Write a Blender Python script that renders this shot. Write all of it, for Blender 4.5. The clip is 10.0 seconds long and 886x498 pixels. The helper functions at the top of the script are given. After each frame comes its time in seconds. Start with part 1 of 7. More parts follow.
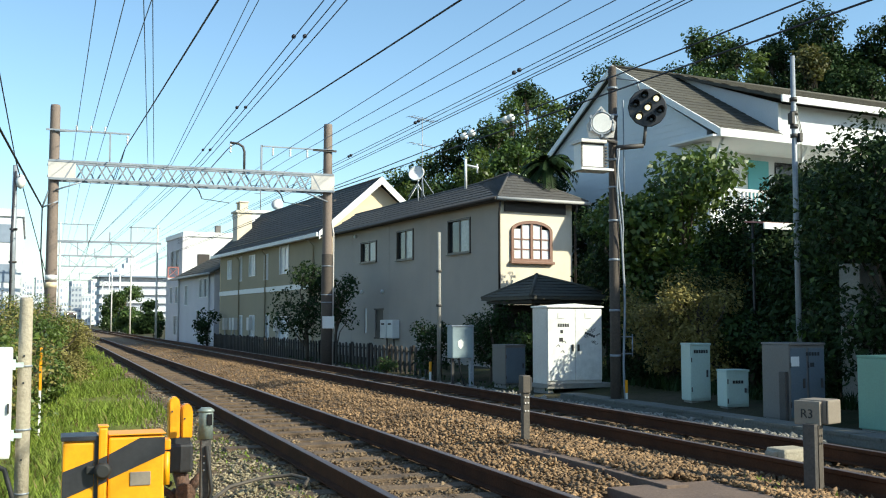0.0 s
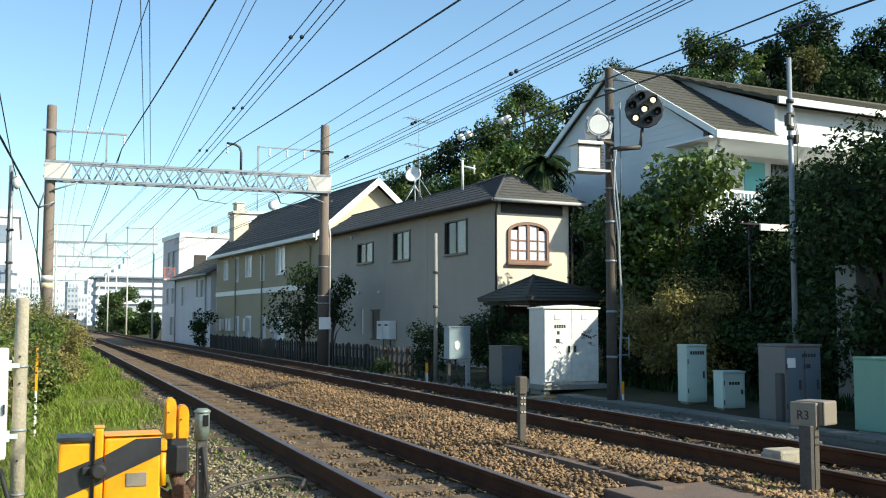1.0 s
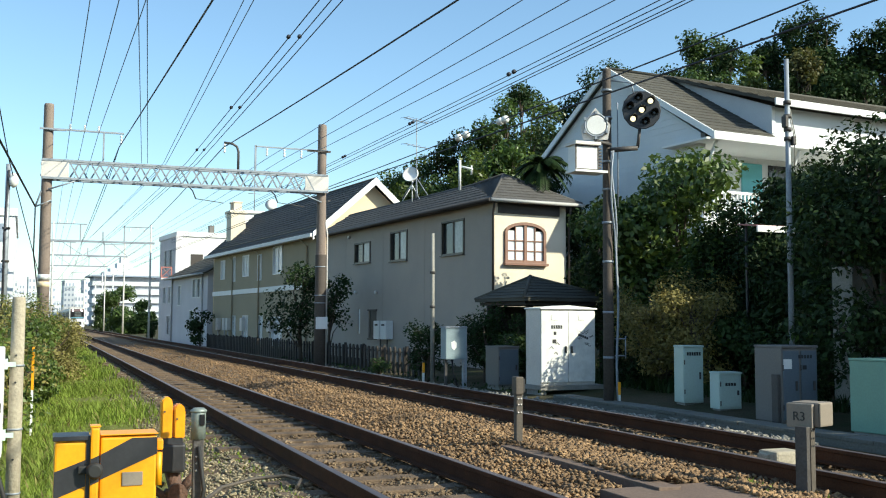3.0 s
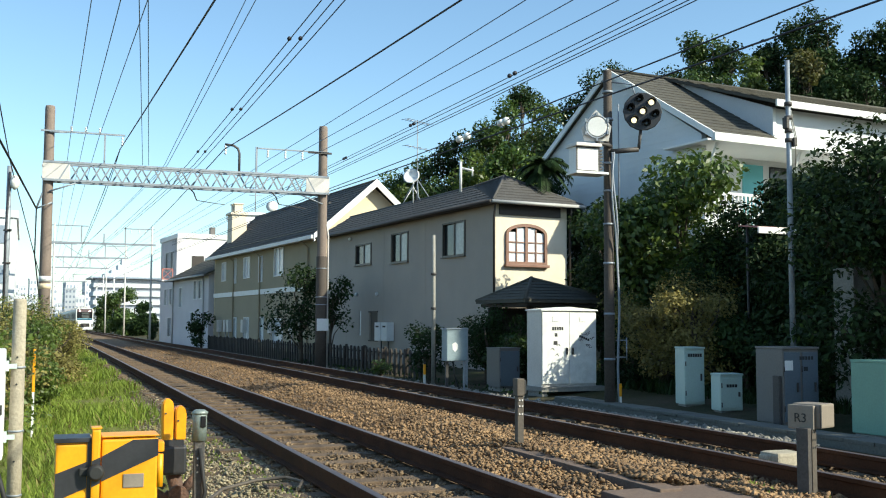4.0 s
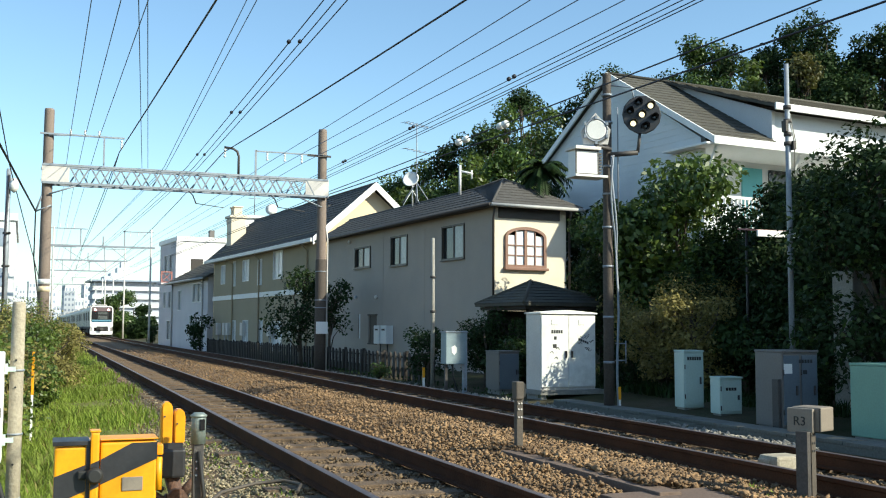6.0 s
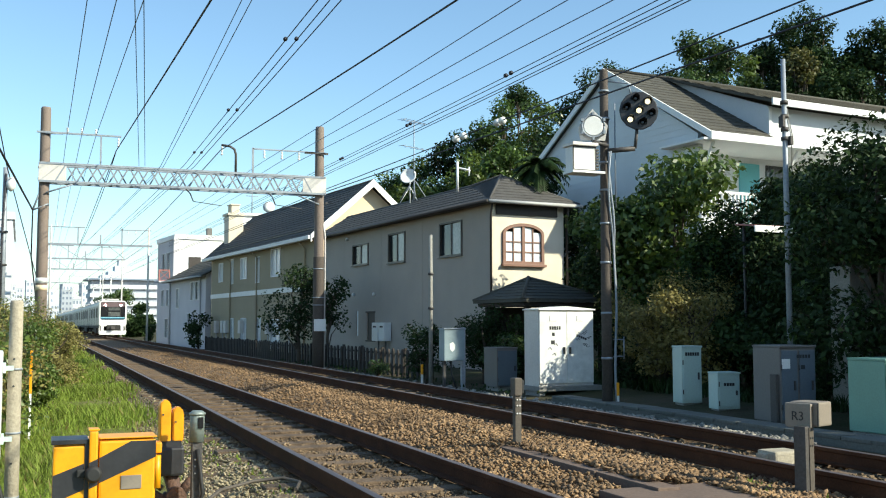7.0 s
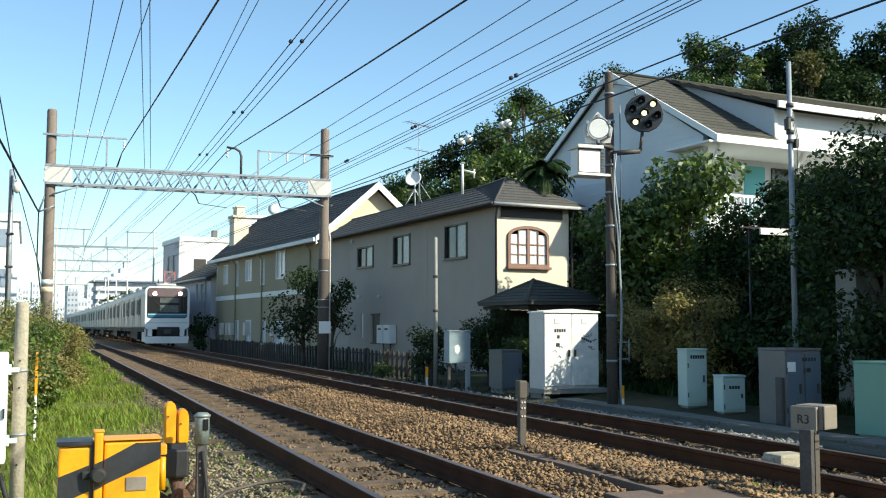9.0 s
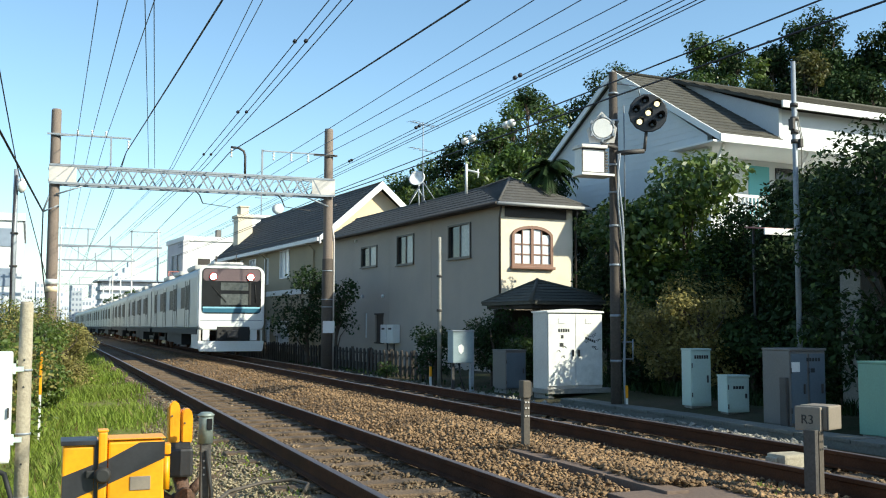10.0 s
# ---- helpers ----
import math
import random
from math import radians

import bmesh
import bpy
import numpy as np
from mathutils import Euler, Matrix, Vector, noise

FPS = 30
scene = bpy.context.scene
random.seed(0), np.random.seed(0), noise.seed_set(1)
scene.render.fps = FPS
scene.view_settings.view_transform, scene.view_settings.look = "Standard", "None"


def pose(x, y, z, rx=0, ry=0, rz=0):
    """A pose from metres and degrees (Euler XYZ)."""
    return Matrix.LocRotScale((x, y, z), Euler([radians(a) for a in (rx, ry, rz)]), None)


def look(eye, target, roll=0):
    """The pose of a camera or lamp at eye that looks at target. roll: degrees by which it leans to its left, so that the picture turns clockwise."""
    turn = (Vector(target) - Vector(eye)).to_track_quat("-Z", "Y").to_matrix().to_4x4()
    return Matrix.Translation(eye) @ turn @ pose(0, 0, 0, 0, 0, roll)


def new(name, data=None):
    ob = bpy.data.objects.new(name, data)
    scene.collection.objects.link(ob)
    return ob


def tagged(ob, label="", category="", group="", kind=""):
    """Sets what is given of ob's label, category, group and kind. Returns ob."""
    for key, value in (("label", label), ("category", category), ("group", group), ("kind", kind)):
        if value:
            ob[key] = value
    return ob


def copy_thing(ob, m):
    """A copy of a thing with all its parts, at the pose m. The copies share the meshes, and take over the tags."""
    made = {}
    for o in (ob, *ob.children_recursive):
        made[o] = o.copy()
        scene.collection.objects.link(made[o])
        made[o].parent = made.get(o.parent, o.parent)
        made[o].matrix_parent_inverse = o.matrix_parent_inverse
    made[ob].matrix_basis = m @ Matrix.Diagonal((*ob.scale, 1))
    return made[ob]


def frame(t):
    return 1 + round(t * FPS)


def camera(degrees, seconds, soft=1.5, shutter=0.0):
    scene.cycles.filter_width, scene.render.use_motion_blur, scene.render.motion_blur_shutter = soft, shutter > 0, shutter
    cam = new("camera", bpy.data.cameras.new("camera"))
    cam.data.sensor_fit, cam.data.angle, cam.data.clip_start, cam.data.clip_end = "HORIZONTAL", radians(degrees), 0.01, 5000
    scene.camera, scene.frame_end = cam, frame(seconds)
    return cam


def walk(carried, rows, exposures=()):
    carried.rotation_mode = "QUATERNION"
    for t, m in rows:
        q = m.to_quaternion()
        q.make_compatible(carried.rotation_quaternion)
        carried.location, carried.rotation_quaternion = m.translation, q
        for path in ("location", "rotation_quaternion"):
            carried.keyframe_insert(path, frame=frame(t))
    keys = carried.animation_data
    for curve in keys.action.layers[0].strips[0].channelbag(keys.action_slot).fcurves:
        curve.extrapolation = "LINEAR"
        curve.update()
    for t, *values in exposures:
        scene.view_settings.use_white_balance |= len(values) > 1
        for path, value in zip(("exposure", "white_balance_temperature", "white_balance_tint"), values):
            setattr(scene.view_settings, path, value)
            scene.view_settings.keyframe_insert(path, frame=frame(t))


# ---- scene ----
# camera: stands beside the near track, hand-held, turning a little
cam = camera(47.07, 10.0, soft=1.1)
EYE = (0.0, 0.0, 1.165)
TURNS = [  # seconds, heading to the right of the track, upward tilt, lean
    (0.0, 21.057, 4.099, 0.000), (0.5, 21.111, 4.133, 0.040), (1.0, 21.241, 4.159, 0.063),
    (1.5, 21.385, 4.251, 0.093), (2.0, 21.488, 4.241, 0.169), (2.5, 21.437, 4.162, 0.247),
    (4.0, 21.352, 4.257, 0.218), (4.5, 21.321, 4.404, 0.227), (5.0, 21.474, 4.398, 0.074),
    (5.5, 21.348, 4.493, 0.341), (7.0, 21.523, 4.252, -0.038), (7.5, 21.453, 4.307, 0.084),
    (8.0, 21.249, 4.405, 0.092), (8.5, 21.244, 4.443, 0.128), (9.0, 21.241, 4.387, 0.060),
    (9.5, 21.160, 4.427, 0.111), (10.0, 21.027, 4.374, 0.111),
]
walk(cam, [(t, pose(*EYE, 0, 0, -h) @ pose(0, 0, 0, 90 + p) @ pose(0, 0, 0, 0, 0, r)) for t, h, p, r in TURNS],
     exposures=[(0.0, 0.62, 6800, -2), (10.0, 0.62, 6800, -2)])

# ---- light ----
world = bpy.data.worlds.new("sky")
scene.world = world
world.use_nodes = True
wn = world.node_tree.nodes
sky = wn.new("ShaderNodeTexSky")
sky.sky_type, sky.sun_disc = "NISHITA", False
SUN_TO = Vector((0.60, -0.60, 0.53)).normalized()
sky.sun_elevation = math.asin(SUN_TO.z)
sky.sun_rotation = math.atan2(SUN_TO.x, SUN_TO.y)
sky.air_density, sky.dust_density, sky.ozone_density = 1.0, 0.5, 4.0
wn["Background"].inputs["Strength"].default_value = 0.15
world.node_tree.links.new(sky.outputs[0], wn["Background"].inputs["Color"])
sun = new("sun", bpy.data.lights.new("sun", "SUN"))
sun.data.energy, sun.data.angle, sun.data.color = 5.0, radians(0.5), (1.0, 0.94, 0.84)
sun.matrix_world = look(Vector((0, 0, 30)) + SUN_TO * 50, (0, 0, 30))


# ---- materials ----
def mat(name, colour, rough=0.7, metal=0.0, vary=0.25, scale=3.0, fine=40.0, bump=0.15, second=None, spread=0.5, per=0.0, through_light=0.0, space="Object", coat=0.0, spec=0.5):
    """A surface with broad stains, fine grain and relief. second: the colour of the stains. per: shade differing from piece to piece."""
    m = bpy.data.materials.new(name)
    m.use_nodes = True
    nt, b = m.node_tree, m.node_tree.nodes["Principled BSDF"]
    n, link = nt.nodes.new, nt.links.new
    tc = n("ShaderNodeTexCoord")
    big, small = n("ShaderNodeTexNoise"), n("ShaderNodeTexNoise")
    big.inputs["Scale"].default_value, small.inputs["Scale"].default_value = scale, fine
    big.inputs["Detail"].default_value, small.inputs["Detail"].default_value = 6, 4
    big.inputs["Roughness"].default_value = 0.65
    for q in (big, small):
        link(tc.outputs[space], q.inputs["Vector"])
    ramp = n("ShaderNodeValToRGB")
    ramp.color_ramp.elements[0].position, ramp.color_ramp.elements[1].position = 0.5 - spread / 2, 0.5 + spread / 2
    dark = second or tuple(c * (1 - vary) for c in colour)
    ramp.color_ramp.elements[0].color, ramp.color_ramp.elements[1].color = (*dark, 1), (*colour, 1)
    link(big.outputs["Fac"], ramp.inputs["Fac"])
    mul = n("ShaderNodeMix")
    mul.data_type, mul.blend_type = "RGBA", "MULTIPLY"
    mul.inputs["Factor"].default_value = 1.0
    gr = n("ShaderNodeMapRange")
    gr.inputs["From Min"].default_value, gr.inputs["From Max"].default_value = 0.3, 0.7
    gr.inputs["To Min"].default_value, gr.inputs["To Max"].default_value = 1 - vary * 0.6, 1 + vary * 0.35
    link(small.outputs["Fac"], gr.inputs["Value"])
    link(ramp.outputs["Color"], mul.inputs["A"])
    link(gr.outputs["Result"], mul.inputs["B"])
    out = mul.outputs["Result"]
    if per:
        info, geo, add = n("ShaderNodeObjectInfo"), n("ShaderNodeNewGeometry"), n("ShaderNodeMath")
        link(info.outputs["Random"], add.inputs[0])
        link(geo.outputs["Random Per Island"], add.inputs[1])
        mr, m2 = n("ShaderNodeMapRange"), n("ShaderNodeMix")
        mr.inputs["From Max"].default_value = 2.0
        mr.inputs["To Min"].default_value, mr.inputs["To Max"].default_value = 1 - per, 1 + per
        link(add.outputs[0], mr.inputs["Value"])
        m2.data_type, m2.blend_type = "RGBA", "MULTIPLY"
        m2.inputs["Factor"].default_value = 1.0
        link(out, m2.inputs["A"])
        link(mr.outputs["Result"], m2.inputs["B"])
        out = m2.outputs["Result"]
    link(out, b.inputs["Base Color"])
    rr = n("ShaderNodeMapRange")
    rr.inputs["To Min"].default_value, rr.inputs["To Max"].default_value = max(rough - 0.12, 0.03), min(rough + 0.12, 1)
    link(big.outputs["Fac"], rr.inputs["Value"])
    link(rr.outputs["Result"], b.inputs["Roughness"])
    b.inputs["Metallic"].default_value = metal
    b.inputs["Coat Weight"].default_value = coat
    b.inputs["Specular IOR Level"].default_value = spec
    if bump:
        bp = n("ShaderNodeBump")
        bp.inputs["Strength"].default_value, bp.inputs["Distance"].default_value = bump, 0.02
        link(small.outputs["Fac"], bp.inputs["Height"])
        link(bp.outputs["Normal"], b.inputs["Normal"])
    if through_light:
        tr, mx = n("ShaderNodeBsdfTranslucent"), n("ShaderNodeMixShader")
        mx.inputs["Fac"].default_value = through_light
        link(out, tr.inputs["Color"])
        link(b.outputs[0], mx.inputs[1])
        link(tr.outputs[0], mx.inputs[2])
        link(mx.outputs[0], nt.nodes["Material Output"].inputs["Surface"])
    return m


def glass(name, tint=(0.02, 0.025, 0.03), rough=0.06):
    """Window glass before a dark room: glossy, dark."""
    m = mat(name, tint, rough + 0.1, vary=0.3, scale=0.7, bump=0.02)
    m.node_tree.nodes["Principled BSDF"].inputs["IOR"].default_value = 1.5
    return m


def glow(name, colour, strength):
    m = bpy.data.materials.new(name)
    m.use_nodes = True
    b = m.node_tree.nodes["Principled BSDF"]
    b.inputs["Base Color"].default_value = (*colour, 1)
    b.inputs["Emission Color"].default_value = (*colour, 1)
    b.inputs["Emission Strength"].default_value = strength
    return m


M = {}
M["soil"] = mat("soil", (0.095, 0.075, 0.05), 0.95, vary=0.5, scale=0.6, fine=30, bump=0.6, second=(0.035, 0.045, 0.018), spread=0.3, spec=0.1)
M["ballast"] = mat("ballast", (0.23, 0.155, 0.095), 0.95, vary=0.55, scale=1.2, fine=28, bump=1.0, second=(0.12, 0.08, 0.05), spread=0.4, spec=0.2)
M["stone"] = mat("ballast_stone", (0.31, 0.195, 0.105), 0.9, vary=0.4, scale=0.9, fine=60, bump=0.4, second=(0.15, 0.095, 0.055), spread=0.3, per=0.62, spec=0.25)
M["stone_dirty"] = mat("oily_ballast_stone", (0.26, 0.185, 0.115), 0.9, vary=0.4, scale=0.9, fine=60, bump=0.4, second=(0.13, 0.09, 0.055), spread=0.3, per=0.55, spec=0.2)
M["stone_far"] = mat("dusty_stone", (0.36, 0.33, 0.28), 0.9, vary=0.4, scale=0.9, fine=60, bump=0.4, second=(0.22, 0.2, 0.17), per=0.45)
M["rail_rust"] = mat("rusted_rail_side", (0.105, 0.045, 0.024), 0.85, vary=0.4, scale=2, fine=60, bump=0.3, second=(0.042, 0.019, 0.011), spec=0.1)
M["rail_top"] = mat("worn_rail_head", (0.20, 0.155, 0.14), 0.5, 0.6, vary=0.15, scale=1, fine=30, bump=0.05)
M["sleeper"] = mat("weathered_sleeper", (0.17, 0.112, 0.068), 0.9, vary=0.5, scale=4, fine=50, bump=0.5, per=0.25)
M["concrete"] = mat("concrete", (0.31, 0.295, 0.265), 0.85, vary=0.3, scale=1.6, fine=35, bump=0.3, second=(0.20, 0.19, 0.17), per=0.15)
M["pole_concrete"] = mat("brownish_concrete_pole", (0.21, 0.165, 0.14), 0.85, vary=0.35, scale=1.3, fine=30, bump=0.3, second=(0.20, 0.15, 0.12))
M["galv"] = mat("galvanised_steel", (0.32, 0.35, 0.39), 0.55, 0.3, vary=0.25, scale=3, fine=30, bump=0.05, second=(0.23, 0.255, 0.29))
M["galv_pale"] = mat("pale_steel_plate", (0.66, 0.62, 0.58), 0.6, 0.1, vary=0.2, scale=2, fine=30, bump=0.05)
M["steel_dark"] = mat("dark_weathered_steel", (0.10, 0.09, 0.085), 0.65, 0.3, vary=0.4, scale=5, fine=50, bump=0.2)
M["wire"] = mat("dark_wire", (0.035, 0.035, 0.045), 0.6, 0.2, vary=0.2, scale=2, fine=20, bump=0)
M["wire_pale"] = mat("bluish_copper_wire", (0.20, 0.25, 0.34), 0.6, 0.2, vary=0.2, scale=2, fine=20, bump=0)
M["porcelain"] = mat("white_porcelain", (0.78, 0.78, 0.76), 0.25, vary=0.1, bump=0)
# Walls away from the sun hold their shade in this grey.
M["stucco_shaded"] = mat("shade_grey_stucco", (0.42, 0.36, 0.312), 0.9, vary=0.14, scale=0.7, fine=60, bump=0.25, second=(0.33, 0.295, 0.262), spread=0.6)
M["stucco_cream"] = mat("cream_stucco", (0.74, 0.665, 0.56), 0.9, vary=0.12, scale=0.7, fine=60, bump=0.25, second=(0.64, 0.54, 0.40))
# Shaded side and sunlit gable: the light is put into two siding colours.
M["siding_shaded"] = mat("shade_beige_siding", (0.35, 0.295, 0.205), 0.85, vary=0.12, scale=0.8, fine=40, bump=0.15, second=(0.29, 0.245, 0.17))
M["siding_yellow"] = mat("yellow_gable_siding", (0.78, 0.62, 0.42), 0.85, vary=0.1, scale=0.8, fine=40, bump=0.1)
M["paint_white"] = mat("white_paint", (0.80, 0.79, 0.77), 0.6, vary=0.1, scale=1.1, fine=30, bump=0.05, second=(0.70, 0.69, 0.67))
M["siding_white"] = mat("white_siding", (0.68, 0.69, 0.70), 0.75, vary=0.08, scale=0.7, fine=25, bump=0.08, second=(0.58, 0.595, 0.61))
M["roof_slate"] = mat("dark_slate_roof", (0.082, 0.076, 0.070), 0.85, vary=0.35, scale=1.3, fine=25, bump=0.4, second=(0.065, 0.06, 0.057), per=0.22)
M["roof_brown"] = mat("brown_slate_roof", (0.088, 0.080, 0.062), 0.85, vary=0.35, scale=1.3, fine=25, bump=0.4, second=(0.055, 0.05, 0.04), per=0.2)
M["gutter"] = mat("grey_gutter", (0.42, 0.41, 0.40), 0.5, vary=0.15, bump=0.03)
M["dark_trim"] = mat("dark_brown_trim", (0.045, 0.035, 0.03), 0.6, vary=0.3, bump=0.05)
M["wood_frame"] = mat("reddish_brown_window_frame", (0.25, 0.125, 0.085), 0.55, vary=0.3, scale=6, fine=70, bump=0.1)
M["alu"] = mat("bronze_aluminium", (0.09, 0.08, 0.072), 0.45, 0.5, vary=0.2, bump=0.02)
M["alu_white"] = mat("white_aluminium", (0.72, 0.72, 0.72), 0.45, vary=0.1, bump=0.02)
M["glass"] = glass("window_glass")
M["curtain"] = mat("pale_curtain_behind_glass", (0.40, 0.41, 0.41), 0.25, vary=0.25, scale=2.0, fine=14, bump=0.02)
M["frosted"] = mat("frosted_glass", (0.72, 0.74, 0.76), 0.22, vary=0.15, scale=2.5, fine=10, bump=0.02)
M["timber_dark"] = mat("dark_timber", (0.045, 0.036, 0.03), 0.85, vary=0.4, scale=3, fine=50, bump=0.3, per=0.3)
# White paint with slightly darker mottling.
M["cabinet_white"] = mat("mottled_white_cabinet_paint", (0.80, 0.79, 0.76), 0.5, vary=0.12, scale=5, fine=60, bump=0.05, second=(0.66, 0.65, 0.62), spread=0.25)
M["cabinet_pale"] = mat("pale_green_grey_cabinet_paint", (0.47, 0.58, 0.51), 0.5, vary=0.12, scale=4, fine=40, bump=0.05, second=(0.5, 0.6, 0.56))
M["cabinet_mint"] = mat("mint_cabinet_paint", (0.19, 0.35, 0.27), 0.5, vary=0.12, scale=3, fine=40, bump=0.05)
M["cabinet_blue"] = mat("slate_blue_cabinet_paint", (0.115, 0.145, 0.175), 0.5, vary=0.15, scale=3, fine=40, bump=0.05)
M["cabinet_grey"] = mat("warm_grey_cabinet_paint", (0.17, 0.155, 0.145), 0.55, vary=0.2, scale=3, fine=40, bump=0.05)
M["cabinet_bluegrey"] = mat("weathered_blue_grey_box", (0.24, 0.31, 0.34), 0.5, vary=0.2, scale=4, fine=40, bump=0.05)
M["beige_box"] = mat("beige_enamel", (0.24, 0.20, 0.16), 0.6, vary=0.15, scale=6, fine=60, bump=0.05)
M["ink"] = mat("black_marking", (0.03, 0.03, 0.03), 0.7, vary=0.2, bump=0)
M["yellow"] = mat("signal_yellow_enamel", (0.86, 0.36, 0.008), 0.42, vary=0.12, scale=5, fine=50, bump=0.03, second=(0.76, 0.30, 0.007))
M["stripe_black"] = mat("black_enamel", (0.03, 0.03, 0.035), 0.45, vary=0.3, scale=6, bump=0.03)
M["dev_grey"] = mat("grey_green_casting", (0.24, 0.28, 0.26), 0.5, 0.2, vary=0.25, scale=8, fine=60, bump=0.1)
M["rubber"] = mat("black_rubber", (0.02, 0.02, 0.02), 0.7, vary=0.3, bump=0.05)
M["rust"] = mat("rusted_iron", (0.16, 0.085, 0.055), 0.85, vary=0.5, scale=9, fine=60, bump=0.4, second=(0.06, 0.04, 0.035))
M["plank"] = mat("worn_brown_plank", (0.17, 0.115, 0.085), 0.85, vary=0.35, scale=3, fine=45, bump=0.3, second=(0.11, 0.075, 0.058))
M["bark"] = mat("bark", (0.10, 0.075, 0.055), 0.95, vary=0.4, scale=5, fine=30, bump=0.6)
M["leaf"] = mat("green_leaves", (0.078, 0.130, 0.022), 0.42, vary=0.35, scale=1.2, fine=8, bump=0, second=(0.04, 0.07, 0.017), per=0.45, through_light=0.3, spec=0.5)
# leaf_dark has bank shade put into its green, leaf_lit has sunlight.
M["leaf_dark"] = mat("shaded_dark_leaves", (0.034, 0.060, 0.017), 0.6, vary=0.35, scale=0.5, fine=5, bump=0, second=(0.018, 0.036, 0.011), per=0.45, through_light=0.15, spec=0.15)
M["leaf_lit"] = mat("sunlit_green_leaves", (0.14, 0.19, 0.036), 0.4, vary=0.35, scale=0.8, fine=6, bump=0, second=(0.07, 0.11, 0.02), per=0.4, through_light=0.35, spec=0.5)
M["leaf_autumn"] = mat("reddish_brown_leaves", (0.14, 0.11, 0.03), 0.6, vary=0.4, scale=0.8, fine=6, bump=0, second=(0.10, 0.12, 0.03), per=0.4, through_light=0.3)
M["leaf_dry"] = mat("dry_yellow_weeds", (0.30, 0.235, 0.07), 0.7, vary=0.4, scale=0.8, fine=6, bump=0, second=(0.15, 0.14, 0.04), per=0.4, through_light=0.3)
M["grass"] = mat("grass_blades", (0.25, 0.34, 0.05), 0.6, vary=0.3, scale=0.5, fine=5, bump=0, second=(0.19, 0.22, 0.045), per=0.35, through_light=0.4, spec=0.2)
M["turf"] = mat("green_turf", (0.17, 0.20, 0.045), 0.95, vary=0.4, scale=1.5, fine=25, bump=0.8, second=(0.14, 0.12, 0.05), spec=0.1)
M["leaf_olive"] = mat("olive_brown_scrub", (0.36, 0.29, 0.11), 0.7, vary=0.4, scale=0.9, fine=6, bump=0, second=(0.14, 0.15, 0.045), per=0.45, through_light=0.3, spec=0.15)
# Trough concrete, darkened in colour for the shade it lies in.
M["concrete_shaded"] = mat("shade_dark_concrete", (0.15, 0.145, 0.125), 0.85, vary=0.35, scale=1.6, fine=35, bump=0.3, second=(0.12, 0.12, 0.10), per=0.2)
M["stone_verge"] = mat("sandy_verge_stone", (0.44, 0.355, 0.235), 0.9, vary=0.4, scale=0.9, fine=60, bump=0.4, second=(0.27, 0.23, 0.14), spread=0.3, per=0.5, spec=0.2)
M["pole_dark"] = mat("dark_weathered_concrete", (0.10, 0.078, 0.064), 0.85, vary=0.4, scale=1.5, fine=30, bump=0.3, second=(0.065, 0.052, 0.044))
M["steel_body"] = mat("brushed_stainless_steel", (0.26, 0.28, 0.29), 0.45, 0.5, vary=0.08, scale=1, fine=20, bump=0.03)
M["train_white"] = mat("white_train_front", (0.80, 0.80, 0.78), 0.4, vary=0.06, scale=1, fine=20, bump=0.02)
M["train_blue"] = mat("blue_stripe", (0.03, 0.13, 0.20), 0.4, vary=0.1, bump=0)
M["train_black"] = mat("black_front_glass", (0.018, 0.018, 0.02), 0.2, vary=0.2, bump=0, spec=0.3)
M["train_window"] = mat("tinted_side_window", (0.02, 0.022, 0.025), 0.5, vary=0.3, bump=0, spec=0.08)
M["post_grey"] = mat("weathered_brown_grey_steel", (0.10, 0.082, 0.066), 0.7, 0.1, vary=0.3, scale=7, fine=50, bump=0.1)
M["train_line"] = mat("light_blue_line", (0.30, 0.58, 0.72), 0.4, vary=0.1, bump=0)
M["lamp_panel"] = mat("brownish_lamp_panel", (0.15, 0.105, 0.11), 0.4, vary=0.15, bump=0)
M["cab_interior"] = mat("dim_cab_behind_glass", (0.13, 0.14, 0.135), 0.25, vary=0.5, scale=2.5, fine=8, bump=0)
M["under"] = mat("dark_underframe", (0.035, 0.033, 0.032), 0.8, vary=0.4, scale=4, bump=0.2)
M["lamp_on"] = glow("lit_headlamp", (1.0, 0.93, 0.85), 14.0)
M["lamp_red"] = mat("red_lamp_glass", (0.55, 0.03, 0.03), 0.2, vary=0.2, bump=0)
M["lamp_warm"] = glow("lit_signal_lamp", (1.0, 0.86, 0.55), 1.1)
M["teal"] = mat("teal_shutter", (0.12, 0.42, 0.45), 0.5, vary=0.1, bump=0.02)
# Haze of distance is mixed into these pale bluish colours.
M["haze_white"] = mat("hazed_pale_wall", (0.62, 0.64, 0.67), 0.8, vary=0.1, scale=0.05, fine=1, bump=0)
M["haze_window"] = mat("hazed_window", (0.27, 0.32, 0.40), 0.4, vary=0.2, scale=0.3, fine=2, bump=0)
# White walls out of the sun: shade is put into these lavender tones.
M["render_shaded"] = mat("shade_lavender_render", (0.60, 0.575, 0.60), 0.85, vary=0.1, scale=0.6, fine=20, bump=0.1, second=(0.52, 0.495, 0.52))
M["purple_shade"] = mat("shaded_mauve_render", (0.27, 0.23, 0.26), 0.85, vary=0.15, scale=0.6, fine=20, bump=0.1)
# Recess tone holds the haze and the shade between the balconies.
M["haze_recess"] = mat("hazed_shaded_recess", (0.44, 0.46, 0.52), 0.7, vary=0.25, scale=0.3, fine=2, bump=0)
M["post_cream"] = mat("warm_cream_concrete", (0.44, 0.385, 0.29), 0.9, vary=0.3, scale=6, fine=50, bump=0.3, second=(0.30, 0.26, 0.2))
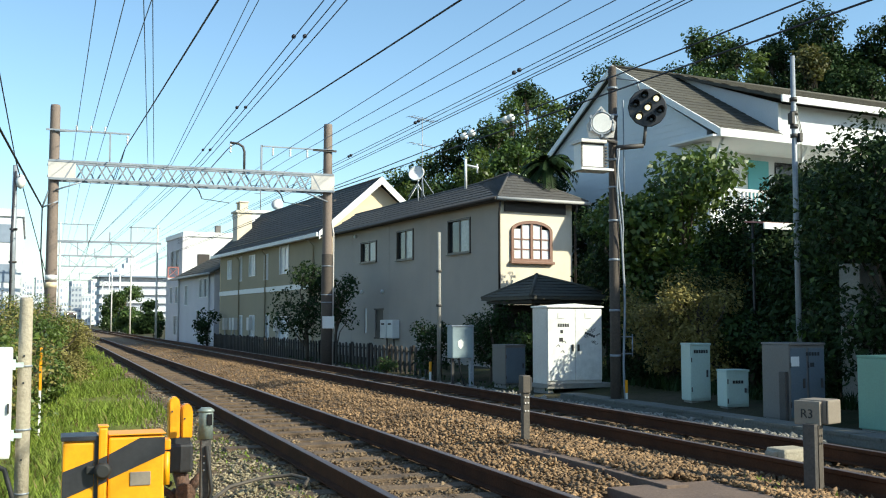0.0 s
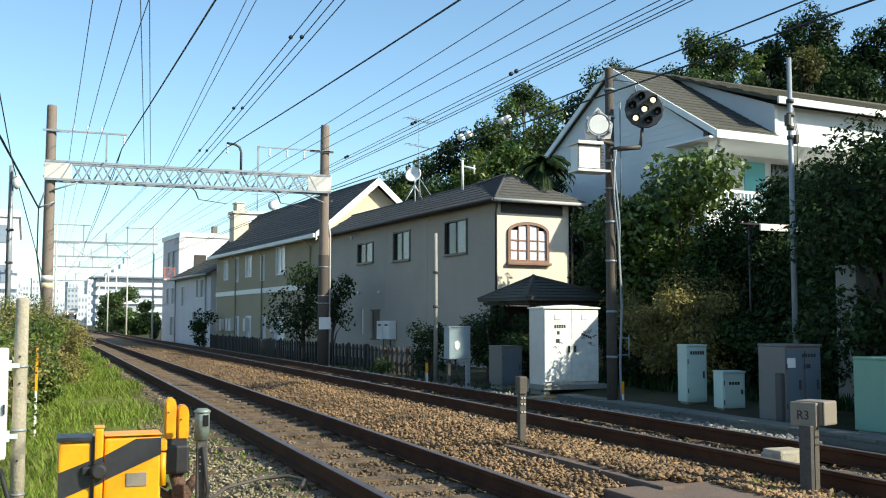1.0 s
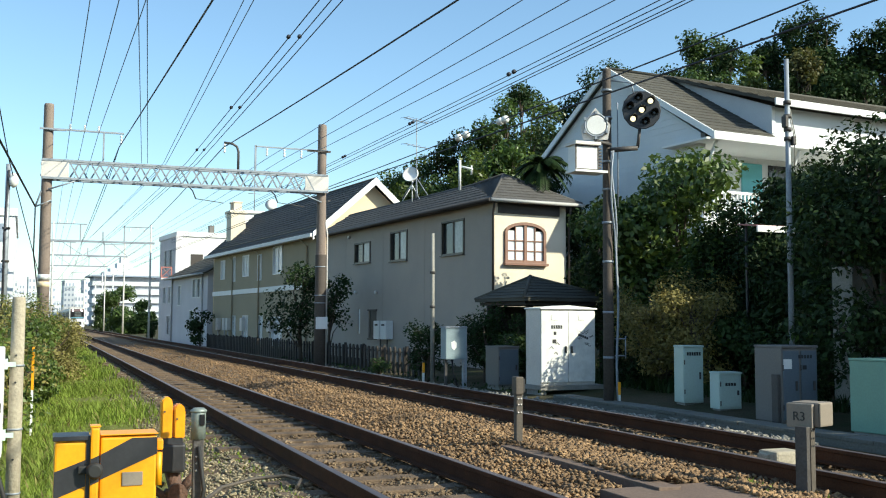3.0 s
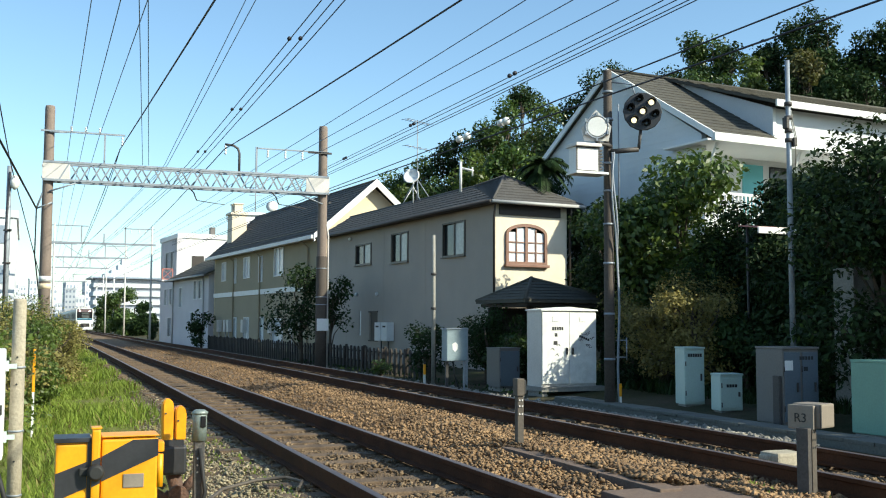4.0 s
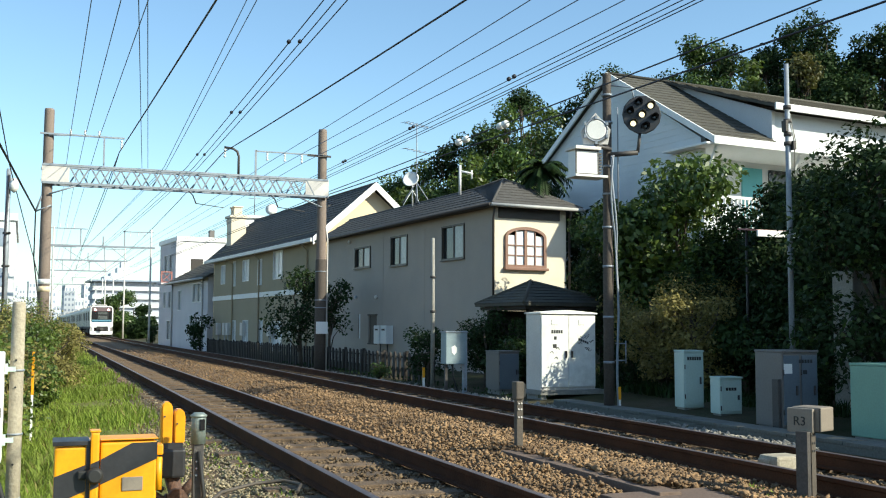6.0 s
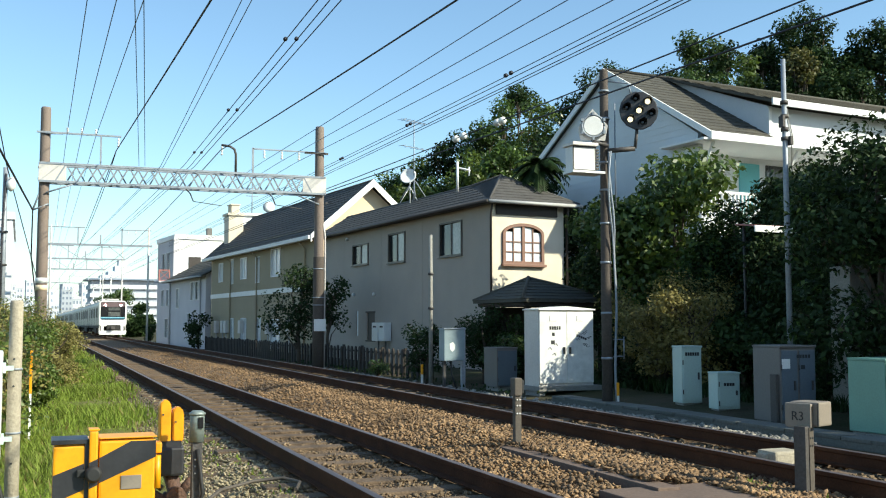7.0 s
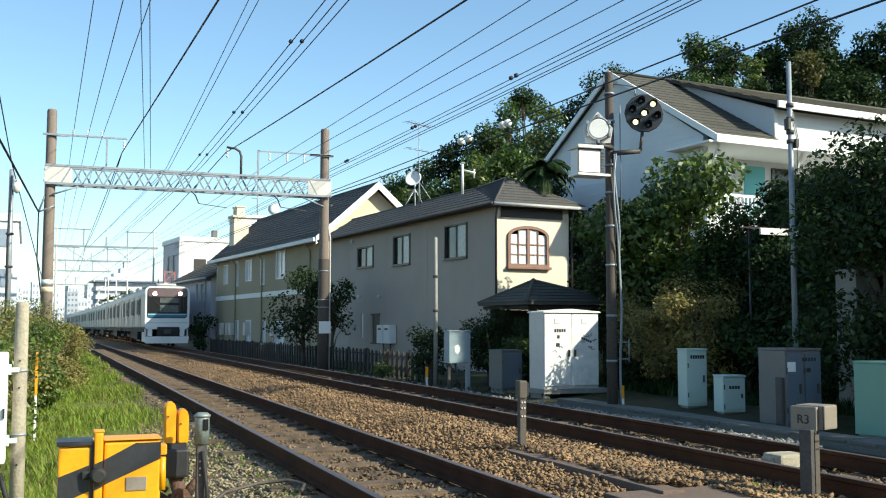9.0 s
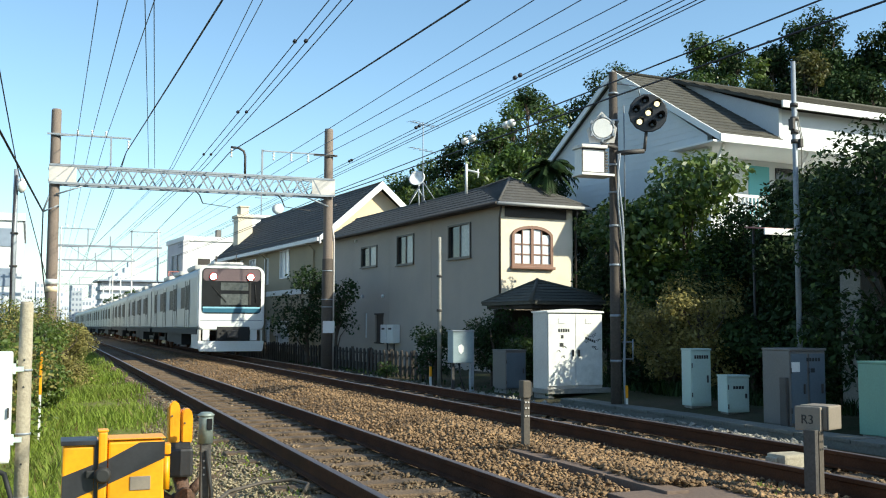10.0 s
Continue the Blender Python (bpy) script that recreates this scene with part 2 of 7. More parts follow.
M["haze_red"] = mat("faded_red_paint", (0.36, 0.13, 0.11), 0.6, vary=0.2, scale=0.4, fine=3, bump=0)


# ---- building helpers ----
def box(bm, lo, hi, m=None, bevel=0.0):
    """A box from corner to corner; m moves it."""
    lo, hi = Vector(lo), Vector(hi)
    v = [bm.verts.new((x, y, z)) for x in (lo.x, hi.x) for y in (lo.y, hi.y) for z in (lo.z, hi.z)]
    f = [bm.faces.new([v[i] for i in q]) for q in ((0, 1, 3, 2), (4, 6, 7, 5), (0, 4, 5, 1), (2, 3, 7, 6), (0, 2, 6, 4), (1, 5, 7, 3))]
    if m is not None:
        bmesh.ops.transform(bm, matrix=m, verts=v)
    if bevel:
        es = {e for q in f for e in q.edges}
        bmesh.ops.bevel(bm, geom=list(es), offset=bevel, segments=2, affect="EDGES", profile=0.6)


def tube(bm, pts, r, n=6, caps=True, r_end=None):
    """A round bar along points."""
    pts = [Vector(p) for p in pts]
    rings = []
    side = None
    for i, p in enumerate(pts):
        d = (pts[min(i + 1, len(pts) - 1)] - pts[max(i - 1, 0)]).normalized()
        if side is None:
            side = d.orthogonal().normalized()
        side = (side - d * side.dot(d)).normalized()
        up = d.cross(side)
        rad = r if r_end is None else r + (r_end - r) * i / (len(pts) - 1)
        rings.append([bm.verts.new(p + (side * math.cos(a) + up * math.sin(a)) * rad) for a in (2 * math.pi * k / n for k in range(n))])
    for a, b in zip(rings, rings[1:]):
        for k in range(n):
            f = bm.faces.new((a[k], a[(k + 1) % n], b[(k + 1) % n], b[k]))
            f.smooth = n > 5
    if caps:
        bm.faces.new(rings[0][::-1])
        bm.faces.new(rings[-1])


def lathe(bm, rings, n=20, m=None):
    """Turned about z: rings of (radius, height)."""
    vs = [[bm.verts.new((r * math.cos(2 * math.pi * k / n), r * math.sin(2 * math.pi * k / n), z)) for k in range(n)] for r, z in rings]
    for a, b in zip(vs, vs[1:]):
        for k in range(n):
            bm.faces.new((a[k], a[(k + 1) % n], b[(k + 1) % n], b[k])).smooth = True
    bm.faces.new(vs[0][::-1])
    bm.faces.new(vs[-1])
    if m is not None:
        bmesh.ops.transform(bm, matrix=m, verts=[v for q in vs for v in q])


def prism(bm, outline, depth, m=None):
    """An outline in x, z pushed along +y by depth."""
    a = [bm.verts.new((x, 0, z)) for x, z in outline]
    b = [bm.verts.new((x, depth, z)) for x, z in outline]
    fs = [bm.faces.new(a[::-1]), bm.faces.new(b)]
    for i in range(len(a)):
        j = (i + 1) % len(a)
        fs.append(bm.faces.new((a[i], a[j], b[j], b[i])))
    bmesh.ops.recalc_face_normals(bm, faces=fs)
    if m is not None:
        bmesh.ops.transform(bm, matrix=m, verts=a + b)


def mesh_of(name, bm, material):
    me = bpy.data.meshes.new(name)
    bmesh.ops.recalc_face_normals(bm, faces=bm.faces)
    bm.to_mesh(me)
    bm.free()
    me.materials.append(material)
    return me


def part(name, bm, material, parent=None, label="", at=None):
    ob = new(name, mesh_of(name, bm, material))
    if parent is not None:
        ob.parent = parent
    if at is not None:
        ob.matrix_basis = at
    return tagged(ob, label)


def thing(name, m, label, category, group="", kind=""):
    ob = new(name)
    ob.matrix_basis = m
    return tagged(ob, label, category, group, kind)


def boxes(*list_of):
    bm = bmesh.new()
    for lo, hi, *bev in list_of:
        box(bm, lo, hi, None, bev[0] if bev else 0.0)
    return bm


def bars(*list_of, n=6):
    bm = bmesh.new()
    for pts, r in list_of:
        tube(bm, pts, r, n)
    return bm


def turned(rings, n=20, m=None):
    bm = bmesh.new()
    lathe(bm, rings, n, m)
    return bm


def raw(name, verts, faces, material, smooth=False):
    me = bpy.data.meshes.new(name)
    me.from_pydata(verts, [], faces)
    me.materials.append(material)
    if smooth:
        me.polygons.foreach_set("use_smooth", [True] * len(me.polygons))
    return me


def smooth_step(a, b, x):
    t = min(max((x - a) / (b - a), 0.0), 1.0)
    return t * t * (3 - 2 * t)


# ---- the ground: one sheet, flat along the line, with a wooded hill to the east ----
def ground_z(x, y):
    z = -0.34
    z += 0.16 * smooth_step(9.0, 11.5, x)
    z += 9.5 * smooth_step(18.0, 60.0, x) * (1 - smooth_step(110, 260, y)) * smooth_step(-60, -10, y)
    z += 1.6 * smooth_step(13.0, 17.0, x) * (1 - smooth_step(24, 27, y)) * smooth_step(-30, 4, y)
    z -= 0.15 * smooth_step(-1.0, -6.0, x)
    return z


def build_ground():
    xs = [-2500, -800, -300, -120, -60, -30, -15] + [-10 + 0.8 * i for i in range(50)] + [32, 36, 42, 50, 60, 75, 95, 140, 300, 900, 2500]
    ys = [-600, -150, -60, -30, -12] + [-6 + 1.2 * i for i in range(60)] + [70, 76, 84, 92, 100, 115, 130, 150, 180, 220, 280, 360, 500, 900, 1800, 3500]
    verts = [(x, y, ground_z(x, y) + 0.03 * noise.noise(Vector((x * 0.7, y * 0.7, 0)))) for y in ys for x in xs]
    w = len(xs)
    faces = [(j * w + i, j * w + i + 1, (j + 1) * w + i + 1, (j + 1) * w + i) for j in range(len(ys) - 1) for i in range(w - 1)]
    tagged(new("ground", raw("ground", verts, faces, M["soil"], True)), "brown soil ground with sparse low weeds", "ground", kind="structure")


build_ground()


# ---- the two tracks ----
def centre(y, side=0.0):
    """x of the near track's middle at y, or of a line to its right; it bends left far off."""
    return 2.87 - 0.18 * math.exp(-y / 24.5) - 2.6 * smooth_step(80, 340, y) - 0.0011 * max(y - 190, 0) ** 1.5 * 0.2 + side


TRACK_GAP = 3.69
YS = [-14, -8, -4] + [i * 2.0 for i in range(0, 31)] + [64 + i * 6 for i in range(0, 40)]


def swept(outline, side, ys=YS, z=0.0):
    """An outline in x, z carried along the line."""
    bm = bmesh.new()
    rows = []
    for y in ys:
        cx = centre(y, side)
        rows.append([bm.verts.new((cx + x, y, z + h)) for x, h in outline])
    n = len(outline)
    for a, b in zip(rows, rows[1:]):
        for k in range(n):
            bm.faces.new((a[k], a[(k + 1) % n], b[(k + 1) % n], b[k]))
    bm.faces.new(rows[0])
    bm.faces.new(rows[-1][::-1])
    return bm


RAIL = [(-0.062, -0.153), (0.062, -0.153), (0.062, -0.140), (0.012, -0.125), (0.009, -0.045), (0.0325, -0.034), (0.0325, -0.003),
        (-0.0325, -0.003), (-0.0325, -0.034), (-0.009, -0.045), (-0.012, -0.125), (-0.062, -0.140)]
HEAD = [(-0.030, -0.003), (0.030, -0.003), (0.026, 0.0), (-0.026, 0.0)]
bed = swept([(-1.75, -0.62), (-1.6, -0.33), (-1.0, -0.20), (1.85, -0.185), (4.95, -0.20), (5.45, -0.32), (5.6, -0.62)], 0.0)
tagged(part("ballast_bed", bed, M["ballast"]), "tan crushed-stone ballast bed under both tracks", "ballast", kind="structure")
sleeper_bm = boxes(((-1.0, -0.115, -0.29), (1.0, 0.115, -0.150), 0.014))
sleeper_mesh = mesh_of("sleeper", sleeper_bm, M["sleeper"])
for k, side in enumerate((0.0, TRACK_GAP)):
    track = thing("railway_track", pose(0, 0, 0), "narrow-gauge track with rusty brown rails on sleepers in tan ballast", "railway track", "parallel tracks", "structure")
    for s in (-0.5335 - 0.0325, 0.5335 + 0.0325):
        rail = part("rail", swept(RAIL, side + s), M["rail_rust"], track, "rust-brown steel rail")
        part("rail_head", swept(HEAD, side + s), M["rail_top"], rail, "worn shiny rail head")
    for i in range(140):
        y = 1.2 + i * 0.61
        if i > 120:
            break
        ob = new("sleeper", sleeper_mesh)
        ob.parent = track
        ob.matrix_basis = pose(centre(y, side) + random.uniform(-0.02, 0.02), y, random.uniform(-0.03, -0.006), 0, 0, random.uniform(-1.2, 1.2))


# ---- overhead line gantries ----
def insulator(bm, p, length=0.22, r=0.055):
    x, y, z = p
    rings = [(0.012, 0)]
    for i in range(3):
        h = length * (i + 0.4) / 3
        rings += [(0.02, h - 0.02), (r, h), (r * 0.8, h + 0.015), (0.02, h + 0.03)]
    rings.append((0.012, length))
    lathe(bm, rings, 10, pose(x, y, z))


def gantry(y, x_left, x_right, top, beam=(5.50, 6.05), label=""):
    g = thing("overhead_line_gantry", pose(x_left, y, -0.5), label, "gantry", "overhead line gantries")
    w, z0, z1 = x_right - x_left, beam[0] + 0.5, beam[1] + 0.5
    for x, lean in ((0, -0.10), (w, 0.0)):
        bm = bmesh.new()
        lathe(bm, [(0.18, 0), (0.165, 3.5), (0.145, top + 0.44), (0.130, top + 0.5)], 20, pose(x, 0, 0))
        part("pole", bm, M["pole_concrete"], g, "brownish round concrete pole")
    for x in (0, w):
        bm = boxes(((x - 0.2 if x else x - 0.17, -0.24, z0 - 0.02), (x + 0.62 if x == 0 else x + 0.2, -0.215, z1 + 0.02), 0.006))
        if x:
            bm = boxes(((x - 0.62, -0.24, z0 - 0.02), (x + 0.17, -0.215, z1 + 0.02), 0.006))
        part("end_plate", bm, M["galv_pale"], g, "pale cream steel end plate")
        for z in (z0 + 0.1, z1 - 0.1):
            bm = bmesh.new()
            lathe(bm, [(0.19, z - 0.03), (0.19, z + 0.03)], 18, pose(x, 0, 0))
            part("pole_band", bm, M["galv"], g)
        k = 1 if x == 0 else -1
        part("bracket", bars((((x + k * 0.05, -0.2, z0 - 0.35), (x + k * 0.9, -0.2, z0 - 0.03)), 0.025)), M["galv"], g)
    for yy in (-0.22, 0.22):
        for z in (z0, z1):
            part("chord", boxes(((-0.15, yy - 0.035, z - 0.035), (w + 0.15, yy + 0.035, z + 0.035), 0.004)), M["galv"], g, "galvanised steel chord")
        cells = 26
        for i in range(cells):
            a, b = 0.3 + (w - 0.6) * i / cells, 0.3 + (w - 0.6) * (i + 1) / cells
            p, q = (z0, z1) if (i % 2 == 0) == (yy < 0) else (z1, z0)
            part("lattice_bar", bars((((a, yy, p), (b, yy, q)), 0.031), n=4), M["galv"], g)
    for i in range(13):
        x = 0.4 + (w - 0.8) * i / 12
        for z in (z0, z1):
            part("cross_tie", bars((((x, -0.22, z), (x + 0.3, 0.22, z)), 0.016), n=4), M["galv"], g)
    for z, mt in ((2.7, "siding_yellow"), (2.92, "paint_white")):
        part("warning_band", turned([(0.176, z), (0.176, z + 0.16)], 20), M[mt], g, "faded yellow and white band")
    # Right pole is darker up to 3.9 m.
    part("dark_lower_pole", turned([(0.192, 0.0), (0.186, 2.0), (0.178, 3.9), (0.174, 3.92)], 20, pose(w, 0, 0)), M["pole_dark"], g, "dark lower length of the pole")
    for z in (2.3, 2.55, 3.5):
        part("lower_pole_band", turned([(0.194, z), (0.194, z + 0.03)], 20, pose(w, 0, 0)), M["galv"], g)
    part("number_plate", boxes(((w - 0.2, -0.235, 1.45), (w + 0.2, -0.215, 1.85), 0.01)), M["paint_white"], g, "small white plate")
    part("conduit", bars((((w + 0.2, -0.05, 0), (w + 0.2, -0.05, 4.6), (w + 0.12, -0.12, 5.0)), 0.03)), M["galv_pale"], g)
    # cross arm carrying three feeders at the left, drop posts and pull-off
    za = z1 + 0.93
    part("cross_arm", boxes(((-0.25, -0.2, za), (2.2, -0.14, za + 0.05))), M["galv"], g, "thin steel cross arm")
    part("arm_stay", bars((((0, -0.18, za - 0.02), (0.5, -0.18, za)), 0.02)), M["galv"], g)
    part("arm_post", boxes(((1.58, -0.2, z1), (1.63, -0.14, za))), M["galv"], g)
    for x in (0.62, 1.04, 1.45):
        bm = bmesh.new()
        insulator(bm, (x, -0.17, za + 0.05), 0.16, 0.04)
        part("insulator", bm, M["porcelain"], g)
    bm = bmesh.new()
    insulator(bm, (2.12, -0.17, za - 0.32), 0.3, 0.05)
    part("insulator", bm, M["porcelain"], g)
    zb = z1 + 0.82
    part("cross_arm", boxes(((w - 2.27, -0.2, zb), (w + 0.15, -0.15, zb + 0.04))), M["galv"], g)
    part("arm_post", boxes(((w - 2.3, -0.2, z1), (w - 2.24, -0.14, zb + 0.06))), M["galv"], g)
    part("arm_stay", boxes(((w - 0.55, -0.2, zb - 0.03), (w + 0.25, -0.12, zb + 0.03))), M["steel_dark"], g)
    for x in (w - 1.9, w - 1.32, w - 0.75):
        bm = bmesh.new()
        insulator(bm, (x, -0.17, zb - 0.28), 0.28, 0.05)
        part("insulator", bm, M["porcelain"], g)
    # hooked messenger hanger
    hook = [(5.75, -0.2, z1 - 0.05), (5.75, -0.2, z1 + 0.62), (5.70, -0.2, z1 + 0.78), (5.55, -0.2, z1 + 0.87), (5.28, -0.2, z1 + 0.89)]
    part("hanger_hook", bars((hook, 0.04)), M["steel_dark"], g, "hooked grey steel hanger")
    bm = bmesh.new()
    insulator(bm, (5.3, -0.2, z1 + 0.55), 0.32, 0.05)
    part("insulator", bm, M["porcelain"], g)
    # registration arms under the beam
    for x in (4.45, 8.0 - 0.9):
        part("pull_off_arm", bars((((x - 0.25, 0, z0), (x - 0.1, 0, z0 - 0.15), (x, 0, z0 - 0.4)), 0.02), (((x, 0, z0 - 0.4), (x + 0.9, 0, z0 - 0.5)), 0.012)), M["steel_dark"], g)
    return g


gantry(33.0, -0.02, 8.56, 7.8, label="galvanised lattice gantry on two brown concrete poles")


def slim_gantry(y, x_left, x_right, top, z, label, braces=True):
    """A far portal: two thin posts, one slender beam, arms and hangers on it."""
    g = thing("overhead_line_gantry", pose(x_left, y, -0.5), label, "gantry", "overhead line gantries")
    w, zb = x_right - x_left, z + 0.5
    for x in (0, w):
        part("pole", turned([(0.085, 0), (0.08, 4.0), (0.065, top + 0.5)], 12, pose(x, 0, 0)), M["galv_pale"], g)
    part("beam", boxes(((-0.3, -0.08, zb - 0.08), (w + 0.3, 0.08, zb + 0.08), 0.01)), M["galv"], g, "slender steel cross beam")
    za = zb + 1.3
    part("cross_arm", boxes(((-0.2, -0.05, za), (w * 0.34, 0.05, za + 0.07))), M["galv"], g)
    part("cross_arm", boxes(((w * 0.7, -0.05, za - 0.1), (w + 0.2, 0.05, za - 0.03))), M["galv"], g)
    for f in (0.27, 0.5, 0.72):
        part("arm_post", boxes(((w * f - 0.05, -0.05, zb), (w * f + 0.05, 0.05, za + 0.05 if f != 0.5 else za - 0.5))), M["galv"], g)
    if braces:
        for a, b in ((0.08, 0.30), (0.52, 0.30), (0.58, 0.76), (0.95, 0.76)):
            part("brace", bars((((w * a, 0, zb - 0.05), (w * b, 0, zb - 1.1)), 0.03), n=4), M["galv"], g)
    for f in (0.30, 0.76):
        bm = bmesh.new()
        insulator(bm, (w * f, 0, zb - 1.4), 0.32, 0.08)
        part("insulator", bm, M["porcelain"], g)
    for f in (0.06, 0.13, 0.2, 0.78, 0.86, 0.93):
        bm = bmesh.new()
        insulator(bm, (w * f, 0, za + (0.07 if f < 0.5 else -0.1 - 0.3)), 0.3, 0.07)
        part("insulator", bm, M["porcelain"], g)
    return g


slim_gantry(84.0, 0.55, 7.84, 8.9, 7.42, "distant slender steel portal over the tracks")
slim_gantry(111.0, 0.45, 7.75, 9.4, 7.95, "far slender steel portal over the tracks")
slim_gantry(140.0, 0.1, 7.4, 9.6, 8.35, "far slender steel portal over the tracks", False)
slim_gantry(190.0, -0.8, 6.6, 9.6, 8.5, "far slender steel portal over the tracks", False)


# ---- overhead wires: from over the camera to the gantries and on into the distance ----
def wire(pts, r=0.012, sag=0.25, material="wire", name="overhead_wire", label="dark overhead line wire", group="overhead wires"):
    path = []
    for a, b in zip(pts, pts[1:]):
        a, b = Vector(a), Vector(b)
        n = 12
        for i in range(n if b is not pts[-1] else n + 1):
            t = i / n
            p = a.lerp(b, t)
            p.z -= sag * 4 * t * (1 - t) * min((b - a).length / 45, 1.0)
            path.append(p)
    path.append(Vector(pts[-1]))
    bm = bmesh.new()
    tube(bm, path, r, 5)
    return tagged(part(name, bm, M[material]), label, "wire", group)


def run(x, z33, y_near, z_near, r=0.012, material="wire", far_z=None, far_x=None, sag=0.06):
    """A wire along the line: past the gantry it goes on to the next two."""
    slope = (z_near - z33) / (y_near - 33.0)
    back = -14.0
    zb = z33 + slope * (back - 33.0)
    fz = far_z or min(z33, 6.6)
    fx = x if far_x is None else far_x
    wire([(x, back, max(zb, 4.2) + sag * 1.5), (x, 33.0, z33), (fx + 0.1, 84.0, fz + 1.0), (fx, 138.0, fz + 1.6), (fx - 1.8, 260.0, fz + 2.0)], r, sag, material,
         label="thin pale overhead feeder wire" if material == "wire_pale" else "dark overhead line wire")


for x, z, yn, zn in ((0.59, 6.98, 18.26, 6.73), (1.01, 6.96, 17.32, 6.49), (1.42, 6.95, 17.11, 6.48)):
    run(x, z, yn, zn, 0.009, "wire_pale")
for x, z, yn, zn in ((3.4, 6.18, 19.24, 7.35), (3.49, 6.18, 18.72, 7.2)):
    run(x, z, yn, zn, 0.009, "wire_pale", far_x=2.6)
for x, z, yn, zn in ((4.1, 6.22, 15.91, 6.52), (4.31, 6.23, 15.92, 6.55), (4.46, 6.24, 15.74, 6.52)):
    run(x, z, yn, zn, 0.010, far_x=x - 0.4)
run(2.05, 6.60, 13.4, 5.31, 0.016, far_z=6.0, far_x=2.4)
run(5.26, 6.80, 13.41, 5.74, 0.016, far_z=6.0, far_x=5.9, sag=0.13)
for x, z, yn, zn in ((6.64, 6.50, 13.99, 6.10), (7.21, 6.53, 13.53, 6.04), (7.78, 6.56, 13.16, 6.0)):
    run(x, z, yn, zn, 0.009, "wire_pale")
for x, z, yn, zn in ((8.79, 6.48, 13.41, 6.22), (8.79, 6.40, 13.3, 6.12), (8.79, 6.26, 12.75, 6.02), (8.79, 6.19, 12.56, 5.96)):
    run(x, z, yn, zn, 0.009)
run(8.80, 5.71, 10.16, 5.24, 0.013)
run(8.80, 5.62, 9.07, 4.91, 0.015)


# ---- houses ----
def wall_with_holes(length, z0, z1, thick, holes):
    """A wall in the plane x = 0, along +y, its thickness towards +x, with square openings (y0, y1, h0, h1)."""
    ys = sorted({0.0, length, *[v for h in holes for v in h[:2]]})
    bm = bmesh.new()
    for a, b in zip(ys, ys[1:]):
        zs = sorted({z0, z1, *[v for h in holes if h[0] < b and h[1] > a for v in h[2:]]})
        for c, d in zip(zs, zs[1:]):
            if not any(h[0] <= a and h[1] >= b and h[2] <= c and h[3] >= d for h in holes):
                box(bm, (0, a, c), (thick, b, d))
    bmesh.ops.remove_doubles(bm, verts=bm.verts, dist=1e-5)
    seen = {}
    for f in list(bm.faces):
        seen.setdefault(frozenset(f.verts), []).append(f)
    bmesh.ops.delete(bm, geom=[f for fs in seen.values() if len(fs) > 1 for f in fs], context="FACES_ONLY")
    return bm


def sliding_window(parent, y0, y1, z0, z1, frame_mat="alu", left="glass", right="curtain", sill=True, x=0.0):
    """A two-leaf sliding window in a wall at x = 0; each pane its own."""
    win = part("window", boxes(((x - 0.04, y0 - 0.04, z1 - 0.01), (x + 0.08, y1 + 0.04, z1 + 0.04)), ((x - 0.04, y0 - 0.04, z0 - 0.04), (x + 0.08, y1 + 0.04, z0 + 0.01)),
                               ((x - 0.04, y0 - 0.04, z0), (x + 0.08, y0 + 0.02, z1)), ((x - 0.04, y1 - 0.02, z0), (x + 0.08, y1 + 0.04, z1))), M[frame_mat], parent, "aluminium sliding window frame")
    ym = (y0 + y1) / 2
    part("pane", boxes(((x + 0.03, y0 + 0.02, z0 + 0.01), (x + 0.04, ym, z1 - 0.01))), M[right], win, "pane with pale curtain behind")
    part("pane", boxes(((x + 0.05, ym, z0 + 0.01), (x + 0.06, y1 - 0.02, z1 - 0.01))), M[left], win, "dark window pane")
    part("mullion", boxes(((x + 0.0, ym - 0.03, z0), (x + 0.05, ym + 0.03, z1))), M[frame_mat], win)
    if sill:
        part("sill", boxes(((x - 0.08, y0 - 0.06, z0 - 0.07), (x + 0.02, y1 + 0.06, z0 - 0.04))), M[frame_mat], win)
    return win


def shingles(parent, corners, rows, cols, material, name="shingle", lift=0.02):
    """Slates in courses on a roof plane given by eave left, eave right, ridge right, ridge left: each a slab lapping the one below."""
    a, b, c, d = (Vector(p) for p in corners)
    n = (b - a).cross(d - a).normalized()
    if n.z < 0:
        n = -n
    verts, faces = [], []
    for j in range(rows):
        for i in range(cols):
            u0, u1 = (i + 0.5 * (j % 2) * 0.999) / cols, (i + 1 + 0.5 * (j % 2) * 0.999) / cols
            u0, u1 = min(u0, 1), min(u1, 1)
            if u1 - u0 < 0.004:
                continue
            v0, v1 = j / rows, min((j + 1.15) / rows, 1)
            g = 0.003
            p = [a.lerp(b, u).lerp(d.lerp(c, u), v) for u, v in ((u0 + g / 3, v0), (u1 - g / 3, v0), (u1 - g / 3, v1), (u0 + g / 3, v1))]
            low, high = lift * (1.0 + 0.25 * random.random()), lift * 0.25
            k = len(verts)
            verts += [p[0] + n * low, p[1] + n * low, p[2] + n * high, p[3] + n * high, p[0], p[1]]
            faces += [(k, k + 1, k + 2, k + 3), (k + 4, k + 5, k + 1, k)]
    ob = new(name, raw(name, verts, faces, material))
    ob.parent = parent
    return tagged(ob, kind="stuff")


